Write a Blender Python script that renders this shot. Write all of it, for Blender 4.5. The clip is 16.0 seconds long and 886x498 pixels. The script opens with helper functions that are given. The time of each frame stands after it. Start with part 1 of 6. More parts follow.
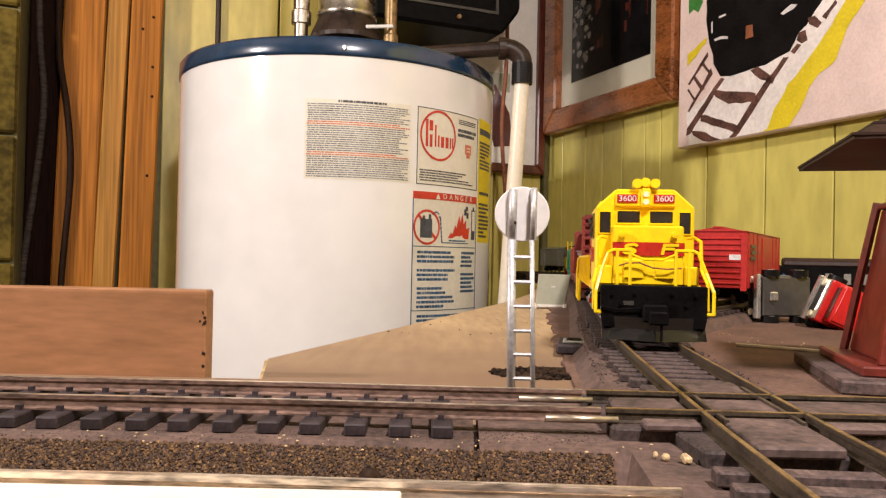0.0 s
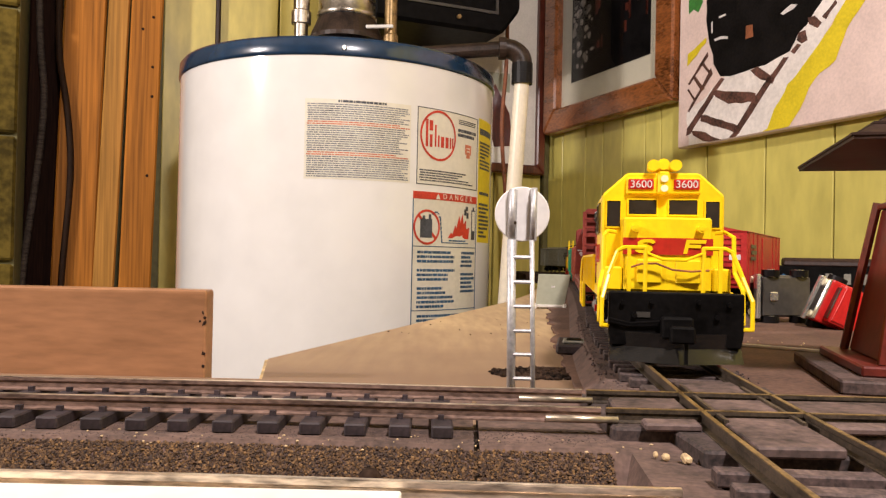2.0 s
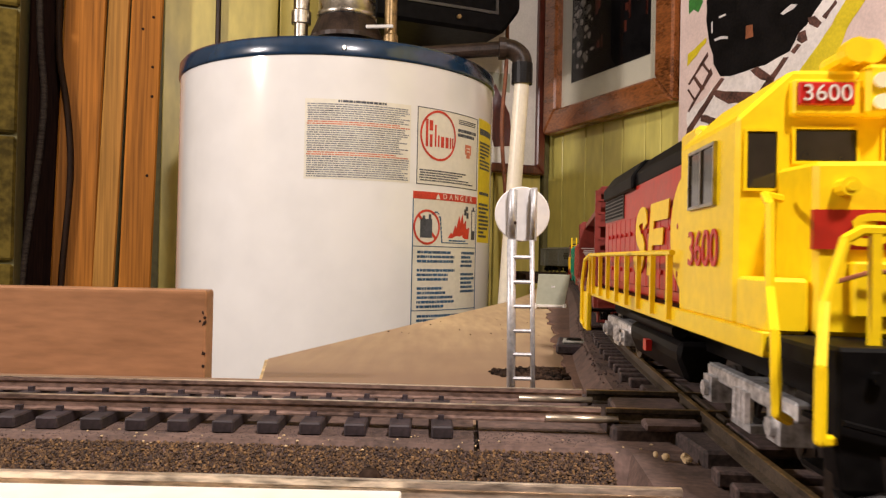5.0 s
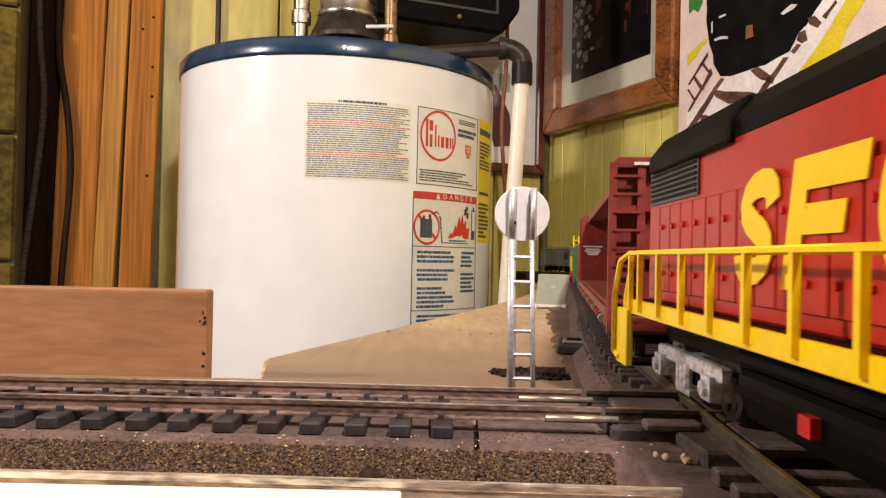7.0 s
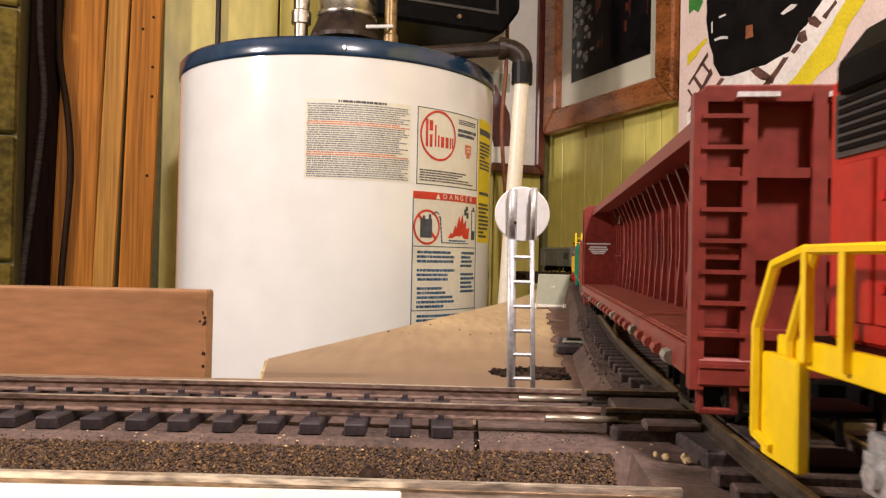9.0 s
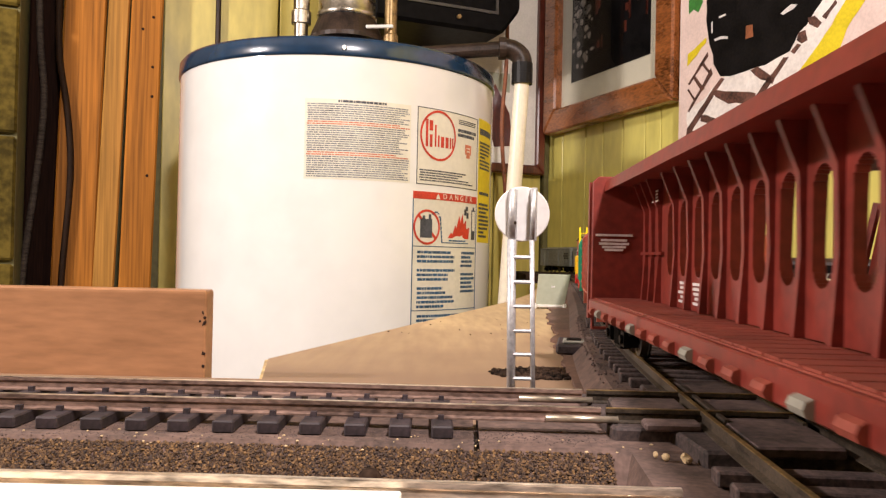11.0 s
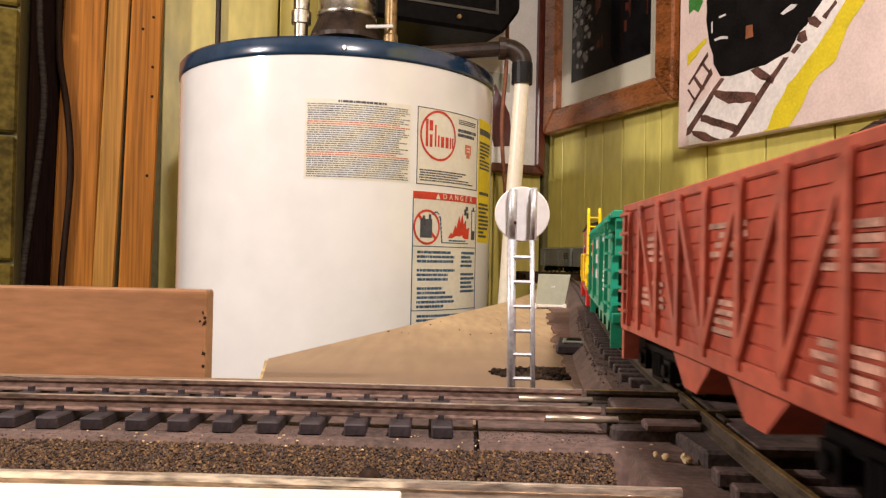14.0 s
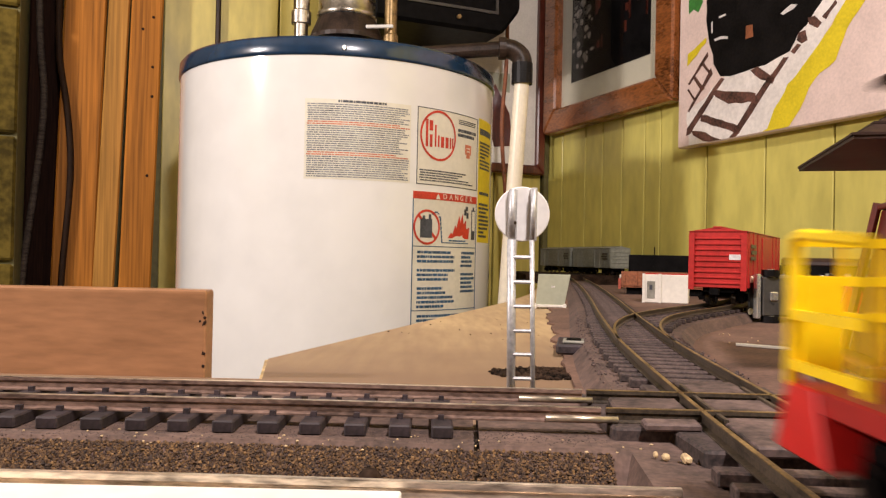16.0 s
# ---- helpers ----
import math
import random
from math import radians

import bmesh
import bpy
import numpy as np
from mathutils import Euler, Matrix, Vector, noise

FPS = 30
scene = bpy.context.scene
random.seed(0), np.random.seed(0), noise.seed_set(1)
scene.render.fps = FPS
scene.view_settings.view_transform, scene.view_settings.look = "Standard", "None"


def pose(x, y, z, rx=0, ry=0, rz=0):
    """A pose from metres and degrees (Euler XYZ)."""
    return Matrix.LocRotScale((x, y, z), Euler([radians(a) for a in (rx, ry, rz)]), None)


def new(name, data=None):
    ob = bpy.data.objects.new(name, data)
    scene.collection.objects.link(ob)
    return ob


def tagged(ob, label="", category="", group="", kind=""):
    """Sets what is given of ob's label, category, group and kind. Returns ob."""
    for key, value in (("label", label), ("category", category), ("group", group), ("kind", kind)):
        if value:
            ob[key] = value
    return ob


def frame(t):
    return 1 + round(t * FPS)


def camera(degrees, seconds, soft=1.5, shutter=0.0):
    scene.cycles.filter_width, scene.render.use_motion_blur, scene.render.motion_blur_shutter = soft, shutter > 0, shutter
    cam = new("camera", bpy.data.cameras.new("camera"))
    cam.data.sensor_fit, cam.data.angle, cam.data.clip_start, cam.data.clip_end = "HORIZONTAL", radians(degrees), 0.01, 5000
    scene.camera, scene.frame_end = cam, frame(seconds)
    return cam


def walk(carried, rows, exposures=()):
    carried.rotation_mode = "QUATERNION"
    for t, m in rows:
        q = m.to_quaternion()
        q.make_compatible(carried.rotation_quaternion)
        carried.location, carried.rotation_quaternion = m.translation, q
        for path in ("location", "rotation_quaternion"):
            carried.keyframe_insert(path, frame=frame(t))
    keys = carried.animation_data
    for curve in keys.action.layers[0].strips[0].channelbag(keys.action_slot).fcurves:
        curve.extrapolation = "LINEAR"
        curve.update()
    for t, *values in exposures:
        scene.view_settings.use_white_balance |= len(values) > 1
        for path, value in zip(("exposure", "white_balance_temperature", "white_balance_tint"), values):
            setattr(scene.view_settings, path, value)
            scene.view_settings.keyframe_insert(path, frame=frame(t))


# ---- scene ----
cam = camera(60.30, 16.0, soft=1.3, shutter=0.6)
EYE = pose(0, 0, 0.028) @ pose(0, 0, 0, 90 + 0.594) @ pose(0, 0, 0, 0, 0, 1.2)
walk(cam, [(0, EYE), (16.0, EYE)], exposures=[(0, 0.13), (2.5, 0.06), (3.5, -0.12), (4.2, -0.12), (6.3, 0.10), (9.2, 0.14), (11.3, 0.40), (12.5, 0.45), (13.5, 0.21), (14.6, 0.08), (15.5, 0.0), (16.0, 0.06)])

# z = 0 is the head of the rails; the table top lies a little below it
TABLE, FLOOR, CEIL = -0.0115, -1.02, 1.28

# ---- light: a dim warm room, two unseen lamps placed below ceiling height ----
world = bpy.data.worlds.new("room")
world.use_nodes = True
world.node_tree.nodes["Background"].inputs[0].default_value = (1.0, 0.86, 0.68, 1)
world.node_tree.nodes["Background"].inputs[1].default_value = 0.002
scene.world = world


def unseen_lamp(x, y, z, watts, radius):
    lamp = bpy.data.lights.new("unseen_lamp", "POINT")
    lamp.energy, lamp.color, lamp.shadow_soft_size = watts, (1.0, 0.895, 0.885), radius
    ob = new("unseen_lamp", lamp)
    ob.location = (x, y, z)
    return ob


unseen_lamp(-1.22, 0.10, 0.64, 60, 0.05)
# set behind the camera to brighten faces turned towards it
unseen_lamp(0.22, -0.36, 0.84, 55, 0.05)


# ---- materials ----
def mat(name, color, rough=0.5, metal=0.0, scale=40.0, vary=0.15, bump=0.0, fine=8.0, stretch=(1, 1, 1), dark=None, spec=0.5, per=0.0, coat=0.0, fleck=None, emit=0.0):
    """Base colour varied by two noises (broad stains, fine grain), with relief."""
    m = bpy.data.materials.new(name)
    m.use_nodes = True
    nt = m.node_tree
    b = nt.nodes["Principled BSDF"]
    L = nt.links.new
    tc = nt.nodes.new("ShaderNodeTexCoord")
    mp = nt.nodes.new("ShaderNodeMapping")
    mp.inputs["Scale"].default_value = stretch
    L(tc.outputs["Object"], mp.inputs["Vector"])
    n1 = nt.nodes.new("ShaderNodeTexNoise")
    n1.inputs["Scale"].default_value, n1.inputs["Detail"].default_value = scale, 5
    n2 = nt.nodes.new("ShaderNodeTexNoise")
    n2.inputs["Scale"].default_value, n2.inputs["Detail"].default_value = scale * fine, 4
    L(mp.outputs[0], n1.inputs["Vector"])
    L(mp.outputs[0], n2.inputs["Vector"])
    mix = nt.nodes.new("ShaderNodeMath")
    mix.operation = "MULTIPLY_ADD"
    mix.inputs[1].default_value = 0.55
    half = nt.nodes.new("ShaderNodeMath")
    half.operation = "MULTIPLY"
    half.inputs[1].default_value = 0.45
    L(n2.outputs[0], half.inputs[0])
    L(n1.outputs[0], mix.inputs[0])
    L(half.outputs[0], mix.inputs[2])
    ramp = nt.nodes.new("ShaderNodeValToRGB")
    lo = dark or [c * (1 - 2 * vary) for c in color]
    hi = [min(1, c * (1 + vary)) for c in color]
    e = ramp.color_ramp.elements
    e[0].position, e[1].position = 0.36, 0.62
    e[0].color, e[1].color = (*[max(0, c) for c in lo], 1), (*hi, 1)
    if fleck:
        x = ramp.color_ramp.elements.new(0.67)
        x.color = (*fleck, 1)
    L(mix.outputs[0], ramp.inputs[0])
    out = ramp.outputs[0]
    if per:
        oi = nt.nodes.new("ShaderNodeObjectInfo")
        hs = nt.nodes.new("ShaderNodeHueSaturation")
        mr = nt.nodes.new("ShaderNodeMapRange")
        mr.inputs["To Min"].default_value, mr.inputs["To Max"].default_value = 1 - per, 1 + per
        L(oi.outputs["Random"], mr.inputs["Value"])
        L(mr.outputs[0], hs.inputs["Value"])
        L(out, hs.inputs["Color"])
        out = hs.outputs[0]
    L(out, b.inputs["Base Color"])
    rr = nt.nodes.new("ShaderNodeMapRange")
    rr.inputs["To Min"].default_value, rr.inputs["To Max"].default_value = max(0.02, rough - 0.1), min(1, rough + 0.1)
    L(n1.outputs[0], rr.inputs["Value"])
    L(rr.outputs[0], b.inputs["Roughness"])
    b.inputs["Metallic"].default_value = metal
    b.inputs["Specular IOR Level"].default_value = spec
    b.inputs["Coat Weight"].default_value = coat
    b.inputs["Coat Roughness"].default_value = 0.08
    if emit:
        L(out, b.inputs["Emission Color"])
        b.inputs["Emission Strength"].default_value = emit
    if bump:
        bp = nt.nodes.new("ShaderNodeBump")
        bp.inputs["Strength"].default_value, bp.inputs["Distance"].default_value = min(1, bump), 0.02 / scale
        L(mix.outputs[0], bp.inputs["Height"])
        L(bp.outputs[0], b.inputs["Normal"])
    return m


M = dict(
    lime=mat("lime_panel_paint", (0.66, 0.58, 0.150), 0.32, scale=3, vary=0.12, bump=0.10, fine=14, stretch=(1, 1, 0.35)),
    lime_old=mat("old_lime_board_paint", (0.60, 0.49, 0.125), 0.45, scale=6, vary=0.14, bump=0.2, stretch=(1, 1, 0.3)),
    groove=mat("dark_panel_groove", (0.14, 0.12, 0.04), 0.7, scale=8),
    pine=mat("bare_pine", (0.37, 0.138, 0.020), 0.6, scale=9, vary=0.28, bump=0.15, stretch=(3, 3, 0.08), spec=0.15),
    pine_pale=mat("pale_pine", (0.50, 0.245, 0.052), 0.6, scale=8, vary=0.22, bump=0.15, stretch=(3, 3, 0.08), spec=0.15),
    # near-black colour holds the shade of the recess as well as dark wood
    pine_dark=mat("recess_shaded_post", (0.016, 0.0065, 0.004), 0.75, scale=14, vary=0.3, bump=0.3, stretch=(3, 3, 0.2), spec=0.05),
    cable=mat("dark_cable_jacket", (0.022, 0.011, 0.006), 0.7, scale=30, vary=0.2, spec=0.1),
    hose=mat("dusty_ribbed_hose", (0.060, 0.045, 0.036), 0.7, scale=200, vary=0.4, bump=1.0, stretch=(0.2, 0.2, 1), spec=0.1),
    block=mat("painted_block", (0.105, 0.074, 0.014), 0.8, scale=12, vary=0.3, bump=0.4, spec=0.1),
    board=mat("worn_board", (0.34, 0.168, 0.083), 0.33, scale=75, vary=0.13, bump=0.4, fine=5, stretch=(0.25, 1, 1.2)),
    ply=mat("plywood_browner_front", (0.47, 0.335, 0.175), 0.62, scale=9, vary=0.10, bump=0.12, stretch=(3.0, 0.4, 1), dark=(0.36, 0.24, 0.13)),
    ply_edge=mat("cut_plywood_edge", (0.62, 0.44, 0.22), 0.7, scale=60, vary=0.3, stretch=(0.3, 0.3, 4)),
    homasote=mat("grey_brown_fibre_board", (0.150, 0.082, 0.056), 0.85, scale=40, vary=0.26, bump=0.6, fine=12, fleck=(0.21, 0.13, 0.09)),
    roadbed=mat("grey_cork_roadbed", (0.108, 0.066, 0.052), 0.9, scale=80, vary=0.30, bump=0.9, fine=9, fleck=(0.17, 0.11, 0.085)),
    ballast=mat("brown_cork_mass", (0.13, 0.072, 0.030), 0.9, scale=420, vary=0.5, bump=1.0, fine=3, dark=(0.03, 0.017, 0.010)),
    tie=mat("dusty_black_plastic_tie", (0.034, 0.023, 0.026), 0.62, scale=160, vary=0.35, bump=0.4, per=0.2),
    steel=mat("worn_rail_steel", (0.72, 0.60, 0.48), 0.30, 0.7, scale=160, vary=0.40, bump=0.2, stretch=(0.25, 1, 1)),
    rail_side=mat("grimy_rail_side", (0.225, 0.145, 0.115), 0.42, 0.15, scale=160, vary=0.35, bump=0.25, stretch=(0.4, 1, 1)),
    brass=mat("worn_brass_rail", (0.27, 0.175, 0.070), 0.42, 0.5, scale=120, vary=0.35),
    white_enamel=mat("cream_white_enamel", (0.80, 0.785, 0.755), 0.15, scale=3, vary=0.03, coat=0.6),
    blue_band=mat("dark_blue_enamel", (0.012, 0.038, 0.085), 0.22, scale=8, vary=0.15, coat=0.5),
    label_white=mat("printed_label_paper", (0.74, 0.70, 0.58), 0.4, scale=20, vary=0.04),
    ink_grey=mat("grey_ink", (0.23, 0.235, 0.26), 0.5, scale=90, vary=0.3),
    ink=mat("dark_ink", (0.06, 0.065, 0.08), 0.5, scale=60, vary=0.3),
    ink_blue=mat("blue_ink", (0.03, 0.10, 0.20), 0.5, scale=60, vary=0.3),
    ink_red=mat("red_ink", (0.60, 0.045, 0.02), 0.5, scale=60, vary=0.15),
    ink_orange=mat("faded_red_ink", (0.62, 0.19, 0.10), 0.5, scale=60, vary=0.15),
    yellow_label=mat("yellow_label", (0.72, 0.56, 0.02), 0.45, scale=20, vary=0.06),
    iron=mat("black_iron_pipe", (0.034, 0.020, 0.013), 0.45, 0.1, scale=60, vary=0.35, bump=0.3, spec=0.3),
    galv=mat("galvanised_metal", (0.46, 0.42, 0.36), 0.28, 1.0, scale=30, vary=0.2),
    black=mat("black_plastic", (0.008, 0.007, 0.007), 0.4, scale=40, vary=0.2, spec=0.15),
    pvc=mat("cream_pvc", (0.76, 0.69, 0.54), 0.35, scale=20, vary=0.05),
    oak=mat("varnished_oak", (0.27, 0.088, 0.024), 0.28, scale=22, vary=0.35, bump=0.2, stretch=(0.6, 2, 1.6), coat=0.4),
    mahogany=mat("dark_red_wood", (0.10, 0.022, 0.012), 0.3, scale=22, vary=0.3, stretch=(2, 2, 0.3), coat=0.3),
    matboard=mat("grey_green_mount", (0.62, 0.58, 0.46), 0.6, scale=30, vary=0.04),
    canvas=mat("painted_canvas", (0.80, 0.63, 0.57), 0.7, scale=22, vary=0.07, bump=0.3, fine=12),
    canvas_white=mat("white_brush_paint", (0.86, 0.80, 0.75), 0.6, scale=22, vary=0.08, bump=0.5),
    paint_black=mat("black_brush_paint", (0.006, 0.005, 0.005), 0.6, scale=30, vary=0.4, bump=0.6, spec=0.12),
    paint_brown=mat("brown_brush_paint", (0.13, 0.055, 0.04), 0.55, scale=40, vary=0.4, bump=0.6),
    paint_yellow=mat("yellow_brush_paint", (0.78, 0.62, 0.02), 0.5, scale=30, vary=0.08, bump=0.4),
    paint_green=mat("green_brush_paint", (0.06, 0.26, 0.05), 0.5, scale=30, vary=0.2, bump=0.4),
    silver=mat("silver_paint", (0.52, 0.515, 0.52), 0.45, 0.5, scale=120, vary=0.16, bump=0.15),
    disc=mat("white_styrene", (0.78, 0.76, 0.74), 0.5, scale=60, vary=0.05),
    loco_yellow=mat("loco_yellow", (0.96, 0.66, 0.006), 0.36, scale=60, vary=0.05),
    loco_red=mat("loco_red", (0.46, 0.022, 0.012), 0.34, scale=60, vary=0.10),
    loco_black=mat("loco_black", (0.005, 0.0045, 0.0045), 0.5, scale=80, vary=0.3, spec=0.06),
    dark_glass=mat("dark_cab_glass", (0.03, 0.025, 0.022), 0.08, scale=20, vary=0.2, spec=0.7),
    lens=mat("lamp_lens", (0.9, 0.85, 0.6), 0.15, scale=20, vary=0.05),
    faded=mat("faded_decal", (0.50, 0.27, 0.20), 0.5, scale=160, vary=0.35),
    rail_dark=mat("dark_rail_side", (0.075, 0.055, 0.038), 0.5, 0.2, scale=160, vary=0.35, bump=0.3),
    decal=mat("white_decal", (0.74, 0.70, 0.68), 0.45, scale=120, vary=0.14),
    truck_silver=mat("silver_truck_frame", (0.66, 0.65, 0.65), 0.36, 0.6, scale=120, vary=0.3, bump=0.3),
    wheel=mat("dark_wheel_metal", (0.10, 0.085, 0.075), 0.35, 0.8, scale=120, vary=0.3),
    oxide=mat("oxide_red_car", (0.205, 0.028, 0.019), 0.46, scale=45, vary=0.16, bump=0.12),
    oxide_deck=mat("oxide_red_deck", (0.26, 0.052, 0.032), 0.6, scale=60, vary=0.18, bump=0.2),
    hopper_red=mat("brick_red_hopper", (0.40, 0.084, 0.048), 0.5, scale=45, vary=0.16, bump=0.12),
    hopper_board=mat("brick_red_boards", (0.36, 0.062, 0.034), 0.55, scale=45, vary=0.2, bump=0.2),
    green=mat("green_hopper", (0.012, 0.29, 0.165), 0.42, scale=45, vary=0.10),
    caboose_red=mat("caboose_red", (0.33, 0.014, 0.012), 0.45, scale=45, vary=0.12),
    bright_red=mat("bright_red", (0.56, 0.016, 0.014), 0.35, scale=45, vary=0.1),
    boxcar_red=mat("boxcar_red", (0.42, 0.020, 0.018), 0.42, scale=45, vary=0.12),
    tower_red=mat("tower_brown_red", (0.17, 0.026, 0.017), 0.33, scale=35, vary=0.22, bump=0.15),
    roof_brown=mat("dark_brown_roof", (0.034, 0.017, 0.012), 0.5, scale=35, vary=0.25, bump=0.2, spec=0.2),
    grey=mat("grey_plastic", (0.25, 0.24, 0.20), 0.5, scale=35, vary=0.15),
    grey_blue=mat("grey_reefer", (0.24, 0.25, 0.22), 0.55, scale=35, vary=0.15),
    white_plastic=mat("white_plastic", (0.74, 0.70, 0.62), 0.45, scale=35, vary=0.05),
    rust=mat("rust_brown", (0.28, 0.09, 0.035), 0.6, scale=45, vary=0.25),
    chrome=mat("chrome_plastic", (0.72, 0.70, 0.64), 0.18, 0.75, scale=60, vary=0.1),
    charcoal=mat("charcoal_plastic", (0.045, 0.042, 0.038), 0.35, scale=35, vary=0.2),
    joiner=mat("worn_nickel", (0.50, 0.42, 0.32), 0.35, 0.7, scale=160, vary=0.35, stretch=(0.3, 1, 1)),
    smoke=mat("printed_smoke_grey", (0.30, 0.26, 0.22), 0.5, scale=60, vary=0.5),
    gunmetal=mat("grey_metal_paint", (0.13, 0.12, 0.11), 0.3, 0.5, scale=30, vary=0.12),
    tie_dusty=mat("dust_covered_tie", (0.072, 0.047, 0.042), 0.8, scale=150, vary=0.4, bump=0.6, per=0.25, fleck=(0.14, 0.095, 0.075)),
    frame_dusty=mat("dust_covered_plastic", (0.105, 0.068, 0.060), 0.75, scale=90, vary=0.40, bump=0.6, fine=7, fleck=(0.17, 0.115, 0.09)),
    tray=mat("frosted_green_plastic", (0.40, 0.41, 0.31), 0.3, scale=25, vary=0.06),
    dirt=mat("dark_dirt_and_hole", (0.034, 0.020, 0.013), 0.95, scale=90, vary=0.5, bump=1.0, spec=0.1),
    crumb=mat("pale_crumb", (0.55, 0.40, 0.22), 0.7, scale=200, vary=0.2, bump=0.5),
    floor=mat("concrete_floor", (0.28, 0.25, 0.21), 0.7, scale=6, vary=0.15, bump=0.2),
    ceiling=mat("grey_ceiling", (0.22, 0.20, 0.17), 0.8, scale=6, vary=0.08),
    bulb=mat("glowing_bulb", (1.0, 0.82, 0.58), 0.3, scale=6, vary=0.01, emit=6.0),
)


# ---- mesh helpers ----
def part(name, bm, material, parent=None, label="", smooth=False):
    me = bpy.data.meshes.new(name)
    bm.normal_update()
    bm.to_mesh(me)
    bm.free()
    if smooth:
        for p in me.polygons:
            p.use_smooth = True
    me.materials.append(M[material])
    ob = new(name, me)
    ob.parent = parent
    if label:
        ob["label"] = label
    return ob


def thing(name, label, category, m=None, group="", kind=""):
    e = new(name)
    e.empty_display_size = 0.01
    if m is not None:
        e.matrix_basis = m
    return tagged(e, label, category, group, kind)


def B(*boxes, bevel=0.0, segments=1):
    """A bmesh of boxes (x0, x1, y0, y1, z0, z1)."""
    bm = bmesh.new()
    for x0, x1, y0, y1, z0, z1 in boxes:
        v = bmesh.ops.create_cube(bm, size=1)["verts"]
        for p in v:
            p.co = (x0 + (p.co.x + 0.5) * (x1 - x0), y0 + (p.co.y + 0.5) * (y1 - y0), z0 + (p.co.z + 0.5) * (z1 - z0))
    if bevel:
        bmesh.ops.bevel(bm, geom=bm.edges[:], offset=bevel, segments=segments, affect="EDGES", profile=0.6)
    return bm


def rod(bm, a, b, r, n=8, r2=None):
    a, b = Vector(a), Vector(b)
    m = Matrix.Translation((a + b) / 2) @ (b - a).to_track_quat("Z", "Y").to_matrix().to_4x4()
    bmesh.ops.create_cone(bm, cap_ends=True, segments=n, radius1=r, radius2=r if r2 is None else r2, depth=(b - a).length, matrix=m)
    return bm


def rods(pairs, r, n=8):
    bm = bmesh.new()
    for a, b in pairs:
        rod(bm, a, b, r, n)
    return bm


def path_rod(points, r, n=8):
    """A bent round bar along points, with ball joints."""
    bm = bmesh.new()
    for a, b in zip(points, points[1:]):
        rod(bm, a, b, r, n)
    for p in points[1:-1]:
        bmesh.ops.create_icosphere(bm, subdivisions=1, radius=r * 1.03, matrix=Matrix.Translation(p))
    return bm


def slab(poly, axis, lo, hi, bevel=0.0):
    """A polygon pushed through from lo to hi along an axis; poly in the two other axes, in order."""
    bm = bmesh.new()

    def at(p, h):
        return {"x": (h, p[0], p[1]), "y": (p[0], h, p[1]), "z": (p[0], p[1], h)}[axis]
    a = [bm.verts.new(at(p, lo)) for p in poly]
    b = [bm.verts.new(at(p, hi)) for p in poly]
    n = len(poly)
    bm.faces.new(a)
    bm.faces.new(b[::-1])
    for i in range(n):
        bm.faces.new((a[i], b[i], b[(i + 1) % n], a[(i + 1) % n]))
    bmesh.ops.recalc_face_normals(bm, faces=bm.faces[:])
    if bevel:
        bmesh.ops.bevel(bm, geom=bm.edges[:], offset=bevel, segments=1, affect="EDGES")
    return bm


def lathe(profile, n=48, center=(0, 0, 0)):
    bm = bmesh.new()
    rings = []
    for r, z in profile:
        rings.append([bm.verts.new((center[0] + r * math.cos(2 * math.pi * i / n), center[1] + r * math.sin(2 * math.pi * i / n), center[2] + z)) for i in range(n)])
    for a, b in zip(rings, rings[1:]):
        for i in range(n):
            bm.faces.new((a[i], a[(i + 1) % n], b[(i + 1) % n], b[i]))
    bm.faces.new(rings[0][::-1])
    bm.faces.new(rings[-1])
    bmesh.ops.recalc_face_normals(bm, faces=bm.faces[:])
    return bm


def move(bm, m):
    bmesh.ops.transform(bm, matrix=m, verts=bm.verts[:])
    return bm


def text(word, size, material, parent, m, name="lettering", depth=0.0001):
    cu = bpy.data.curves.new(name, "FONT")
    cu.body, cu.size, cu.align_x, cu.align_y, cu.extrude = word, size, "CENTER", "CENTER", depth
    tmp = bpy.data.objects.new(name, cu)
    scene.collection.objects.link(tmp)
    me = bpy.data.meshes.new_from_object(tmp)
    bpy.data.objects.remove(tmp)
    me.materials.clear()
    me.materials.append(M[material])
    ob = new(name, me)
    ob.parent = parent
    ob.matrix_basis = m
    return ob


# ---- the room ----
CORNER = Vector((0.228, 1.70, 0))
# wall frames: local x runs along the wall from the corner, local y points into the room, z up
RIGHT = Matrix.Translation(CORNER) @ Matrix(((0.386, 0.9225, 0, 0), (-0.9225, 0.386, 0, 0), (0, 0, 1, 0), (0, 0, 0, 1)))
BACK = Matrix.Translation(CORNER) @ Matrix(((-0.9225, 0.386, 0, 0), (-0.386, -0.9225, 0, 0), (0, 0, 1, 0), (0, 0, 0, 1)))
# along RIGHT the room lies at negative y; along BACK it lies at positive y
LONG, WIDE = 2.6, 2.3


def setting(name, bm, material, label, m=None, category="wall"):
    ob = part(name, bm, material)
    if m is not None:
        ob.matrix_basis = m
    return tagged(ob, label, category, kind="structure")


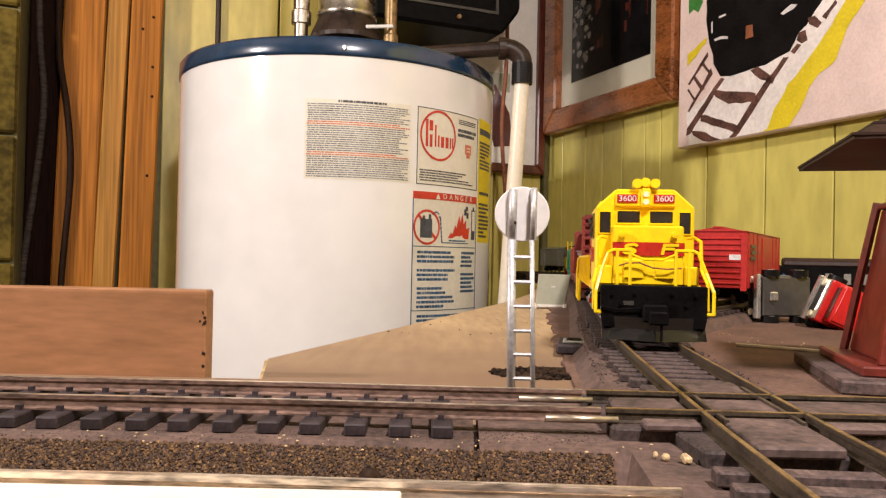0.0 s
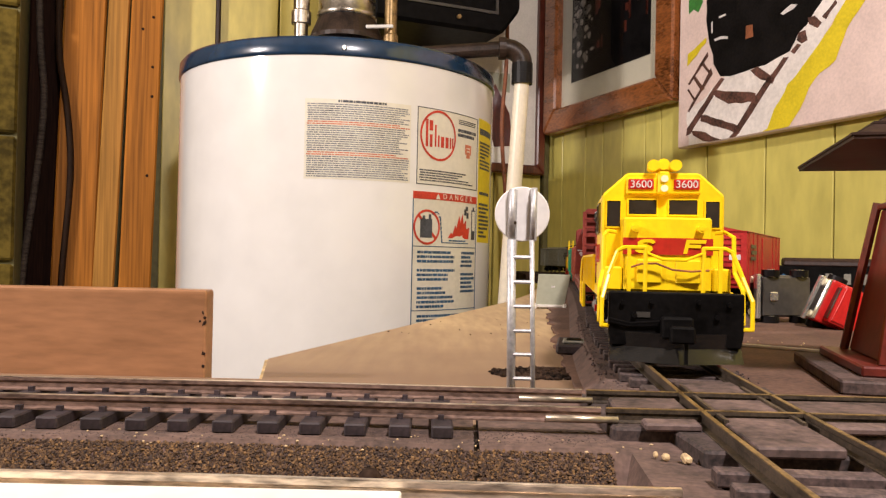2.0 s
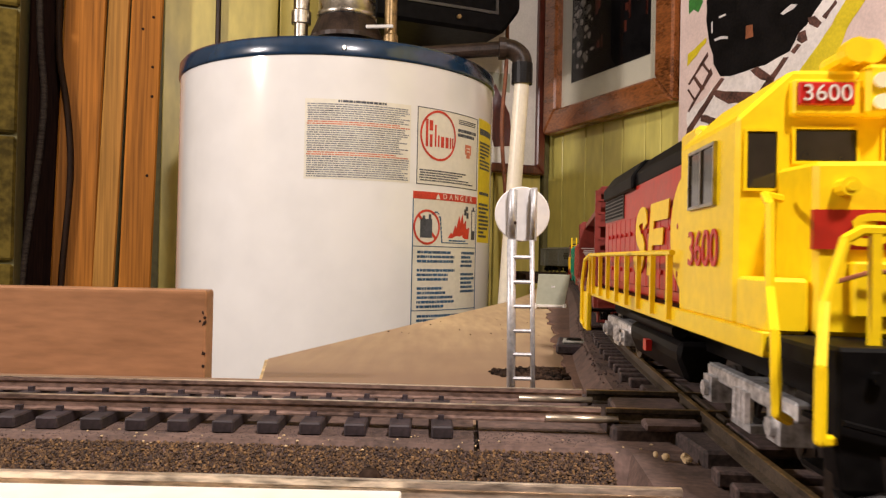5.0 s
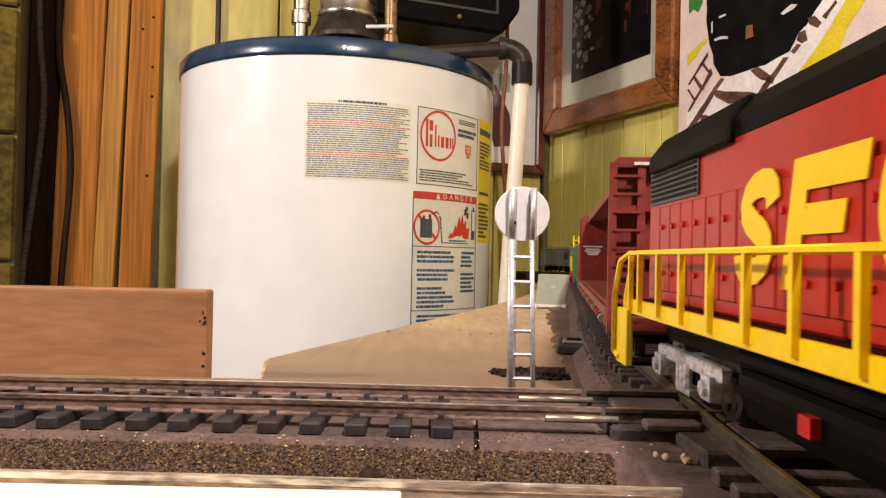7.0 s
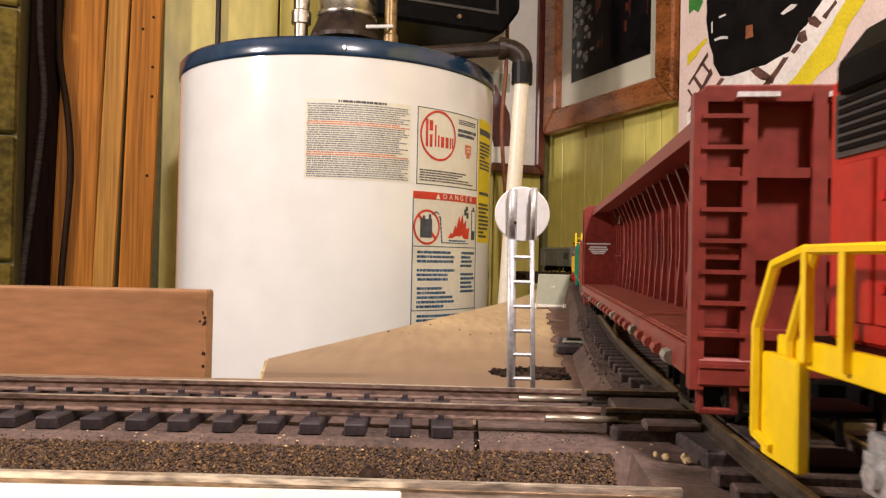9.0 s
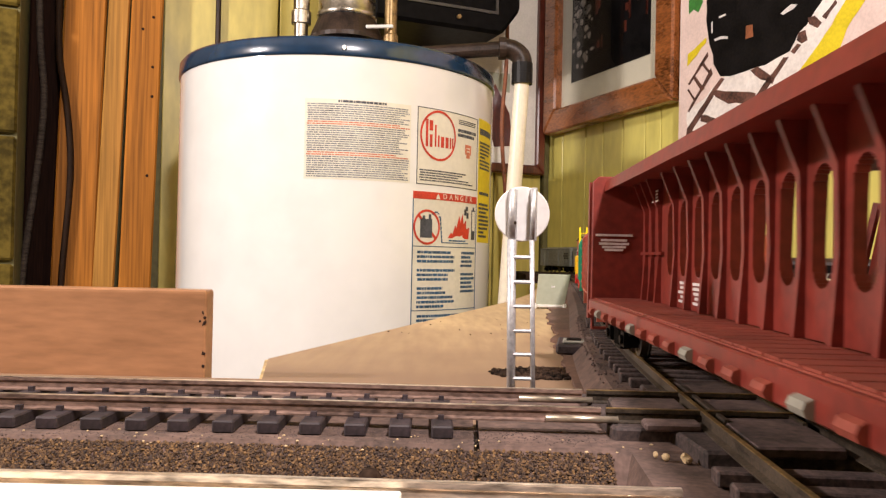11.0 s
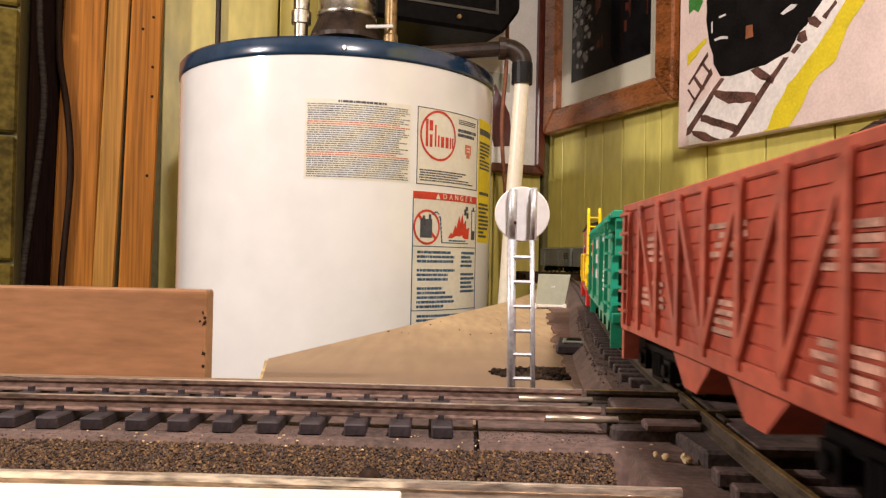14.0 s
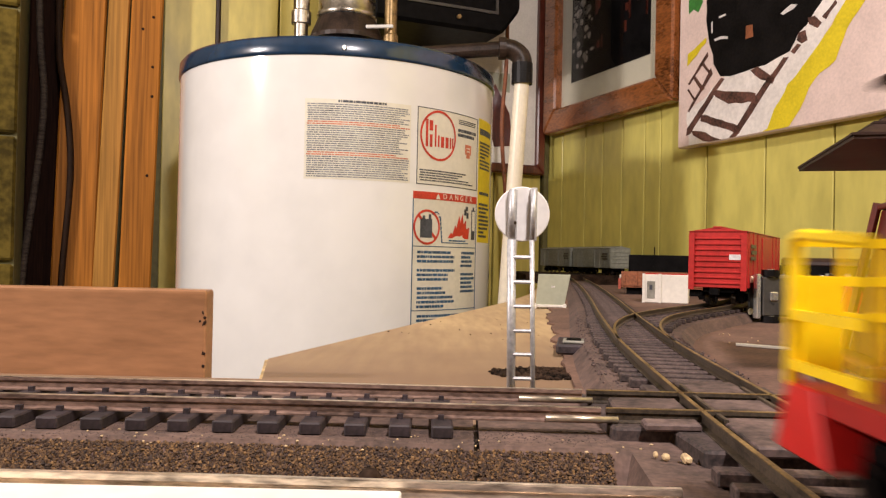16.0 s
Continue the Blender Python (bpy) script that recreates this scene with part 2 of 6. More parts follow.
setting("floor", B((-1.5, LONG + 1.6, -WIDE - 1.6, 0.2, FLOOR - 0.1, FLOOR)), "floor", "bare grey concrete basement floor", RIGHT, "floor")
# out-of-view ceiling, coloured darker to cut bounced fill
setting("ceiling", B((-0.2, LONG + 0.2, -WIDE - 0.2, 0.2, CEIL, CEIL + 0.08)), "ceiling", "plain unseen ceiling, greyed to cut bounced light", RIGHT, "ceiling")
wall_right = setting("wall_east", B((-0.1, LONG + 0.1, 0.010, 0.09, FLOOR, CEIL)), "groove", "wall of lime green grooved panelling", RIGHT)
# block section stands forward; this depth is added to shade the stud opening
wall_back = setting("wall_north", B((-0.1, 0.86, -0.10, -0.010, FLOOR, CEIL), (1.030, WIDE + 0.1, -0.10, 0.074, FLOOR, CEIL), (0.80, 1.06, -0.20, -0.10, FLOOR, CEIL)), "groove", "back wall of lime boards and bare studs", BACK)
# closing walls out of view take the dark block colour for less bounce
setting("wall_west", B((-0.1, LONG + 0.1, -WIDE - 0.1, -WIDE, FLOOR, CEIL)), "block", "plain dim wall closing the room", RIGHT)
setting("wall_south", B((LONG, LONG + 0.1, -WIDE, 0, FLOOR, CEIL)), "block", "plain dim wall behind the layout", RIGHT)
# grooved boards of the panelling, of random widths
cuts = [0.004, 0.066, 0.154, 0.215, 0.279, 0.347, 0.391, 0.507, 0.629, 0.747, 0.86, 0.93, 1.06, 1.16, 1.30, 1.42, 1.58, 1.70, 1.86, 2.0, 2.15, 2.3, 2.45, 2.59]
for a, b in zip(cuts, cuts[1:]):
    part("panel_board", B((a + 0.0012, b - 0.0012, 0, 0.0095, FLOOR, CEIL - 0.002), bevel=0.0012), "lime", wall_right)
cuts = [0.014, 0.13, 0.24, 0.36, 0.48, 0.60, 0.714, 0.810]
for a, b in zip(cuts, cuts[1:]):
    part("panel_board", B((a + 0.002, b - 0.002, -0.0095, 0, FLOOR, CEIL - 0.002), bevel=0.0015), "lime_old", wall_back)
part("corner_trim", B((0.0, 0.012, -0.008, 0.010, FLOOR, CEIL - 0.002), bevel=0.002), "groove", wall_back)


def leaning(name, s0, s1, y0, y1, material, lean, label, category="stud"):
    """An upright board on the back wall that leans a little along it."""
    bm = B((s0, s1, y0, y1, FLOOR, CEIL - 0.003), bevel=0.003)
    for v in bm.verts:
        v.co.x += -lean * (v.co.z - 0.2)
    ob = part(name, bm, material)
    ob.matrix_basis = BACK
    return tagged(ob, label, category, kind="structure")


leaning("stud_1", 0.8165, 0.8690, 0.004, 0.042, "pine", 0.021, "bare orange pine stud with nail holes")
leaning("stud_2", 0.8740, 0.9090, -0.030, 0.012, "pine_pale", 0.030, "pale split pine stud in the wall opening")
leaning("stud_3", 0.9095, 0.9770, -0.022, 0.010, "pine", 0.022, "warm pine stud behind a hanging cable")
leaning("stud_4", 0.980, 1.029, -0.075, -0.030, "pine_dark", 0.006, "dark post with recess shade put into its near-black colour")
for k in range(9):
    z = FLOOR + 0.205 * k
    part("wall_block", B((1.030, 1.44, 0.074, 0.086, z + 0.003, z + 0.202), bevel=0.004), "block", wall_back)
    part("wall_block", B((1.446, 1.84, 0.074, 0.086, z - 0.1, z + 0.10), bevel=0.004), "block", wall_back)
hole = bmesh.new()
for s, z in ((0.8445, 0.417), (0.8275, 0.44), (0.8270, 0.352), (0.8270, 0.30), (0.832, 0.16)):
    rod(hole, (s, 0.0415, z), (s, 0.0426, z), 0.0026, 10)
ob = part("nail_holes", hole, "cable")
ob.matrix_basis = BACK
tagged(ob, "small black nail holes in a pine stud", "nail hole", kind="structure")


def bend(points, r, material, name, label, category, n=10):
    """A cable or pipe through points, as a smooth tube."""
    cu = bpy.data.curves.new(name, "CURVE")
    cu.dimensions, cu.bevel_depth, cu.bevel_resolution, cu.resolution_u = "3D", r, 3, n
    sp = cu.splines.new("BEZIER")
    sp.bezier_points.add(len(points) - 1)
    for p, c in zip(sp.bezier_points, points):
        p.co, p.handle_left_type, p.handle_right_type = c, "AUTO", "AUTO"
    tmp = bpy.data.objects.new(name, cu)
    scene.collection.objects.link(tmp)
    me = bpy.data.meshes.new_from_object(tmp)
    bpy.data.objects.remove(tmp)
    me.materials.clear()
    me.materials.append(M[material])
    for p in me.polygons:
        p.use_smooth = True
    ob = new(name, me)
    return tagged(ob, label, category) if label else ob


hose = bend([BACK @ Vector((a, -0.02, z)) for a, z in ((1.012, 1.2), (1.012, 0.457), (1.0088, 0.383), (1.0014, 0.295), (1.0048, 0.216), (1.0132, 0.126), (1.0218, 0.047), (1.028, -0.031), (1.022, FLOOR + 0.004))], 0.0058, "hose", "hanging_hose", "grey ribbed hose hanging down a dark post", "hose")
wire = bend([BACK @ Vector((a, 0.018, z)) for a, z in ((0.979, 1.2), (0.9785, 0.450), (0.9755, 0.358), (0.9625, 0.272), (0.9547, 0.185), (0.9557, 0.117), (0.9609, 0.039), (0.9645, -0.029), (0.965, FLOOR + 0.004))], 0.0055, "cable", "hanging_cable", "dark brown cable hanging against a pine stud", "cable")
bend([BACK @ Vector(p) for p in ((0.714, 0.008, 1.2), (0.714, 0.008, 0.40), (0.714, 0.008, FLOOR + 0.004))], 0.005, "iron", "thin_pipe", "thin dark upright pipe on the board wall", "pipe")

# ---- layout table ----
edge = [(-0.0646, 0.2865), (0.0575, 0.6872), (0.1009, 0.8645), (0.155, 1.20), (0.20, 1.62)]
wall_side = [tuple((RIGHT @ Vector((q, -0.004, 0)))[:2]) for q in (0.08, 1.9)]
outline = [(-1.1, -0.40), (-1.1, 0.240), (-0.0560, 0.240)] + edge + wall_side + [(0.95, -0.40)]
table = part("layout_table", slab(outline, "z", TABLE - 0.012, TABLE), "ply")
tagged(table, "plywood top of a model railway table, browner towards the front", "table", kind="structure")
part("cut_edge", slab([(-0.0658, 0.2862), (-0.0647, 0.2862), (-0.0561, 0.241), (-0.0572, 0.241)], "z", TABLE - 0.0121, TABLE - 0.0004), "ply_edge", table)
# plywood colour turns browner towards the front, with a noise-broken border
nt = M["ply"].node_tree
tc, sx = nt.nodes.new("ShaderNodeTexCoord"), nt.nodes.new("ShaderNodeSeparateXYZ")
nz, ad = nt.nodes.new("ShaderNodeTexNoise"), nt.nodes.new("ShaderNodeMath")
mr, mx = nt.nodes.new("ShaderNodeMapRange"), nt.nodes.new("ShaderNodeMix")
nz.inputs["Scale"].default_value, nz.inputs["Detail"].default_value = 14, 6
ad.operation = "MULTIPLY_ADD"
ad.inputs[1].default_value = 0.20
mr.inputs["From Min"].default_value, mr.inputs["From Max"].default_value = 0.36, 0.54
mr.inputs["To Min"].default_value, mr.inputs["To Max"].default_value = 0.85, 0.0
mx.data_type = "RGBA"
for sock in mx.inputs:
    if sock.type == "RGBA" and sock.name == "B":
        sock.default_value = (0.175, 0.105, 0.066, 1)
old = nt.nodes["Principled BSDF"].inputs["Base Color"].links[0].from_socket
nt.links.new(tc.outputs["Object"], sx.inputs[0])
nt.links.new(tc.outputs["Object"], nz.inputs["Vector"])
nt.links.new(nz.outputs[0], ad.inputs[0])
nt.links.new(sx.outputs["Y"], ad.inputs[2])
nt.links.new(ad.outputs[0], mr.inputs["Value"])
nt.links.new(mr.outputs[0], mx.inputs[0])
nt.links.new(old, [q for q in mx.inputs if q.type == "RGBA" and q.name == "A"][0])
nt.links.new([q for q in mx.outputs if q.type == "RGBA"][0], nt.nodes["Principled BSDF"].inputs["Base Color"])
for x, y in ((-0.9, -0.3), (-0.9, 0.2), (0.75, -0.3), (0.40, 0.9)):
    part("table_leg", B((x - 0.03, x + 0.03, y - 0.03, y + 0.03, FLOOR, TABLE - 0.012)), "pine", table)
timber = part("edge_board", B((-1.0, -0.0741, 0.2402, 0.2484, -0.0735, 0.0160), bevel=0.0012, segments=3), "board")
tagged(timber, "worn brown timber board along the table edge", "board")

rng = random.Random(21)
nick = bmesh.new()
for k in range(14):
    z = rng.uniform(-0.020, 0.013)
    x = -0.0744 - 0.0030 * rng.random() ** 3
    bmesh.ops.create_icosphere(nick, subdivisions=1, radius=1.0, matrix=Matrix.Translation((x, 0.24018, z)) @ pose(0, 0, 0, 0, rng.uniform(-25, 25), 0) @ Matrix.Diagonal((rng.uniform(0.0002, 0.0006), 0.00012, rng.uniform(0.0003, 0.0010), 1)))
tagged(part("nicks", nick, "roof_brown", timber), kind="stuff")

# fibre sheet with a ragged edge on the right of the plywood
rag = []
rng = random.Random(4)
for k in range(128):
    y = 0.1 + k * 0.011
    x = 0.030 + 0.118 * (y - 0.16) + 0.03 * max(0, (y - 0.3)) * (y - 0.3)
    rag.append((x + rng.uniform(-0.0022, 0.0022) + 0.005 * noise.noise(Vector((y * 22, 0, 3))), y + rng.uniform(-0.003, 0.003)))
rag = [p for p in rag if p[1] < 1.42]
rag.append((0.30, 1.46))
sheet = part("fibre_sheet", slab([(0.93, -0.38), (-1.05, -0.38), (-1.05, 0.1), (-0.1, 0.1), (0.02, 0.1)] + rag + [tuple((RIGHT @ Vector((q, -0.006, 0)))[:2]) for q in (0.3, 1.8)], "z", TABLE, TABLE + 0.0012), "homasote")
tagged(sheet, "stained grey-brown fibre sheet covering the table", "table sheet", kind="structure")
GROUND = TABLE + 0.0012

# ---- track ----
PATH = [(-1.2, -0.020), (-0.6, 0.014), (-0.3, 0.0315), (0.0, 0.0492), (0.06, 0.0530), (0.10, 0.0556), (0.13, 0.0579), (0.15, 0.0598), (0.18, 0.0628), (0.25, 0.0704), (0.30, 0.0772), (0.40, 0.0926), (0.546, 0.1165), (0.765, 0.1505), (1.1, 0.198), (1.6, 0.262)]


def smooth_at(table, y):
    """Smooth curve through rows of (y, x), straight beyond the ends."""
    ys = [p[0] for p in table]
    xs = [p[1] for p in table]
    n = len(ys)
    sl = []
    for i in range(n):
        a, b = max(0, i - 1), min(n - 1, i + 1)
        sl.append((xs[b] - xs[a]) / (ys[b] - ys[a]))
    if y <= ys[0]:
        return xs[0] + sl[0] * (y - ys[0])
    if y >= ys[-1]:
        return xs[-1] + sl[-1] * (y - ys[-1])
    i = max(k for k in range(n - 1) if ys[k] <= y)
    h = ys[i + 1] - ys[i]
    t = (y - ys[i]) / h
    return (2 * t**3 - 3 * t**2 + 1) * xs[i] + (t**3 - 2 * t**2 + t) * h * sl[i] + (3 * t**2 - 2 * t**3) * xs[i + 1] + (t**3 - t**2) * h * sl[i + 1]


def main_line(a, b, step):
    n = max(2, int((b - a) / step))
    return [Vector((smooth_at(PATH, a + (b - a) * k / n) , a + (b - a) * k / n, 0)) for k in range(n + 1)]


def sweep(points, profile, offset=0.0):
    """A strip of constant section (across, up) along points in plan."""
    bm = bmesh.new()
    rings = []
    for i, p in enumerate(points):
        d = (points[min(i + 1, len(points) - 1)] - points[max(i - 1, 0)]).normalized()
        nrm = Vector((d.y, -d.x, 0))
        rings.append([bm.verts.new(p + nrm * (offset + u) + Vector((0, 0, w))) for u, w in profile])
    m = len(profile)
    for a, b in zip(rings, rings[1:]):
        for k in range(m):
            bm.faces.new((a[k], b[k], b[(k + 1) % m], a[(k + 1) % m]))
    bm.faces.new(rings[0])
    bm.faces.new(rings[-1][::-1])
    bmesh.ops.recalc_face_normals(bm, faces=bm.faces[:])
    return bm


RAIL = [(-0.00055, 0), (0.00055, 0), (0.00055, -0.0007), (0.0002, -0.0010), (0.0002, -0.0021), (0.0012, -0.0024), (0.0012, -0.0027), (-0.0012, -0.0027), (-0.0012, -0.0024), (-0.0002, -0.0021), (-0.0002, -0.0010), (-0.00055, -0.0007)]
HEAD = [(-0.00045, 0.00012), (0.00045, 0.00012), (0.00050, -0.0002), (-0.00050, -0.0002)]
TIE_TOP, TIE_LOW = -0.0027, -0.0050
tie_meshes = {}


def tie_at(parent, p, angle, half=0.0150, wide=0.00185, material="tie"):
    if material not in tie_meshes:
        bm = B((-0.0150, 0.0150, -0.00185, 0.00185, TIE_LOW, TIE_TOP), bevel=0.0003)
        me = bpy.data.meshes.new("tie")
        bm.to_mesh(me)
        bm.free()
        me.materials.append(M[material])
        tie_meshes[material] = me
    ob = new("tie", tie_meshes[material])
    ob.parent = parent
    ob.matrix_basis = Matrix.Translation((p[0], p[1], 0)) @ pose(0, 0, 0, 0, 0, angle) @ Matrix.Diagonal((half / 0.015, wide / 0.00185, 1, 1))
    return ob


def spikes(points):
    bm = bmesh.new()
    for x, y in points:
        v = bmesh.ops.create_cube(bm, size=0.0011, matrix=Matrix.Translation((x, y, TIE_TOP + 0.0004)))
    return bm


# track running across in front: two steel rails on dark ties
GAUGE2 = 0.0098
cross = thing("crossing_track", "steel model rails on dark plastic ties over grey roadbed", "track", kind="structure")


def front_line(a, b, y0, step=0.01):
    n = max(2, int((b - a) / step))
    return [Vector((a + (b - a) * k / n, y0 - 0.027 * max(0, a + (b - a) * k / n + 0.03) - 0.004 * (a + (b - a) * k / n + 0.03), 0)) for k in range(n + 1)]


MID = 0.1565
for x0, x1 in ((-0.95, 0.0068), (0.0078, 0.0470)):
    part("roadbed", sweep(front_line(x0, x1, MID), [(-0.021, -0.0050), (0.0210, -0.0050), (0.0218, -0.0056), (0.0262, GROUND), (-0.025, GROUND)]), "roadbed", cross, "grey cork roadbed with a broken brown side")


def grains(name, label, parent, count, spot, r0, r1, material, seed):
    """Many small angular crumbs; spot(rng) gives the middle of one."""
    rng = random.Random(seed)
    shape = [(1, 0, 0), (-1, 0, 0), (0, 1, 0), (0, -1, 0), (0, 0, 1), (0, 0, -1)]
    sides = [(0, 2, 4), (2, 1, 4), (1, 3, 4), (3, 0, 4), (2, 0, 5), (1, 2, 5), (3, 1, 5), (0, 3, 5)]
    verts, faces = [], []
    for k in range(count):
        c, r = Vector(spot(rng)), rng.uniform(r0, r1)
        turn = pose(0, 0, 0, rng.random() * 180, rng.random() * 180, rng.random() * 180)
        for p in shape:
            verts.append(tuple(c + (turn @ Vector(p)) * r * rng.uniform(0.65, 1.25)))
        faces += [tuple(6 * k + q for q in f) for f in sides]
    me = bpy.data.meshes.new(name)
    me.from_pydata(verts, [], faces)
    me.materials.append(M[material])
    ob = new(name, me)
    ob.parent = parent
    return tagged(ob, label, "" if parent else "debris", kind="stuff")


def crumb_mat():
    m = mat("mixed_cork_grain", (0.2, 0.1, 0.05), 0.85, scale=300, vary=0.3)
    nt = m.node_tree
    geo, ramp = nt.nodes.new("ShaderNodeNewGeometry"), nt.nodes.new("ShaderNodeValToRGB")
    e = ramp.color_ramp.elements
    e[0].color, e[1].color = (0.022, 0.012, 0.008, 1), (0.24, 0.135, 0.055, 1)
    for at, c in ((0.30, (0.050, 0.027, 0.016, 1)), (0.66, (0.098, 0.052, 0.022, 1)), (0.90, (0.155, 0.082, 0.030, 1))):
        e.new(at).color = c
    nt.links.new(geo.outputs["Random Per Island"], ramp.inputs[0])
    nt.links.new(ramp.outputs[0], nt.nodes["Principled BSDF"].inputs["Base Color"])
    return m


M["cork_grain"] = crumb_mat()
FACE = MID - 0.0218


def on_side(rng):
    """A spot on the sloping cork side."""
    x, q = rng.uniform(-0.105, 0.0300), rng.random()
    y = front_line(x, x + 0.001, FACE)[0].y
    return x, y - 0.0048 * q - 0.0001 * rng.random(), -0.0056 - 0.0046 * q + 0.0004 * math.sin(x * 900) * q


grains("cork_grain", "broken brown cork grain on the roadbed side", cross, 11000, on_side, 0.00014, 0.00044, "cork_grain", 6)
grains("loose_grain", "", cross, 900, lambda r: (r.uniform(-0.11, 0.036), 0.1235 + 0.006 * r.random(), GROUND + 0.0002), 0.0002, 0.0006, "cork_grain", 7)
grains("roadbed_dust", "", cross, 2500, lambda r: (r.uniform(-0.11, 0.0310), r.uniform(0.1350, 0.1480), -0.0050), 0.00006, 0.00022, "frame_dusty", 8)
for side in (-1, 1):
    ln = front_line(-0.95, 0.0305, MID + side * GAUGE2)
    part("rail", sweep(ln, RAIL), "rail_side", cross)
    part("rail_head", sweep(ln, HEAD), "steel", cross, "polished rail head")
sp = []
k = 0
x = -0.70
while x < 0.003:
    y = front_line(x, x + 0.001, MID)[0].y
    tie_at(cross, (x, y), 91.0, 0.0172, 0.0020)
    for side in (-1, 1):
        sp += [(x, y + side * GAUGE2 - 0.0016), (x, y + side * GAUGE2 + 0.0016)]
    x += 0.00805 + 0.0003 * math.sin(k * 2.1)
    k += 1
part("spike_row", spikes(sp), "tie", cross)
for side, x0, x1 in ((-1, 0.020, 0.0335), (1, 0.017, 0.0325)):
    ln = front_line(x0, x1, MID + side * GAUGE2 - 0.0013)
    part("rail_joiner", rods([(ln[0] + Vector((0, 0, -0.0019)), ln[-1] + Vector((0, 0, -0.0019)))], 0.00065, 10), "joiner", cross, "bright metal rail joiner", True)
# nearest rail
near = thing("near_track", "blurred shiny rail at the front table edge", "track", kind="structure")
ln = front_line(-0.9, 0.030, 0.0960)
part("rail", sweep(ln, RAIL), "steel", near)
part("rail_head", sweep(ln, HEAD), "steel", near, "polished rail head")
part("roadbed", sweep(front_line(-0.9, 0.030, 0.086), [(-0.018, -0.0045), (0.024, -0.0045), (0.026, GROUND), (-0.016, GROUND)]), "roadbed", near)
x = -0.5
while x < 0.02:
    tie_at(near, (x, 0.0868), 90.5, 0.0150, 0.0019)
    x += 0.0081
part("white_strip", B((-0.30, -0.0045, 0.0800, 0.0949, -0.0027, -0.0011), bevel=0.0002), "white_plastic", near, "bright white plastic strip along the rail")

# line on which the train runs, with the crossing and a turnout
main = thing("main_track", "worn brass model rails on dark ties receding over the table", "track", kind="structure")
part("roadbed", sweep(main_line(0.180, 1.45, 0.02), [(-0.020, -0.0050), (0.020, -0.0050), (0.025, GROUND), (-0.025, GROUND)]), "roadbed", main)
part("roadbed", sweep(main_line(-0.38, 0.150, 0.02), [(-0.0245, -0.0054), (0.020, -0.0054), (0.024, GROUND), (-0.0262, GROUND)]), "roadbed", main)
for side in (-1, 1):
    ln = main_line(-0.38, 1.42, 0.012)
    part("rail", sweep(ln, RAIL, side * 0.0096), "rail_dark", main)
    part("rail_head", sweep(ln, HEAD, side * 0.0096), "brass", main, "worn brass rail head")
y = -0.30
rng = random.Random(11)
while y < 1.0:
    if not 0.116 < y < 0.192:
        p = Vector((smooth_at(PATH, y), y, 0))
        d = (smooth_at(PATH, y + 0.01) - smooth_at(PATH, y - 0.01)) / 0.02
        tie_at(main, p + Vector((rng.uniform(-0.0006, 0.0006), 0, 0)), -math.degrees(math.atan(d)) + rng.uniform(-1.2, 1.2), 0.0150 if not 0.2 < y < 0.42 else 0.0165, 0.0019, "tie_dusty")
    y += 0.0086
# crossing frame: a stepped plastic tray with raised blocks between the flangeways
part("crossing_frame", slab([(0.0320, 0.1400), (0.0425, 0.1396), (0.0432, 0.1240), (0.0720, 0.1212), (0.0735, 0.1385), (0.105, 0.1370), (0.105, 0.1745), (0.0790, 0.1745), (0.0810, 0.1900), (0.0495, 0.1900), (0.0480, 0.1750), (0.0320, 0.1750)], "z", -0.0085, -0.0026, bevel=0.0005), "tie_dusty", main, "dusty dark plastic crossing frame")


def skew_block(u0, u1, v0, v1, top):
    """A raised block between u (across the main line) and v (across the other line)."""
    quad = []
    for u, v in ((u0, v0), (u1, v0), (u1, v1), (u0, v1)):
        y = MID - 0.0025 + v
        quad.append((smooth_at(PATH, y) + u, y))
    return slab(quad, "z", -0.0027, top, bevel=0.0004)


for u0, u1 in ((-0.0255, -0.0112), (-0.0072, 0.0072), (0.0112, 0.034)):
    for v0, v1 in ((-0.0340, -0.0116), (-0.0072, 0.0072), (0.0116, 0.0310)):
        if abs(u0) < 0.009 or abs(v0) < 0.009:
            part("crossing_block", skew_block(u0, u1, v0, v1, -0.0008), "frame_dusty", main)
        else:
            cv0, cv1 = (v0, v1) if abs(v1 - v0) < 0.005 else ((-0.0165, v1) if v0 < 0 else (v0, 0.0165))
            part("crossing_block", skew_block(max(u0, -0.0215), min(u1, 0.030), cv0, cv1, -0.0012), "frame_dusty", main)
for side in (-1, 1):
    ln = front_line(0.0315, 0.30, MID + side * GAUGE2)
    part("crossing_rail", sweep(ln, RAIL), "rail_dark", main)
    part("rail_head", sweep(ln, HEAD), "brass", main, "worn brass rail head")
    part("guard_rail", sweep(main_line(0.137, 0.176, 0.006), [(-0.0004, -0.0003), (0.0004, -0.0003), (0.0006, -0.0027), (-0.0006, -0.0027)], side * 0.0068), "rail_dark", main)
grains("track_dust", "", main, 1600, lambda r: (lambda y: (smooth_at(PATH, y) + r.uniform(-0.022, 0.022), y, -0.0049))(r.uniform(0.19, 0.46)), 0.0001, 0.0006, "frame_dusty", 12)
# diverging line
DIV = [Vector((smooth_at([(0.20, 0.0643), (0.27, 0.0727), (0.34, 0.0875), (0.40, 0.110), (0.45, 0.140), (0.50, 0.176), (0.56, 0.214), (0.66, 0.275), (0.80, 0.35)], 0.25 + 0.011 * k), 0.25 + 0.011 * k, 0)) for k in range(50)]
branch = thing("branch_track", "brass model rails curving away to a parked boxcar", "track", kind="structure")
part("roadbed", sweep(DIV[8:], [(-0.019, -0.0052), (0.019, -0.0052), (0.024, GROUND), (-0.024, GROUND)]), "roadbed", branch)
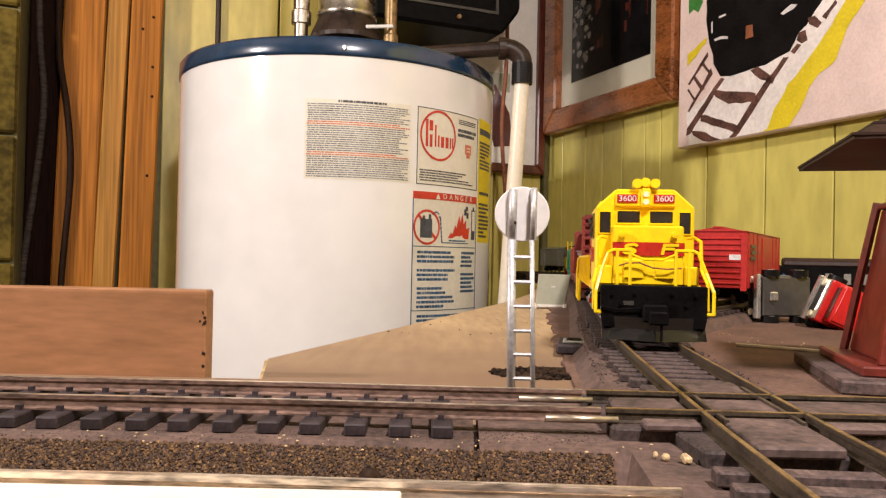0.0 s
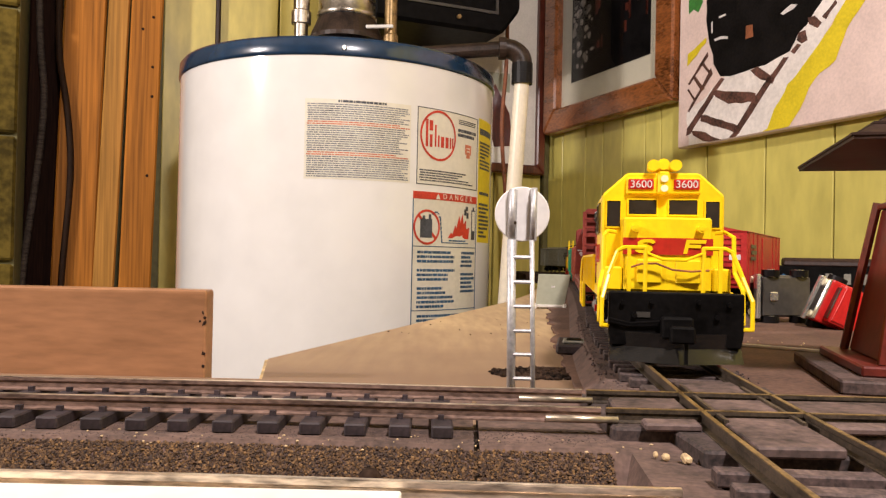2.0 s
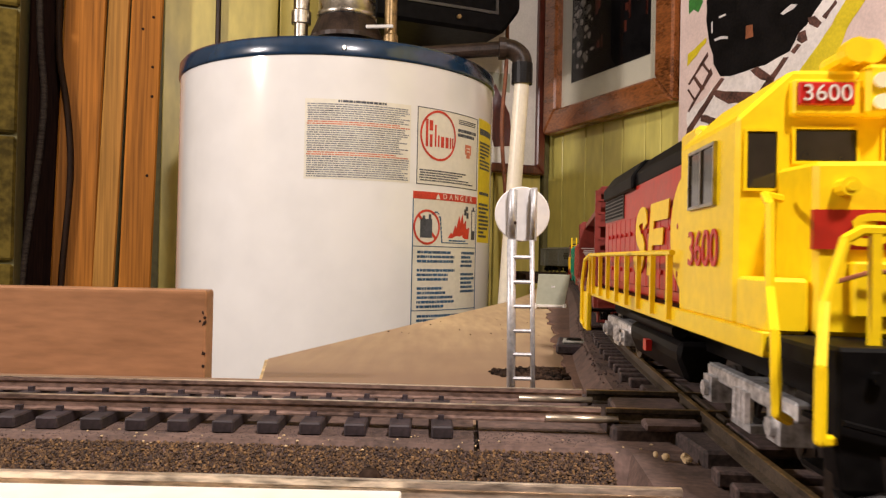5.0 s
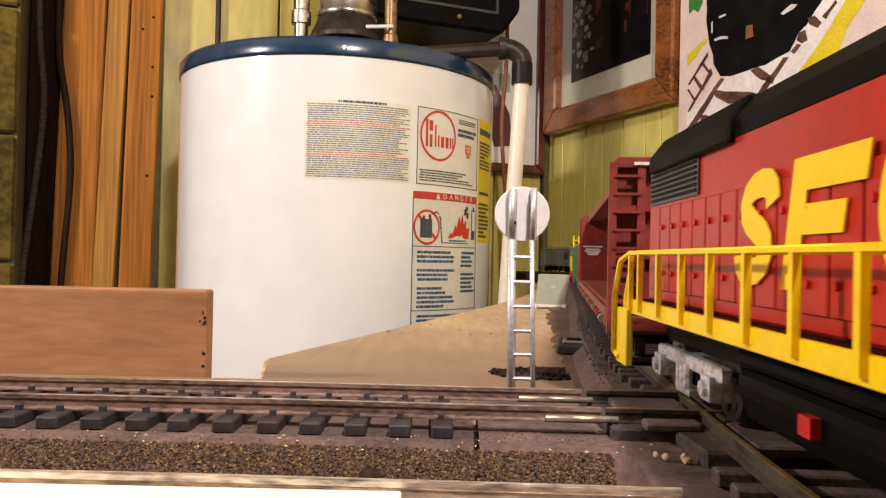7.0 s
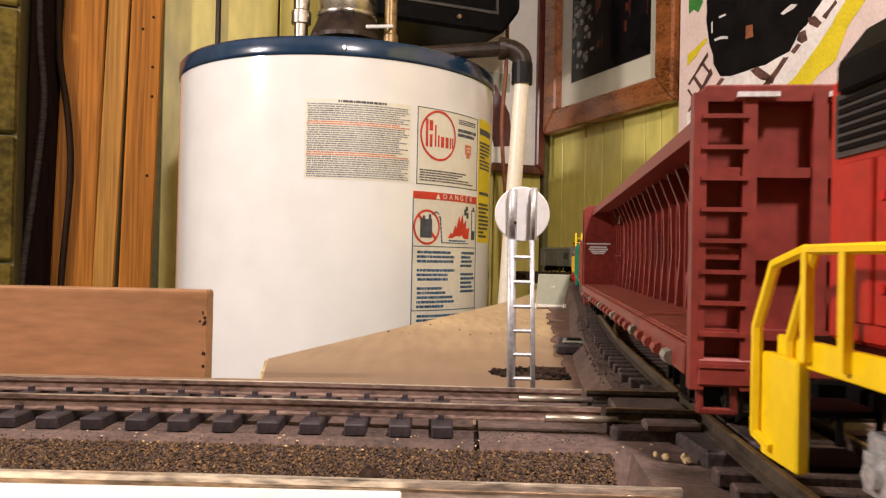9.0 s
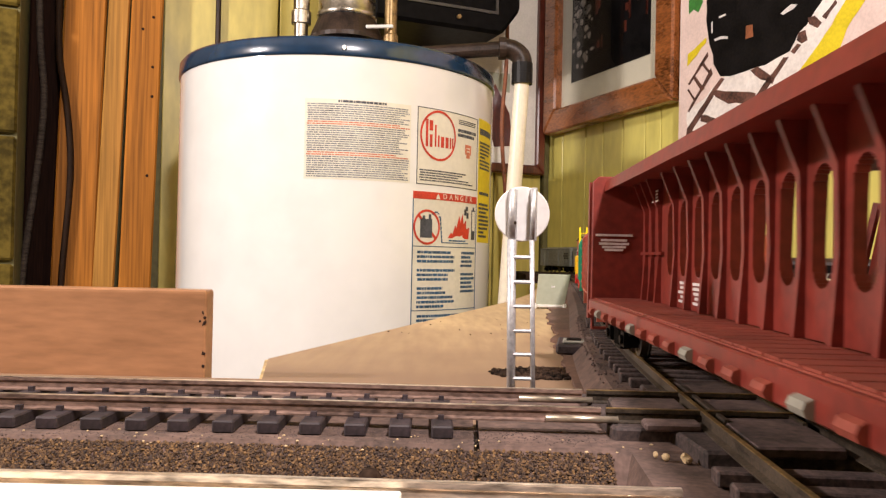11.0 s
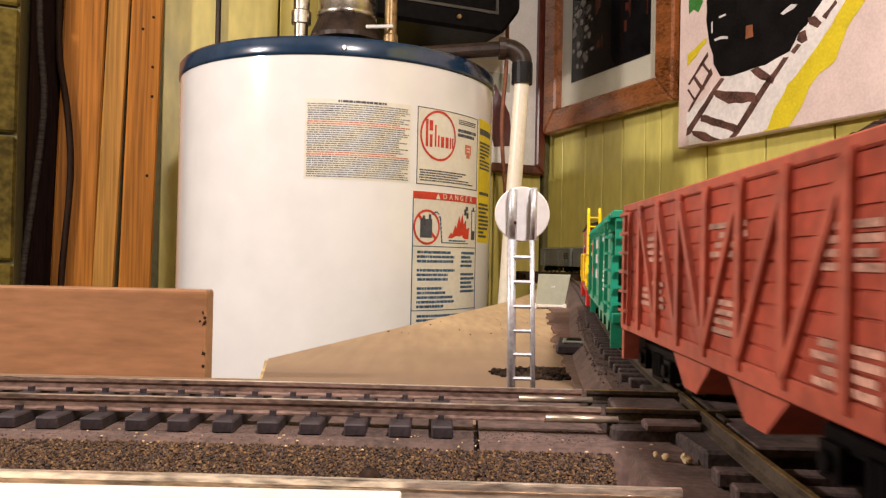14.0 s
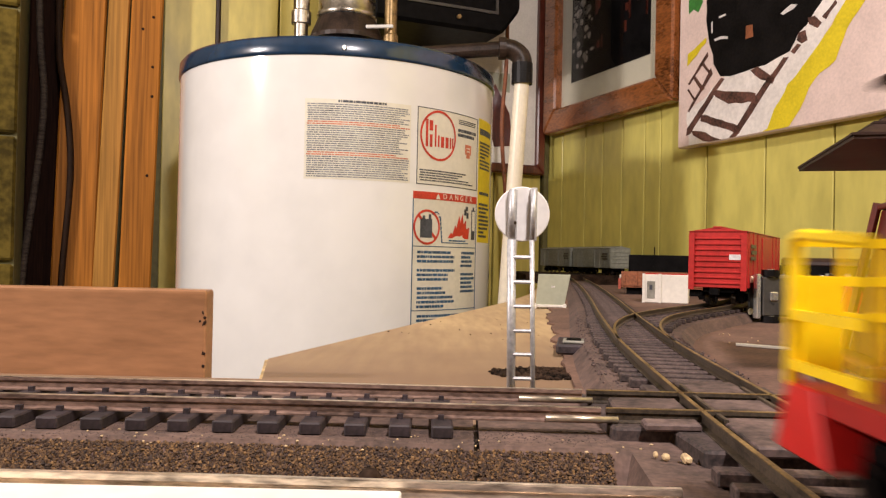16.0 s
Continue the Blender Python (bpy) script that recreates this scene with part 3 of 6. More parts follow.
for side in (-1, 1):
    part("rail", sweep(DIV[2:], RAIL, side * 0.0096), "rail_dark", branch)
    part("rail_head", sweep(DIV[2:], HEAD, side * 0.0096), "brass", branch, "worn brass rail head")
for k in range(10, 49):
    d = DIV[k + 1] - DIV[k - 1]
    tie_at(branch, DIV[k], -math.degrees(math.atan2(d.x, d.y)), 0.0145, 0.0019, "tie_dusty")

# ---- water heater ----
HC, HR = Vector((-0.1596, 1.153, 0)), 0.23


def curved(a0, a1, z0, z1, r, n=None, thick=0.0003):
    """A patch on the tank between two angles (degrees from the front, to the right)."""
    n = n or max(2, int(abs(a1 - a0) / 3))
    bm = bmesh.new()
    rows = []
    for k in range(n + 1):
        a = radians(a0 + (a1 - a0) * k / n)
        s, c = math.sin(a), -math.cos(a)
        rows.append([bm.verts.new((rr * s, rr * c, z)) for rr, z in ((r, z0), (r + thick, z0), (r + thick, z1), (r, z1))])
    for p, q in zip(rows, rows[1:]):
        for i in range(4):
            bm.faces.new((p[i], p[(i + 1) % 4], q[(i + 1) % 4], q[i]))
    bm.faces.new(rows[0][::-1])
    bm.faces.new(rows[-1])
    bmesh.ops.recalc_face_normals(bm, faces=bm.faces[:])
    return bm


def merge(*bms):
    out = bmesh.new()
    for b in bms:
        me = bpy.data.meshes.new("tmp")
        b.to_mesh(me)
        b.free()
        out.from_mesh(me)
        bpy.data.meshes.remove(me)
    return out


def stuff_part(*a):
    return tagged(part(*a), kind="stuff")


heater = thing("water_heater", "white enamelled tank water heater with dark blue top band", "water heater", pose(HC.x, HC.y, 0))
ob = part("tank", lathe([(0.19, FLOOR), (0.19, FLOOR + 0.05), (HR, FLOOR + 0.05), (HR, FLOOR + 0.056), (HR, 0.2705), (HR, 0.2712)], 128), "white_enamel", heater, smooth=True)
ob = part("top_band", lathe([(HR - 0.006, 0.2700), (HR + 0.0016, 0.2705), (HR + 0.0022, 0.2740), (HR + 0.0016, 0.2895), (HR - 0.001, 0.2935), (HR - 0.006, 0.2950), (0.02, 0.3010), (0.001, 0.3012)], 128), "blue_band", heater, "dark blue enamelled lid band", True)
for a in (8.6, -82, 100):
    s, c = math.sin(radians(a)), -math.cos(radians(a))
    part("screw", rod(bmesh.new(), ((HR + 0.001) * s, (HR + 0.001) * c, 0.2795), ((HR + 0.0042) * s, (HR + 0.0042) * c, 0.2795), 0.0036, 12, 0.0026), "galv", heater)
def lines(a0, a1, z1, z0, count, seed, gap=0.45, ragged=0.25, skip=()):
    rng = random.Random(seed)
    out = []
    h = (z1 - z0) / count
    for k in range(count):
        if k in skip:
            continue
        a, end = a0 + rng.uniform(0, 0.4), a1 - rng.random() ** 3 * ragged * (a1 - a0)
        while a < end:
            w = min(rng.uniform(0.35, 1.9), end - a)
            if w > 0.2:
                out.append(curved(a, a + w, z1 - (k + 1 - gap / 2) * h, z1 - (k + gap / 2) * h, HR + 0.0004, 2, 0.0002))
            a += w + rng.uniform(0.14, 0.26)
    return merge(*out)


lab = part("notice_label", curved(-2.8, 30.3, 0.1195, 0.2170, HR), "label_white", heater, "white printed notice label")
stuff_part("small_print", lines(-2.2, 29.8, 0.2120, 0.1215, 34, 3, skip=(8, 9, 22, 23), gap=0.50, ragged=0.12), "ink_grey", lab)
stuff_part("red_print", merge(lines(-2.2, 29.8, 0.1907, 0.1854, 2, 5, gap=0.45), lines(-2.2, 29.8, 0.1534, 0.1481, 2, 6, gap=0.45)), "ink_orange", lab)
part("heading", lines(7, 22, 0.2168, 0.2128, 1, 9, gap=0.3, ragged=0), "ink", lab)
lab = part("rating_label", curved(32.6, 62.2, 0.1195, 0.2175, HR), "label_white", heater, "cream rating label with a red ring mark")
fr = [curved(32.6, 62.2, z, z + 0.0009, HR + 0.0004) for z in (0.1195, 0.2166)] + [curved(a, a + 0.3, 0.1195, 0.2175, HR + 0.0004) for a in (32.6, 61.9)]
part("label_border", merge(*fr), "ink", lab)


def ring_on_tank(a, z, ra, rz, w, n=40):
    bm = bmesh.new()
    vs = []
    for k in range(n):
        t = 2 * math.pi * k / n
        row = []
        for q in (1, 1 - w):
            aa, zz = radians(a + ra * q * math.cos(t)), z + rz * q * math.sin(t)
            row.append(bm.verts.new(((HR + 0.0008) * math.sin(aa), -(HR + 0.0008) * math.cos(aa), zz)))
        vs.append(row)
    for k in range(n):
        p, q = vs[k], vs[(k + 1) % n]
        bm.faces.new((p[0], q[0], q[1], p[1]))
    return bm


part("ring_mark", ring_on_tank(41.2, 0.1835, 7.6, 0.0325, 0.09), "ink_red", lab, "thin red ring mark")
marks = [curved(35.8, 36.7, 0.168, 0.203, HR + 0.0004), curved(37.2, 38.6, 0.189, 0.202, HR + 0.0004), curved(37.4, 38.4, 0.168, 0.184, HR + 0.0004)]
marks += [curved(a, a + w, 0.169, z, HR + 0.0004) for a, w, z in ((39.4, 0.6, 0.197), (40.7, 0.6, 0.184), (42.0, 1.3, 0.183), (44.0, 1.3, 0.183), (45.9, 0.6, 0.183), (47.0, 0.6, 0.183))]
part("mark_bars", merge(*marks), "ink_red", lab)
stuff_part("small_print", merge(lines(50, 61, 0.2105, 0.2035, 3, 11), lines(49.8, 61.4, 0.1985, 0.1865, 2, 12, gap=0.3, ragged=0.2), lines(33.6, 59, 0.1395, 0.1235, 5, 13, ragged=0.5)), "ink", lab)
part("badge", merge(curved(54.0, 57.6, 0.1655, 0.1785, HR + 0.0004), curved(54.8, 56.8, 0.1605, 0.1655, HR + 0.0004)), "ink_orange", lab, "small orange badge mark")
part("badge_gap", merge(curved(54.9, 56.7, 0.1690, 0.1705, HR + 0.0007), curved(54.9, 56.7, 0.1730, 0.1745, HR + 0.0007)), "label_white", lab)
lab = part("danger_label", curved(31.5, 62.4, -0.12, 0.1105, HR), "label_white", heater, "white danger label with a red heading band")
part("heading_band", curved(31.6, 62.3, 0.1010, 0.1105, HR + 0.0004), "ink_red", lab)
fr = [curved(31.5, 62.4, z, z + 0.0010, HR + 0.0004) for z in (0.0405, -0.0410)] + [curved(a, a + 0.35, -0.12, 0.1010, HR + 0.0004) for a in (31.5, 62.0)]
part("label_border", merge(*fr), "ink_blue", lab)
for k, ch in enumerate("DANGER"):
    a = 44.2 + k * 2.75
    r = radians(a)
    text(ch, 0.0098, "label_white", lab, Matrix.Translation(((HR + 0.001) * math.sin(r), -(HR + 0.001) * math.cos(r), 0.1058)) @ pose(0, 0, 0, 90, 0, a) , "lettering")
tri = slab([(-0.0038, -0.0035), (0.0038, -0.0035), (0, 0.0036)], "z", 0, 0.0003)
ob = part("warning_triangle", tri, "label_white", lab)
r = radians(41.2)
ob.matrix_basis = Matrix.Translation(((HR + 0.0008) * math.sin(r), -(HR + 0.0008) * math.cos(r), 0.1055)) @ pose(0, 0, 0, 90, 0, 41.2)
part("petrol_can", merge(curved(34.4, 39.0, 0.052, 0.076, HR + 0.0004), curved(35.2, 36.2, 0.076, 0.080, HR + 0.0004), curved(37.6, 38.6, 0.076, 0.082, HR + 0.0004)), "ink", lab)
part("forbidden_ring", ring_on_tank(37.0, 0.0655, 5.2, 0.0225, 0.13), "ink_red", lab, "red forbidding ring")
bar = bmesh.new()
vs = [bar.verts.new(((HR + 0.0009) * math.sin(radians(a)), -(HR + 0.0009) * math.cos(radians(a)), z)) for a, z in ((33.2, 0.0795), (34.0, 0.0815), (41.0, 0.0515), (40.2, 0.0495))]
bar.faces.new(vs)
part("forbidden_bar", bar, "ink_red", lab)
fl = bmesh.new()
pts = [(45.8, 0.0525), (47.2, 0.0600), (48.0, 0.0580), (49.3, 0.0700), (49.9, 0.0660), (51.4, 0.0830), (52.0, 0.0740), (53.2, 0.0860), (53.8, 0.0720), (55.3, 0.0780), (55.4, 0.0660), (57.4, 0.0680), (56.8, 0.0525)]
fl.faces.new([fl.verts.new(((HR + 0.0009) * math.sin(radians(a)), -(HR + 0.0009) * math.cos(radians(a)), z)) for a, z in pts])
part("flame_mark", fl, "ink_red", lab, "red flame picture")
part("drawn_heater", merge(curved(58.8, 61.2, 0.052, 0.092, HR + 0.0004), curved(59.6, 60.6, 0.092, 0.096, HR + 0.0004)), "ink", lab)
part("drawn_heater_face", curved(59.2, 60.9, 0.064, 0.090, HR + 0.0007), "label_white", lab)
part("drawn_splash", merge(curved(54.2, 55.4, 0.084, 0.092, HR + 0.0005), curved(55.6, 56.8, 0.080, 0.088, HR + 0.0005), curved(55.0, 56.4, 0.090, 0.096, HR + 0.0005)), "ink", lab)
part("drawn_hose", merge(*[curved(39 + k * 0.55, 39.7 + k * 0.55, 0.0815 + z, 0.0832 + z, HR + 0.0004, 1) for k, z in enumerate((0, 0.002, 0.003, 0.0028, 0.001, -0.003))] + [curved(42.2 + 0.15 * k, 42.7 + 0.15 * k, 0.0785 - 0.0055 * k, 0.0735 - 0.0055 * k, HR + 0.0004, 1) for k in range(6)] + [curved(43, 57, 0.0458, 0.0470, HR + 0.0004)]), "ink_blue", lab)
stuff_part("small_print", merge(lines(46, 56, 0.0508, 0.0480, 1, 20, gap=0.3), lines(33.4, 49.5, 0.0365, -0.0385, 13, 21, gap=0.42, ragged=0.4, skip=(3, 7)), lines(52.6, 61.4, 0.0365, -0.0200, 10, 22, gap=0.42, ragged=0.4, skip=(4,)), lines(33.4, 61, -0.0450, -0.1150, 13, 23, gap=0.42)), "ink_blue", lab)
lab = part("yellow_label", curved(63.4, 77.5, 0.0490, 0.2205, HR), "yellow_label", heater, "yellow energy label wrapped round the tank")
stuff_part("small_print", merge(lines(64.2, 76.5, 0.2080, 0.1975, 1, 31, gap=0.2), lines(64.2, 76, 0.190, 0.150, 8, 32, ragged=0.6), lines(64.2, 76, 0.120, 0.115, 1, 33, gap=0.2), lines(64.2, 76, 0.105, 0.055, 9, 34, ragged=0.6)), "ink", lab)
# flue hood, draught diverter and fittings on the lid
part("draft_hood", lathe([(0.030, 0.2995), (0.030, 0.3335), (0.053, 0.3340), (0.053, 0.3400), (0.049, 0.3500), (0.0415, 0.3680), (0.036, 0.3685)], 40, (0.0135, -0.05, 0)), "iron", heater, "dark conical draught hood", smooth=False)
part("flue_pipe", lathe([(0.0375, 0.3660), (0.0415, 0.3665), (0.0435, 0.3690), (0.0435, 0.3740), (0.0412, 0.3770), (0.0412, 0.4120), (0.0425, 0.4140), (0.0412, 0.4160), (0.0412, 0.66)], 40, (0.0135, -0.05, 0)), "galv", heater, "shiny galvanised flue pipe", smooth=True)
part("nipple", lathe([(0.0098, 0.2990), (0.0098, 0.3560), (0.0140, 0.3565), (0.0140, 0.3740), (0.0115, 0.3760), (0.0115, 0.60)], 24, (-0.050, -0.065, 0)), "galv", heater, "galvanised water inlet pipe", smooth=False)
part("nipple", lathe([(0.0088, 0.2990), (0.0088, 0.3300), (0.0110, 0.3300), (0.0110, 0.3420), (0.0088, 0.3440), (0.0088, 0.55)], 24, (0.078, -0.065, 0)), "brass", heater, "brass water outlet fitting", smooth=False)
part("valve_lever", move(B((-0.020, 0.020, -0.0015, 0.0015, -0.0025, 0.0025), bevel=0.001), pose(0.064, -0.084, 0.3500, 0, -8, 20)), "white_enamel", heater, "white valve lever")
# relief pipe: black iron from the lid, elbow, cream drop pipe
relief = thing("relief_pipe", "black iron pipe with elbow above a cream plastic drop pipe", "pipe")
ex, ez, ey = 0.0985, 0.3025, 1.00
part("iron_pipe", rods([((-0.04, 1.045, 0.3060), (0.074, ey, 0.3035))], 0.0098, 20), "iron", relief)
elbow = bend([(0.070, ey, 0.3035), (0.079, ey, 0.3035), (0.0915, ey, 0.2985), (0.0985, ey, 0.2890), (0.0993, ey, 0.2790)], 0.0128, "iron", "elbow", "", "")
elbow.parent = relief
part("elbow_rim", rods([((0.0680, ey, 0.3035), (0.0770, ey, 0.3035))], 0.0146, 20), "iron", relief, "black iron pipe rim")
part("collar", rods([((0.0993, ey, 0.2840), (0.0992, ey, 0.2700)), ((0.0992, ey, 0.2700), (0.0991, ey, 0.2570))], 0.0138, 20), "black", relief, "black plastic adapter")
part("drop_pipe", rods([((0.0991, ey, 0.2600), (0.0815, ey, -0.06)), ((0.0815, ey, -0.06), (0.05, ey, FLOOR))], 0.0100, 20), "pvc", relief, "cream plastic drop pipe")

# ---- on the walls ----
def framed(name, label, m, w, h, d, rim, frame_mat, mount, out):
    """A picture frame with mitred stiles; local x along the wall, z up, out = -1 or 1: side of the room."""
    f = thing(name, label, "picture", m)
    y0, y1 = sorted((0, out * d))
    for quad in (((0, 0), (w, 0), (w - rim, rim), (rim, rim)), ((w, 0), (w, h), (w - rim, h - rim), (w - rim, rim)), ((w, h), (0, h), (rim, h - rim), (w - rim, h - rim)), ((0, h), (0, 0), (rim, rim), (rim, h - rim))):
        part("frame_bar", slab(quad, "y", y0, y1, bevel=min(d, rim) * 0.14), frame_mat, f)
    return f


def pane(a, b, y):
    """One clear sheet in the plane of the wall."""
    bm = bmesh.new()
    bm.faces.new([bm.verts.new(p) for p in ((a[0], y, a[1]), (b[0], y, a[1]), (b[0], y, b[1]), (a[0], y, b[1]))])
    return bm


pic = framed("framed_picture", "oak framed dark train photograph in a grey mount", RIGHT @ pose(0.030, -0.003, 0.298), 0.425, 0.56, 0.028, 0.048, "oak", "matboard", -1)
part("mount", B((0.04, 0.385, -0.010, -0.006, 0.04, 0.52)), "matboard", pic, "grey-green mount board")
part("photo", B((0.088, 0.345, -0.0118, -0.0102, 0.098, 0.47)), "paint_black", pic, "dark brown photograph")
rng = random.Random(8)
smoke = bmesh.new()
for k in range(90):
    x, z = 0.096 + 0.075 * rng.random() ** 1.6, 0.115 + 0.33 * rng.random()
    bmesh.ops.create_circle(smoke, cap_ends=True, segments=9, radius=rng.uniform(0.003, 0.009), matrix=Matrix.Translation((x, -0.0122 - 0.00002 * k, z)) @ Matrix.Diagonal((1.0, 1.0, rng.uniform(0.4, 1.2), 1)) @ pose(0, 0, 0, 90, 0, 0))
tagged(part("pale_patches", smoke, "smoke", pic), "pale smoke shapes in the photograph", kind="stuff")
city = []
for k in range(40):
    x, z = rng.uniform(0.16, 0.335), rng.uniform(0.14, 0.36)
    city.append((x, x + rng.uniform(0.003, 0.009), -0.0126 - 0.00002 * k, -0.0119, z, z + rng.uniform(0.006, 0.045)))
tagged(part("brown_patches", B(*city), "mahogany", pic), "reddish brown shapes in the photograph", kind="stuff")
glass = part("glass", pane((0.046, 0.046), (0.379, 0.514), -0.0150), "black", pic, "picture glass")
gm = bpy.data.materials.new("clear_glass")
gm.use_nodes = True
nt = gm.node_tree
mix = nt.nodes.new("ShaderNodeMixShader")
tr = nt.nodes.new("ShaderNodeBsdfTransparent")
gl = nt.nodes.new("ShaderNodeBsdfGlossy")
fz = nt.nodes.new("ShaderNodeFresnel")
gl.inputs["Roughness"].default_value = 0.03
nt.links.new(fz.outputs[0], mix.inputs[0])
nt.links.new(tr.outputs[0], mix.inputs[1])
nt.links.new(gl.outputs[0], mix.inputs[2])
nt.links.new(mix.outputs[0], nt.nodes["Material Output"].inputs[0])
glass.data.materials.clear()
glass.data.materials.append(gm)
glass.visible_shadow = False

pic2 = framed("poster_frame", "dark red wooden frame round a pale poster", BACK @ pose(0.018, 0.003, 0.212), 0.30, 0.66, 0.02, 0.020, "mahogany", "matboard", 1)
part("poster", B((0.015, 0.285, 0.004, 0.008, 0.015, 0.645)), "white_plastic", pic2, "pale grey poster")
part("dark_shape", slab([(0.075, 0.060), (0.120, 0.055), (0.150, 0.15), (0.120, 0.19), (0.085, 0.13)], "y", 0.0082, 0.0088), "mahogany", pic2, "dark brown shape on the poster")
part("teal_shape", B((0.085, 0.15, 0.0082, 0.0086, 0.175, 0.215)), "tray", pic2, "pale teal patch on the poster")
box = thing("black_box", "black metal box hanging above the tank", "box", BACK @ pose(0.115, 0.012, 0.445))
part("body", slab([(0.072, 0.05), (0.110, 0), (0.36, 0), (0.36, 0.30), (0.072, 0.30)], "y", 0.0, 0.20, bevel=0.006), "loco_black", box)
part("panel_rim", B((0.12, 0.30, 0.2005, 0.203, 0.035, 0.040), (0.12, 0.30, 0.2005, 0.203, 0.25, 0.255), (0.12, 0.125, 0.2005, 0.203, 0.040, 0.25), (0.295, 0.30, 0.2005, 0.203, 0.040, 0.25)), "charcoal", box)
part("knob", rod(bmesh.new(), (0.200, 0.2005, 0.020), (0.200, 0.2055, 0.020), 0.004, 12), "brass", box, "small brass knob")
copper = bend([BACK @ Vector(p) for p in ((0.158, 0.10, 0.60), (0.158, 0.10, 0.42), (0.165, 0.10, 0.30), (0.15, 0.10, 0.1), (0.15, 0.10, FLOOR + 0.004))], 0.004, "rust", "copper_tube", "thin copper tube beside the poster", "pipe")

# child's painting: canvas with a black engine on brown rails beside a yellow stripe
canvas = thing("canvas_painting", "painted canvas of a black engine on brown rails", "painting", RIGHT @ pose(0.463, -0.003, 0.2155))
part("canvas", B((0, 0.75, -0.020, 0, 0, 0.60), bevel=0.002), "canvas", canvas, "pinkish painted canvas")
CY = -0.0204


def dab(points, material, name, label="", lift=0.0, parent=canvas, wob=0.0, seed=1):
    rng = random.Random(seed)
    pts = []
    for (x0, z0), (x1, z1) in zip(points, points[1:] + points[:1]):
        n = max(1, int(math.hypot(x1 - x0, z1 - z0) / 0.012)) if wob else 1
        for k in range(n):
            t = k / n
            pts.append((max(0.002, x0 + (x1 - x0) * t + rng.uniform(-wob, wob)), max(0.002, z0 + (z1 - z0) * t + rng.uniform(-wob, wob))))
    return part(name, slab(pts, "y", CY - 0.00012 - lift * 0.3, CY - lift * 0.3 + 0.00006), material, parent, label)


dab([(0.063, 0.211), (0.067, 0.174), (0.072, 0.155), (0.083, 0.121), (0.096, 0.102), (0.115, 0.093), (0.138, 0.094), (0.166, 0.097), (0.187, 0.100), (0.207, 0.102), (0.227, 0.104), (0.237, 0.114), (0.246, 0.127), (0.269, 0.151), (0.282, 0.162), (0.294, 0.203), (0.229, 0.265), (0.122, 0.306), (0.068, 0.281)], "paint_black", "painted_engine", "black painted engine", 0.0004, wob=0.003, seed=0)
dab([(0.184, -0.006), (0.223, -0.006), (0.257, 0.036), (0.270, 0.060), (0.305, 0.078), (0.321, 0.115), (0.345, 0.143), (0.367, 0.185), (0.352, 0.190), (0.320, 0.154), (0.289, 0.116), (0.261, 0.089), (0.228, 0.061), (0.204, 0.030)], "paint_yellow", "yellow_stripe", "broad yellow painted stripe", 0.0004, wob=0.0015, seed=1)
dab([(0.025, -0.002), (0.186, -0.008), (0.209, 0.031), (0.261, 0.089), (0.289, 0.116), (0.320, 0.154), (0.344, 0.193), (0.294, 0.211), (0.231, 0.131), (0.115, 0.101), (0.024, 0.056)], "canvas_white", "white_ground", "white painted ground", 0, wob=0.003, seed=2)
dab([(0.022, 0.132), (0.065, 0.161), (0.064, 0.169), (0.022, 0.151)], "paint_yellow", "yellow_stripe", "", 0.0008, wob=0.001, seed=3)
dab([(0.022, 0.019), (0.032, 0.021), (0.082, 0.071), (0.106, 0.094), (0.098, 0.098), (0.072, 0.075), (0.023, 0.030)], "paint_brown", "painted_rail", "", 0.0008, wob=0.001, seed=4)
dab([(0.116, -0.003), (0.130, -0.003), (0.162, 0.033), (0.198, 0.069), (0.228, 0.100), (0.220, 0.100), (0.184, 0.070), (0.148, 0.035)], "paint_brown", "painted_rail", "", 0.0008, wob=0.001, seed=5)
dab([(0.023, 0.102), (0.028, 0.101), (0.070, 0.137), (0.068, 0.145)], "paint_brown", "painted_rail", "", 0.0008, wob=0.0008, seed=6)
dab([(0.024, 0.058), (0.028, 0.057), (0.081, 0.108), (0.076, 0.117)], "paint_brown", "painted_rail", "", 0.0008, wob=0.0008, seed=7)
dab([(0.084, 0.079), (0.094, 0.079), (0.170, 0.061), (0.169, 0.048), (0.116, 0.054), (0.087, 0.070)], "paint_brown", "painted_tie", "", 0.0008, wob=0.0012, seed=8)
dab([(0.055, 0.047), (0.067, 0.045), (0.135, 0.019), (0.133, 0.007), (0.068, 0.032), (0.055, 0.038)], "paint_brown", "painted_tie", "", 0.0008, wob=0.0012, seed=9)
dab([(0.034, 0.025), (0.055, 0.022), (0.101, 0.001), (0.091, -0.004), (0.074, -0.001), (0.037, 0.017)], "paint_brown", "painted_tie", "", 0.0008, wob=0.0012, seed=10)
dab([(0.158, 0.096), (0.171, 0.099), (0.205, 0.075), (0.201, 0.068), (0.167, 0.085)], "paint_brown", "painted_tie", "", 0.0008, wob=0.0012, seed=11)
dab([(0.052, 0.131), (0.058, 0.133), (0.076, 0.111), (0.071, 0.110)], "paint_brown", "painted_tie", "", 0.0008, wob=0.0006, seed=12)
dab([(0.035, 0.111), (0.040, 0.113), (0.064, 0.087), (0.054, 0.087)], "paint_brown", "painted_tie", "", 0.0008, wob=0.0006, seed=13)
dab([(0.023, 0.093), (0.026, 0.094), (0.043, 0.074), (0.038, 0.073)], "paint_brown", "painted_tie", "", 0.0008, wob=0.0006, seed=14)
dab([(0.258, 0.147), (0.270, 0.146), (0.280, 0.134), (0.274, 0.126), (0.260, 0.134)], "paint_brown", "painted_rock", "", 0.0008, wob=0.002, seed=15)
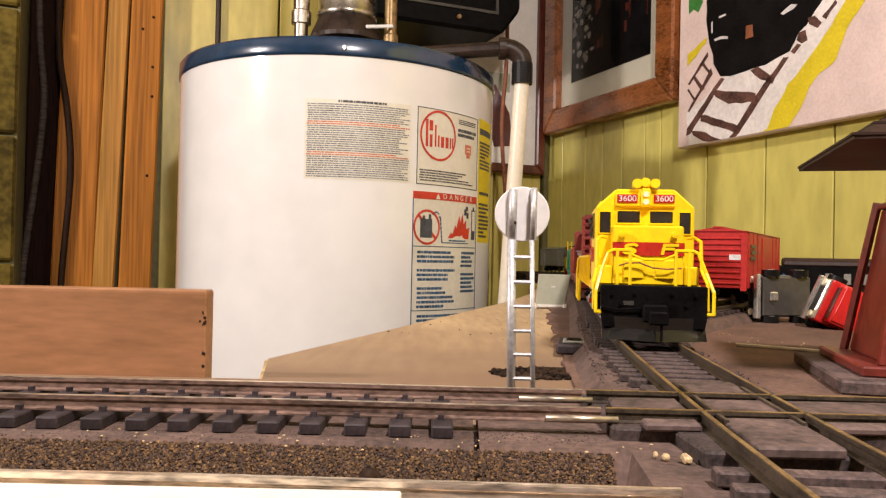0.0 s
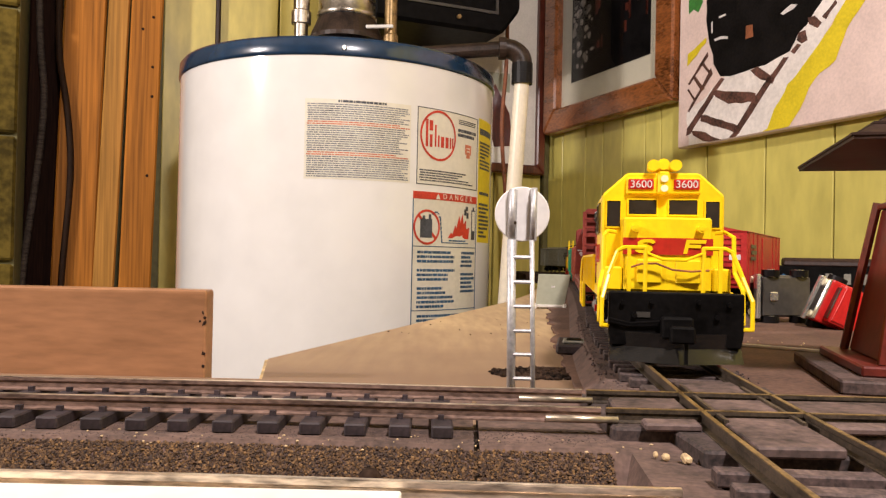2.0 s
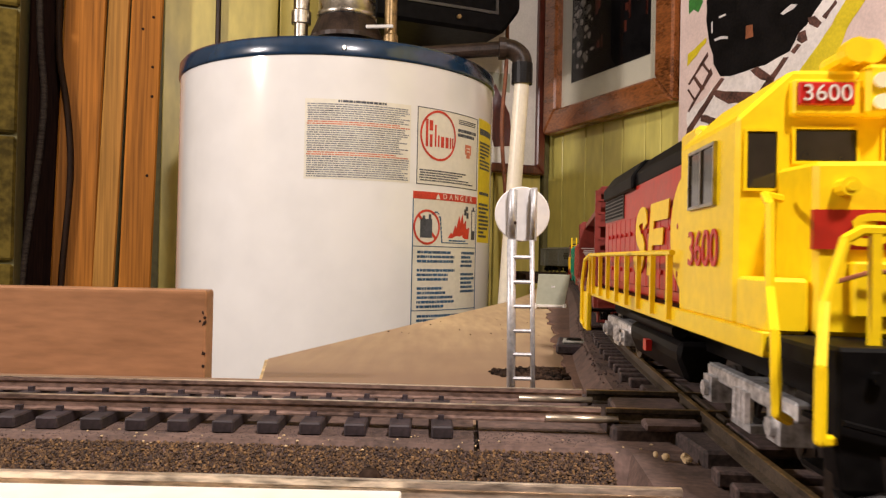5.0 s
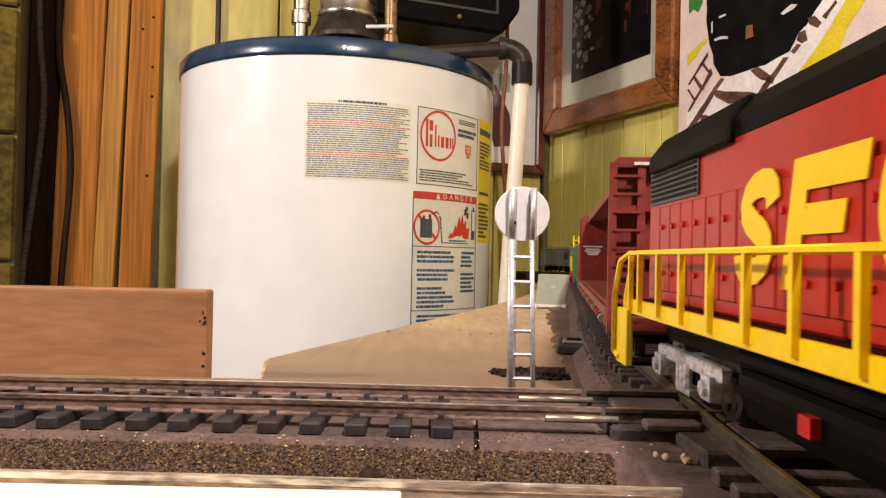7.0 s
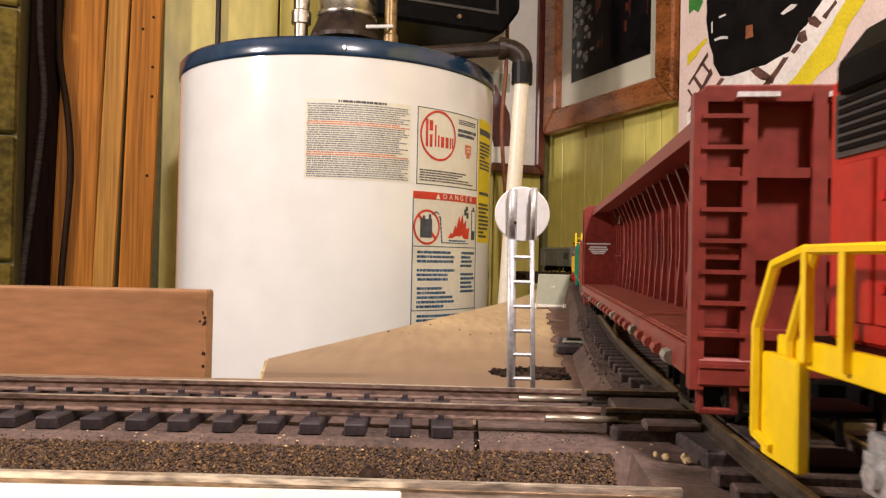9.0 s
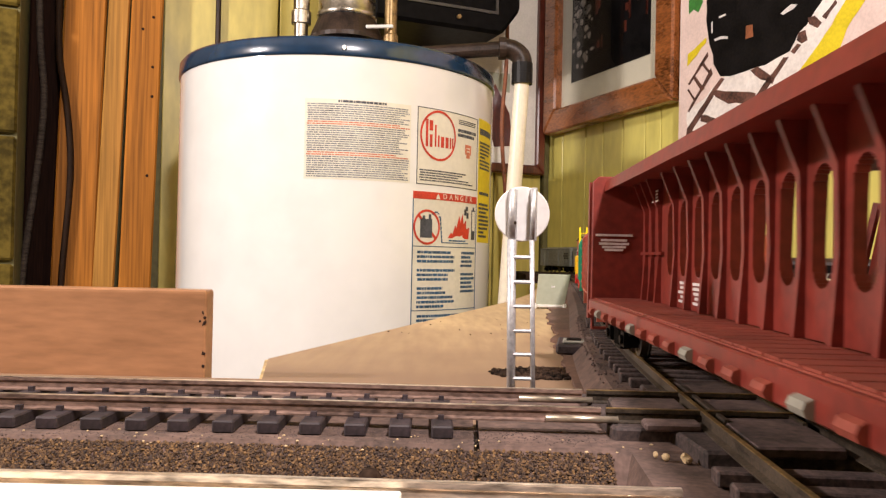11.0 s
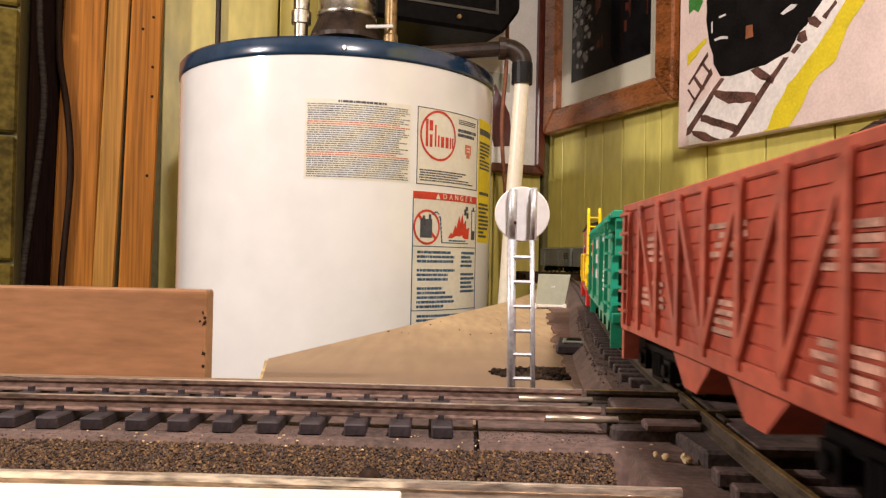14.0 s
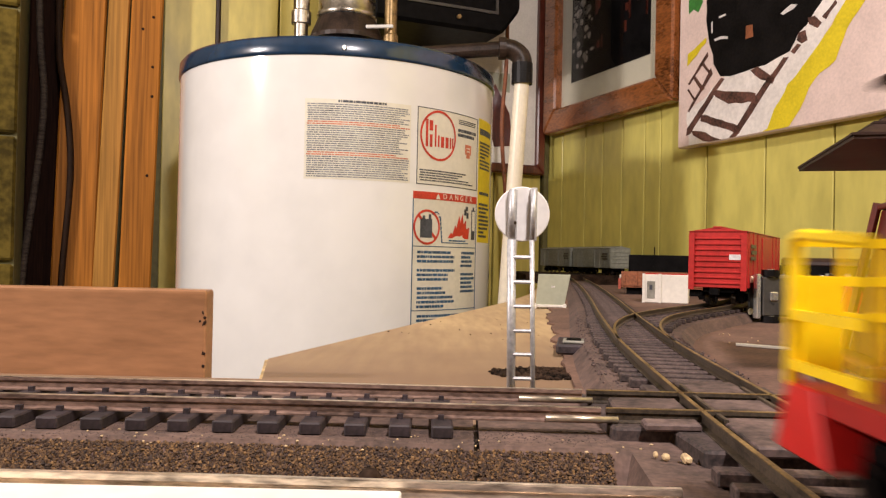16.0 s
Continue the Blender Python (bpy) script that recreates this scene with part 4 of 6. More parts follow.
dab([(0.245, 0.129), (0.256, 0.130), (0.260, 0.114), (0.251, 0.112), (0.243, 0.120)], "paint_brown", "painted_rock", "", 0.0008, wob=0.002, seed=16)
dab([(0.282, 0.140), (0.302, 0.156), (0.305, 0.152), (0.288, 0.135)], "paint_brown", "painted_rock", "", 0.0008, wob=0.001, seed=17)
dab([(0.232, 0.106), (0.243, 0.115), (0.249, 0.111), (0.238, 0.101)], "paint_brown", "painted_rock", "", 0.0008, wob=0.001, seed=18)
dab([(0.148, 0.164), (0.161, 0.163), (0.163, 0.144), (0.148, 0.145)], "rust", "red_dab", "", 0.0014, wob=0.0005, seed=19)
dab([(0.082, 0.161), (0.097, 0.162), (0.112, 0.158), (0.111, 0.154), (0.097, 0.158), (0.085, 0.157)], "decal", "highlight_dab", "", 0.0014, wob=0.0004, seed=20)
dab([(0.213, 0.164), (0.231, 0.172), (0.242, 0.168), (0.235, 0.164), (0.217, 0.161)], "decal", "highlight_dab", "", 0.0014, wob=0.0004, seed=21)
dab([(0.075, 0.190), (0.079, 0.190), (0.079, 0.173), (0.076, 0.172)], "decal", "highlight_dab", "", 0.0014, wob=0.0003, seed=22)
dab([(0.091, 0.194), (0.106, 0.195), (0.107, 0.192), (0.094, 0.191)], "decal", "highlight_dab", "", 0.0014, wob=0.0003, seed=23)
dab([(0.023, 0.217), (0.024, 0.269), (0.056, 0.258), (0.055, 0.226), (0.045, 0.214), (0.035, 0.221)], "paint_green", "painted_leaves", "green painted leaves", 0.0008, wob=0.001, seed=24)
# ---- train ----
def coupler(parent, y, s):
    """A knuckle coupler whose shank leaves the end at y towards s."""
    bm = B((-0.0016, 0.0016, min(y, y + s * 0.006), max(y, y + s * 0.006), 0.0075, 0.0105), (-0.0030, 0.0030, min(y + s * 0.006, y + s * 0.0092), max(y + s * 0.006, y + s * 0.0092), 0.0068, 0.0112), bevel=0.0005)
    rod(bm, (0.001, y + s * 0.0075, 0.0075), (0.001, y + s * 0.0075, 0.0015), 0.0005, 6)
    return part("coupler", bm, "loco_black", parent, "dark metal knuckle coupler")


WHEELS = []


def truck(parent, y, axles, wheel_r, frame_mat, spread, label):
    """A truck: two side frames with springs and journal boxes, and its wheelsets."""
    h = spread / 2
    bm = bmesh.new()
    for s in (-1, 1):
        x = s * 0.0118
        frm = merge(B((x - 0.0011, x + 0.0011, y - h - 0.004, y + h + 0.004, wheel_r + 0.0012, wheel_r + 0.0040), bevel=0.0004))
        me = bpy.data.meshes.new("t")
        frm.to_mesh(me)
        frm.free()
        bm.from_mesh(me)
        bpy.data.meshes.remove(me)
        for k in range(axles):
            yy = y - h + spread * k / max(1, axles - 1)
            for q in ((x - 0.0022, x + 0.0022, yy - 0.0024, yy + 0.0024, wheel_r - 0.0022, wheel_r + 0.0022),):
                c = bmesh.ops.create_cube(bm, size=1)["verts"]
                for v in c:
                    v.co = (q[0] + (v.co.x + 0.5) * (q[1] - q[0]), q[2] + (v.co.y + 0.5) * (q[3] - q[2]), q[4] + (v.co.z + 0.5) * (q[5] - q[4]))
            rod(bm, (x + s * 0.0022, yy, wheel_r), (x + s * 0.0030, yy, wheel_r), 0.0014, 8)
        for k in range(axles - 1):
            yy = y - h + spread * (k + 0.5) / (axles - 1)
            for o in (-0.0022, 0, 0.0022):
                rod(bm, (x + s * 0.0012, yy + o, wheel_r - 0.0024), (x + s * 0.0012, yy + o, wheel_r + 0.0024), 0.0009, 8)
            c = bmesh.ops.create_cube(bm, size=1)["verts"]
            for v in c:
                v.co = (x + v.co.x * 0.0030, yy + v.co.y * 0.0085, wheel_r - 0.0030 + v.co.z * 0.0012)
    c = bmesh.ops.create_cube(bm, size=1)["verts"]
    for v in c:
        v.co = (v.co.x * 0.024, y + v.co.y * 0.006, wheel_r + 0.0025 + v.co.z * 0.003)
    t = part("truck", bm, frame_mat, parent, label)
    for k in range(axles):
        yy = y - h + spread * k / max(1, axles - 1)
        bm = bmesh.new()
        rod(bm, (-0.0105, 0, 0), (0.0105, 0, 0), 0.0011, 8)
        for s in (-1, 1):
            rod(bm, (s * 0.0070, 0, 0), (s * 0.0076, 0, 0), wheel_r + 0.0007, 20)
            rod(bm, (s * 0.0076, 0, 0), (s * 0.0096, 0, 0), wheel_r, 20)
            for a in range(0, 360, 60):
                rod(bm, (s * 0.0096, 0.6 * wheel_r * math.cos(radians(a)), 0.6 * wheel_r * math.sin(radians(a))), (s * 0.0099, 0.6 * wheel_r * math.cos(radians(a)), 0.6 * wheel_r * math.sin(radians(a))), wheel_r * 0.16, 6)
        w = part("wheelset", bm, "wheel", t)
        w.location = (0, yy, wheel_r)
        WHEELS.append((w, yy, wheel_r, parent))
    return t


def bars(parent, x, y0, y1, z1, z0, count, seed, material="decal", name="small_lettering", face=-1, ragged=0.4):
    """Rows of plain bars for small writing on a side (the face at x)."""
    rng = random.Random(seed)
    bx = []
    h = (z1 - z0) / count
    for k in range(count):
        a = y0 + rng.random() * ragged * 0.3 * (y1 - y0)
        e = y1 - rng.random() * ragged * (y1 - y0)
        bx.append((min(x, x + face * 0.0002), max(x, x + face * 0.0002), a, e, z1 - (k + 0.75) * h, z1 - (k + 0.15) * h))
    return part(name, B(*bx), material, parent)


CARS = []


def mark_s(parent, m, size, material, flat=0.0002):
    """A slanted winding band, one flat shape."""
    w, h, t = size
    e, sh = t / 2, 0.22
    line = [(0.97, 0.76), (0.90, 0.91), (0.76, 0.98), (0.55, 1.0), (0.32, 0.97), (0.16, 0.90), (0.10, 0.79), (0.14, 0.68), (0.30, 0.58), (0.50, 0.51), (0.70, 0.43), (0.86, 0.33), (0.91, 0.21), (0.84, 0.10), (0.68, 0.03), (0.45, 0.0), (0.24, 0.02), (0.10, 0.10), (0.02, 0.24)]
    mid = [Vector((e + x * (w - t), e + z * (h - t))) for x, z in line]
    left, right = [], []
    for k, p in enumerate(mid):
        d = (mid[min(k + 1, len(mid) - 1)] - mid[max(k - 1, 0)]).normalized()
        n = Vector((-d.y, d.x)) * e
        left.append((p.x + n.x + sh * (p.y + n.y), p.y + n.y))
        right.append((p.x - n.x + sh * (p.y - n.y), p.y - n.y))
    ob = part("bar_mark", slab(left + right[::-1], "y", -flat, 0), material, parent)
    ob.matrix_basis = m
    return ob


def mark_f(parent, m, size, material, flat=0.0002):
    """A slanted upright band with two arms, one flat shape."""
    w, h, t = size
    sh = 0.22
    poly = [(0, 0), (t, 0), (t, h * 0.42), (w * 0.8, h * 0.42), (w * 0.8, h * 0.42 + t * 0.9), (t, h * 0.42 + t * 0.9), (t, h - t), (w, h - t), (w, h), (0, h)]
    ob = part("bar_mark", slab([(x + sh * z, z) for x, z in poly], "y", -flat, 0), material, parent)
    ob.matrix_basis = m
    return ob


SIDE = Matrix(((0, 1, 0, 0), (-1, 0, 0, 0), (0, 0, 1, 0), (0, 0, 0, 1)))  # local x of a mark to -y of the car, front to -x


def build_loco():
    L = 0.184
    f, r = -L / 2, L / 2
    lo = thing("diesel_locomotive", "yellow and red model diesel locomotive with black pilot and plow", "locomotive", pose(0, 0.4, 0))
    part("deck", B((-0.0175, 0.0175, f + 0.002, r - 0.002, 0.0165, 0.0190), bevel=0.0004), "loco_black", lo, "black walkway deck")
    for s in (-1, 1):
        part("sill_stripe", B((s * 0.0176 - 0.0006, s * 0.0176 + 0.0006, f + 0.018, r - 0.004, 0.0160, 0.0193), bevel=0.0002), "loco_yellow", lo, "yellow side sill")
    part("underframe", B((-0.0100, 0.0100, f + 0.01, r - 0.01, 0.0105, 0.0168)), "loco_black", lo)
    part("pilot", slab([(-0.0172, 0.0195), (0.0172, 0.0195), (0.0172, 0.0085), (0.0165, 0.0045), (-0.0165, 0.0045), (-0.0172, 0.0085)], "y", f, f + 0.0035, bevel=0.0004), "loco_black", lo, "black front pilot plate")
    plow = bmesh.new()
    prof = [(-0.0168, 0.0005), (0.0, -0.0060), (0.0168, 0.0005)]
    rows = []
    for x, dy in prof:
        rows.append([plow.verts.new((x, f + dy + o, z)) for o, z in ((-0.0025, 0.0008), (0.0012, 0.0045), (0.0010, 0.0085), (0.0030, 0.0085), (0.0030, 0.0008))])
    for a, b in zip(rows, rows[1:]):
        for i in range(5):
            plow.faces.new((a[i], b[i], b[(i + 1) % 5], a[(i + 1) % 5]))
    plow.faces.new(rows[0])
    plow.faces.new(rows[-1][::-1])
    bmesh.ops.recalc_face_normals(plow, faces=plow.faces[:])
    part("snow_plow", plow, "loco_plow", lo, "glossy black snow plow")
    coupler(lo, f - 0.004, -1)
    coupler(lo, r + 0.001, 1)
    part("coupler_box", B((-0.0040, 0.0040, f - 0.0045, f, 0.0070, 0.0130), bevel=0.0006), "loco_black", lo)
    for x, z in ((-0.0135, 0.0165), (-0.0105, 0.0130), (-0.0060, 0.0170), (0.0060, 0.0170), (0.0105, 0.0130), (0.0135, 0.0165)):
        part("air_hose", rods([((x, f - 0.0010, z), (x, f + 0.0002, z))], 0.0007), "loco_black", lo)
    part("plate_mark", B((-0.0100, -0.0065, f - 0.0003, f + 0.0001, 0.0125, 0.0140)), "charcoal", lo)
    part("uncoupling_lever", path_rod([(-0.0170, f - 0.001, 0.0120), (-0.0120, f - 0.001, 0.0108), (-0.0030, f - 0.0012, 0.0116)], 0.00035, 6), "loco_black", lo)
    # nose with a V front and a red band
    nf, nb = f + 0.0155, f + 0.034
    def nose_ring(z):
        return [(-0.0122, nf + 0.0020), (0.0, nf), (0.0122, nf + 0.0020), (0.0122, nb), (-0.0122, nb)]
    bm = slab(nose_ring(0), "z", 0.0190, 0.0418)
    top = [v for v in bm.verts if v.co.z > 0.03]
    for v in top:
        if v.co.y < nb - 0.001:
            v.co.z -= 0.0006
            v.co.y += 0.0006
    bmesh.ops.bevel(bm, geom=[e for e in bm.edges], offset=0.0006, segments=1, affect="EDGES")
    part("nose", bm, "loco_yellow", lo)
    part("red_band", slab([(-0.0124, nf + 0.0019), (0.0, nf - 0.0002), (0.0124, nf + 0.0019), (0.0124, nf + 0.003), (-0.0124, nf + 0.003)], "z", 0.0300, 0.0350), "loco_red", lo, "red band round the nose")
    mark_s(lo, pose(-0.0096, nf + 0.0010, 0.0304, 0, 0, -9), (0.0056, 0.0042, 0.0010), "loco_yellow")
    mark_f(lo, pose(0.0040, nf + 0.0003, 0.0304, 0, 0, 9), (0.0056, 0.0042, 0.0011), "loco_yellow")
    det = bmesh.new()
    for x in (-0.0090, 0.0090):
        rod(det, (x, nf - 0.0002, 0.0378), (x, nf + 0.003, 0.0378), 0.0012, 12)
        rod(det, (x, nf - 0.0004, 0.0378), (x, nf + 0.003, 0.0378), 0.0006, 8)
    part("class_lights", det, "loco_yellow", lo)
    for q in (-0.0085, 0.0020):
        part("nose_panel", B((q, q + 0.0068, nf - 0.0001, nf + 0.002, 0.0215, 0.0285), bevel=0.0003), "loco_yellow", lo)
    # cab: facets at the roof edge
    cf, cb = f + 0.0300, f + 0.0600
    sec = [(-0.0178, 0.0190), (0.0178, 0.0190), (0.0178, 0.0490), (0.0105, 0.0560), (-0.0105, 0.0560), (-0.0178, 0.0490)]
    part("cab", slab(sec, "y", cf, cb, bevel=0.0006), "loco_yellow", lo)
    for x0, x1, z0, z1 in ((-0.0164, -0.0124, 0.0388, 0.0470), (0.0124, 0.0164, 0.0388, 0.0470), (-0.0100, -0.0018, 0.0428, 0.0474), (0.0018, 0.0100, 0.0428, 0.0474)):
        w = part("window", B((x0, x1, cf - 0.0003, cf + 0.0006, z0, z1), bevel=0.0002), "dark_glass", lo, "dark cab window")
        g = 0.0004
        part("gasket", B((x0 - g, x1 + g, cf - 0.0005, cf + 0.0004, z1, z1 + g), (x0 - g, x1 + g, cf - 0.0005, cf + 0.0004, z0 - g, z0), (x0 - g, x0, cf - 0.0005, cf + 0.0004, z0, z1), (x1, x1 + g, cf - 0.0005, cf + 0.0004, z0, z1)), "loco_yellow", w)
    for s in (-1, 1):
        w = part("window", B((s * 0.0178 - 0.0003, s * 0.0178 + 0.0003, cf + 0.009, cf + 0.0225, 0.0375, 0.0465)), "dark_glass", lo, "dark cab side window")
        part("gasket", B(*[(s * 0.0180 - 0.0004, s * 0.0180 + 0.0004, a, b, c, d) for a, b, c, d in ((cf + 0.0085, cf + 0.009, 0.0370, 0.0470), (cf + 0.0155, cf + 0.0160, 0.0370, 0.0470), (cf + 0.0225, cf + 0.023, 0.0370, 0.0470), (cf + 0.0085, cf + 0.023, 0.0465, 0.0470), (cf + 0.0085, cf + 0.023, 0.0370, 0.0375))]), "galv", w, "silver sash")
        text("3600", 0.0085, "bright_red", lo, pose(s * 0.0181, cf + 0.0150, 0.0300, 90, 0, 90 * s), "road_number")
    part("number_board_housing", slab([(-0.0108, 0.0492), (0.0108, 0.0492), (0.0108, 0.0543), (-0.0108, 0.0543)], "y", cf - 0.0016, cf + 0.001, bevel=0.0003), "loco_yellow", lo)
    for s in (-1, 1):
        nbd = part("number_board", B((s * 0.0066 - 0.0037, s * 0.0066 + 0.0037, cf - 0.0021, cf - 0.0015, 0.0505, 0.0538), bevel=0.0002), "bright_red", lo, "red number board")
        text("3600", 0.0033, "decal", nbd, pose(s * 0.0066, cf - 0.0023, 0.0521, 90, 0, 0), "board_number")
    part("headlight_box", B((-0.0018, 0.0018, cf - 0.0030, cf, 0.0490, 0.0562), bevel=0.0006), "loco_yellow", lo)
    bm = bmesh.new()
    for z in (0.0508, 0.0538):
        rod(bm, (0, cf - 0.0036, z), (0, cf - 0.0028, z), 0.0011, 12)
    part("headlight", bm, "lens", lo, "clear twin headlight")
    part("horn", merge(rods([((-0.0032, cf - 0.002, 0.0580), (-0.0032, cf + 0.006, 0.0580)), ((0.0032, cf - 0.002, 0.0580), (0.0032, cf + 0.006, 0.0580)), ((0, cf + 0.001, 0.0587), (0, cf + 0.007, 0.0587)), ((0, cf + 0.004, 0.0555), (0, cf + 0.004, 0.0580)), ((-0.0032, cf + 0.004, 0.0577), (0.0032, cf + 0.004, 0.0577))], 0.0011, 10), rods([((-0.0032, cf - 0.0035, 0.0580), (-0.0032, cf - 0.001, 0.0580)), ((0.0032, cf - 0.0035, 0.0580), (0.0032, cf - 0.001, 0.0580)), ((0, cf - 0.0005, 0.0587), (0, cf + 0.002, 0.0587))], 0.0018, 12)), "loco_yellow", lo, "yellow air horn cluster")
    # long hood
    hf, hb_ = cb, r - 0.0050
    hs = 0.0128
    part("hood", B((-hs, hs, hf, hb_, 0.0190, 0.0505), bevel=0.0005), "loco_red", lo, "red long hood")
    part("hood_roof", slab([(-hs - 0.0002, 0.0485), (hs + 0.0002, 0.0485), (hs + 0.0002, 0.0520), (hs - 0.003, 0.0560), (-hs + 0.003, 0.0560), (-hs - 0.0002, 0.0520)], "y", hf + 0.012, hb_ - 0.045, bevel=0.0004), "loco_black", lo, "black hood roof")
    part("radiator_section", slab([(-hs - 0.0014, 0.0480), (hs + 0.0014, 0.0480), (hs + 0.0014, 0.0515), (hs - 0.002, 0.0562), (-hs + 0.002, 0.0562), (-hs - 0.0014, 0.0515)], "y", hb_ - 0.052, hb_ - 0.004, bevel=0.0004), "loco_black", lo, "black flared radiator section")
    for s in (-1, 1):
        x = s * (hs + 0.0002)
        part("grille", B(*[(x - 0.0004, x + 0.0004, hb_ - 0.034, hb_ - 0.003, 0.0415 + 0.0011 * k, 0.0421 + 0.0011 * k) for k in range(6)]), "loco_black", lo, "black louvred grille")
        part("grille_backing", B((x - 0.0002, x + 0.0002, hb_ - 0.035, hb_ - 0.002, 0.0408, 0.0484)), "charcoal", lo)
        part("blower_duct", B((x - 0.0022, x + 0.0022, hf, hf + 0.011, 0.0190, 0.0535), bevel=0.0008), "loco_yellow", lo, "yellow housing behind the cab")
        for k in range(17):
            y = hf + 0.014 + k * 0.0073
            if y < hb_ - 0.006:
                part("hood_door", B((x - 0.0003, x + 0.0003, y, y + 0.0066, 0.0215, 0.0400), bevel=0.0002), "loco_red", lo)
        rv = bmesh.new()
        for k in range(13):
            for z in (0.0255, 0.0355):
                rod(rv, (x + s * 0.0002, hf + 0.0185 + k * 0.0073, z), (x + s * 0.0008, hf + 0.0185 + k * 0.0073, z), 0.0006, 6)
        stuff_part("latch_strip", rv, "bright_red", lo)
        # large initials as slanted block shapes
        y_first, y_next = (r - 0.0585, r - 0.0765)
        mark_s(lo, Matrix.Translation((x + s * 0.0005, y_first if s < 0 else y_next - 0.018, 0.0245)) @ (SIDE if s < 0 else pose(0, 0, 0, 0, 0, 90)), (0.0150, 0.0175, 0.0042), "loco_yellow", 0.0003)
        mark_f(lo, Matrix.Translation((x + s * 0.0005, y_next if s < 0 else y_first - 0.018, 0.0245)) @ (SIDE if s < 0 else pose(0, 0, 0, 0, 0, 90)), (0.0180, 0.0175, 0.0044), "loco_yellow", 0.0003)
        disc = bmesh.new()
        rod(disc, (x + s * 0.0003, hf + 0.0125, 0.0340), (x + s * 0.0007, hf + 0.0125, 0.0340), 0.0120, 40)
        part("round_patch", disc, "loco_yellow", lo, "yellow half-round patch behind the cab")
    fans = bmesh.new()
    for y in (hb_ - 0.014, hb_ - 0.028, hb_ - 0.042):
        rod(fans, (0, y, 0.0555), (0, y, 0.0572), 0.0058, 24)
    part("roof_fans", fans, "loco_black", lo)
    part("fuel_tank", slab([(-0.0150, 0.0120), (0.0150, 0.0120), (0.0155, 0.0090), (0.0135, 0.0040), (-0.0135, 0.0040), (-0.0155, 0.0090)], "y", -0.022, 0.026, bevel=0.0008), "loco_black", lo, "black fuel tank")
    for s in (-1, 1):
        part("air_tank", rods([((s * 0.0145, -0.02, 0.0140), (s * 0.0145, 0.024, 0.0140))], 0.0016, 10), "loco_black", lo)
    part("filler_cap", B((-0.0168, -0.0155, 0.0, 0.003, 0.0075, 0.0100)), "bright_red", lo, "red fuel filler cap")
    # handrails
    for s in (-1, 1):
        x = s * 0.0186
        ys = [cb + 0.004 + k * 0.0142 for k in range(12)]
        ys = [y for y in ys if y < r - 0.014] + [r - 0.0125]
        for y in ys:
            part("stanchion", B((x - 0.0005, x + 0.0005, y - 0.0006, y + 0.0006, 0.0170, 0.0296)), "loco_yellow", lo)
        part("handrail", path_rod([(x, cb + 0.002, 0.0297), (x, r - 0.012, 0.0297)], 0.0006, 6), "loco_yellow", lo)
        part("end_handrail", path_rod([(x, r - 0.012, 0.0297), (x * 1.04, r - 0.006, 0.0280), (x * 1.06, r - 0.002, 0.0200), (x * 1.06, r - 0.002, 0.0065), (x * 1.04, r - 0.006, 0.0055)], 0.0007, 6), "loco_yellow", lo)
        part("end_handrail", path_rod([(x * 0.98, r - 0.0135, 0.0297), (x * 1.0, r - 0.0085, 0.0190), (x, r - 0.0085, 0.0060)], 0.0006, 6), "loco_yellow", lo)
        part("step_plate", B((x - 0.0008, x + 0.0008, r - 0.0120, r - 0.0025, 0.0040, 0.0170), bevel=0.0003), "loco_yellow", lo, "yellow step side plate")
        part("step_well", B((x - s * 0.009 if s > 0 else x, x if s > 0 else x + 0.009, r - 0.0115, r - 0.003, 0.0042, 0.0050), (x - s * 0.009 if s > 0 else x, x if s > 0 else x + 0.009, r - 0.0115, r - 0.003, 0.0105, 0.0113)), "loco_black", lo)
        # front corner rails and steps
        part("grab_rail", path_rod([(s * 0.0168, f + 0.0010, 0.0098), (s * 0.0190, f - 0.0006, 0.0100), (s * 0.0190, f - 0.0006, 0.0175), (s * 0.0172, f + 0.003, 0.0240), (s * 0.0148, f + 0.004, 0.0308), (s * 0.0132, f + 0.004, 0.0318), (s * 0.0075, f + 0.004, 0.0318), (s * 0.0075, f + 0.004, 0.0190)], 0.00060, 6), "loco_yellow", lo, "yellow front handrail")
        part("grab_rail", path_rod([(s * 0.0174, f + 0.011, 0.0095), (s * 0.0192, f + 0.010, 0.0105), (s * 0.0192, f + 0.011, 0.0200), (s * 0.0180, f + 0.016, 0.0250), (s * 0.0178, f + 0.017, 0.0355), (s * 0.0165, f + 0.0225, 0.0372), (s * 0.0140, f + 0.0235, 0.0368)], 0.00060, 6), "loco_yellow", lo, "yellow corner grab rail")
        part("rail_post", B((s * 0.0118 - 0.0005, s * 0.0118 + 0.0005, f + 0.0035, f + 0.0045, 0.0190, 0.0315)), "loco_yellow", lo)
        part("step_well", B((s * 0.0135 - 0.003, s * 0.0135 + 0.003, f + 0.002, f + 0.010, 0.0050, 0.0056), (s * 0.0135 - 0.003, s * 0.0135 + 0.003, f + 0.002, f + 0.010, 0.0105, 0.0111)), "loco_black", lo)
        part("battery_box", B((s * 0.0150 - 0.0025, s * 0.0150 + 0.0025, f + 0.018, f + 0.030, 0.0190, 0.0262), bevel=0.0005), "loco_yellow", lo, "yellow battery box beside the nose")
    part("drop_chain", path_rod([(-0.0075, f + 0.004, 0.0305), (-0.003, f + 0.003, 0.0285), (0.003, f + 0.003, 0.0285), (0.0075, f + 0.004, 0.0305)], 0.0004, 6), "loco_yellow", lo)
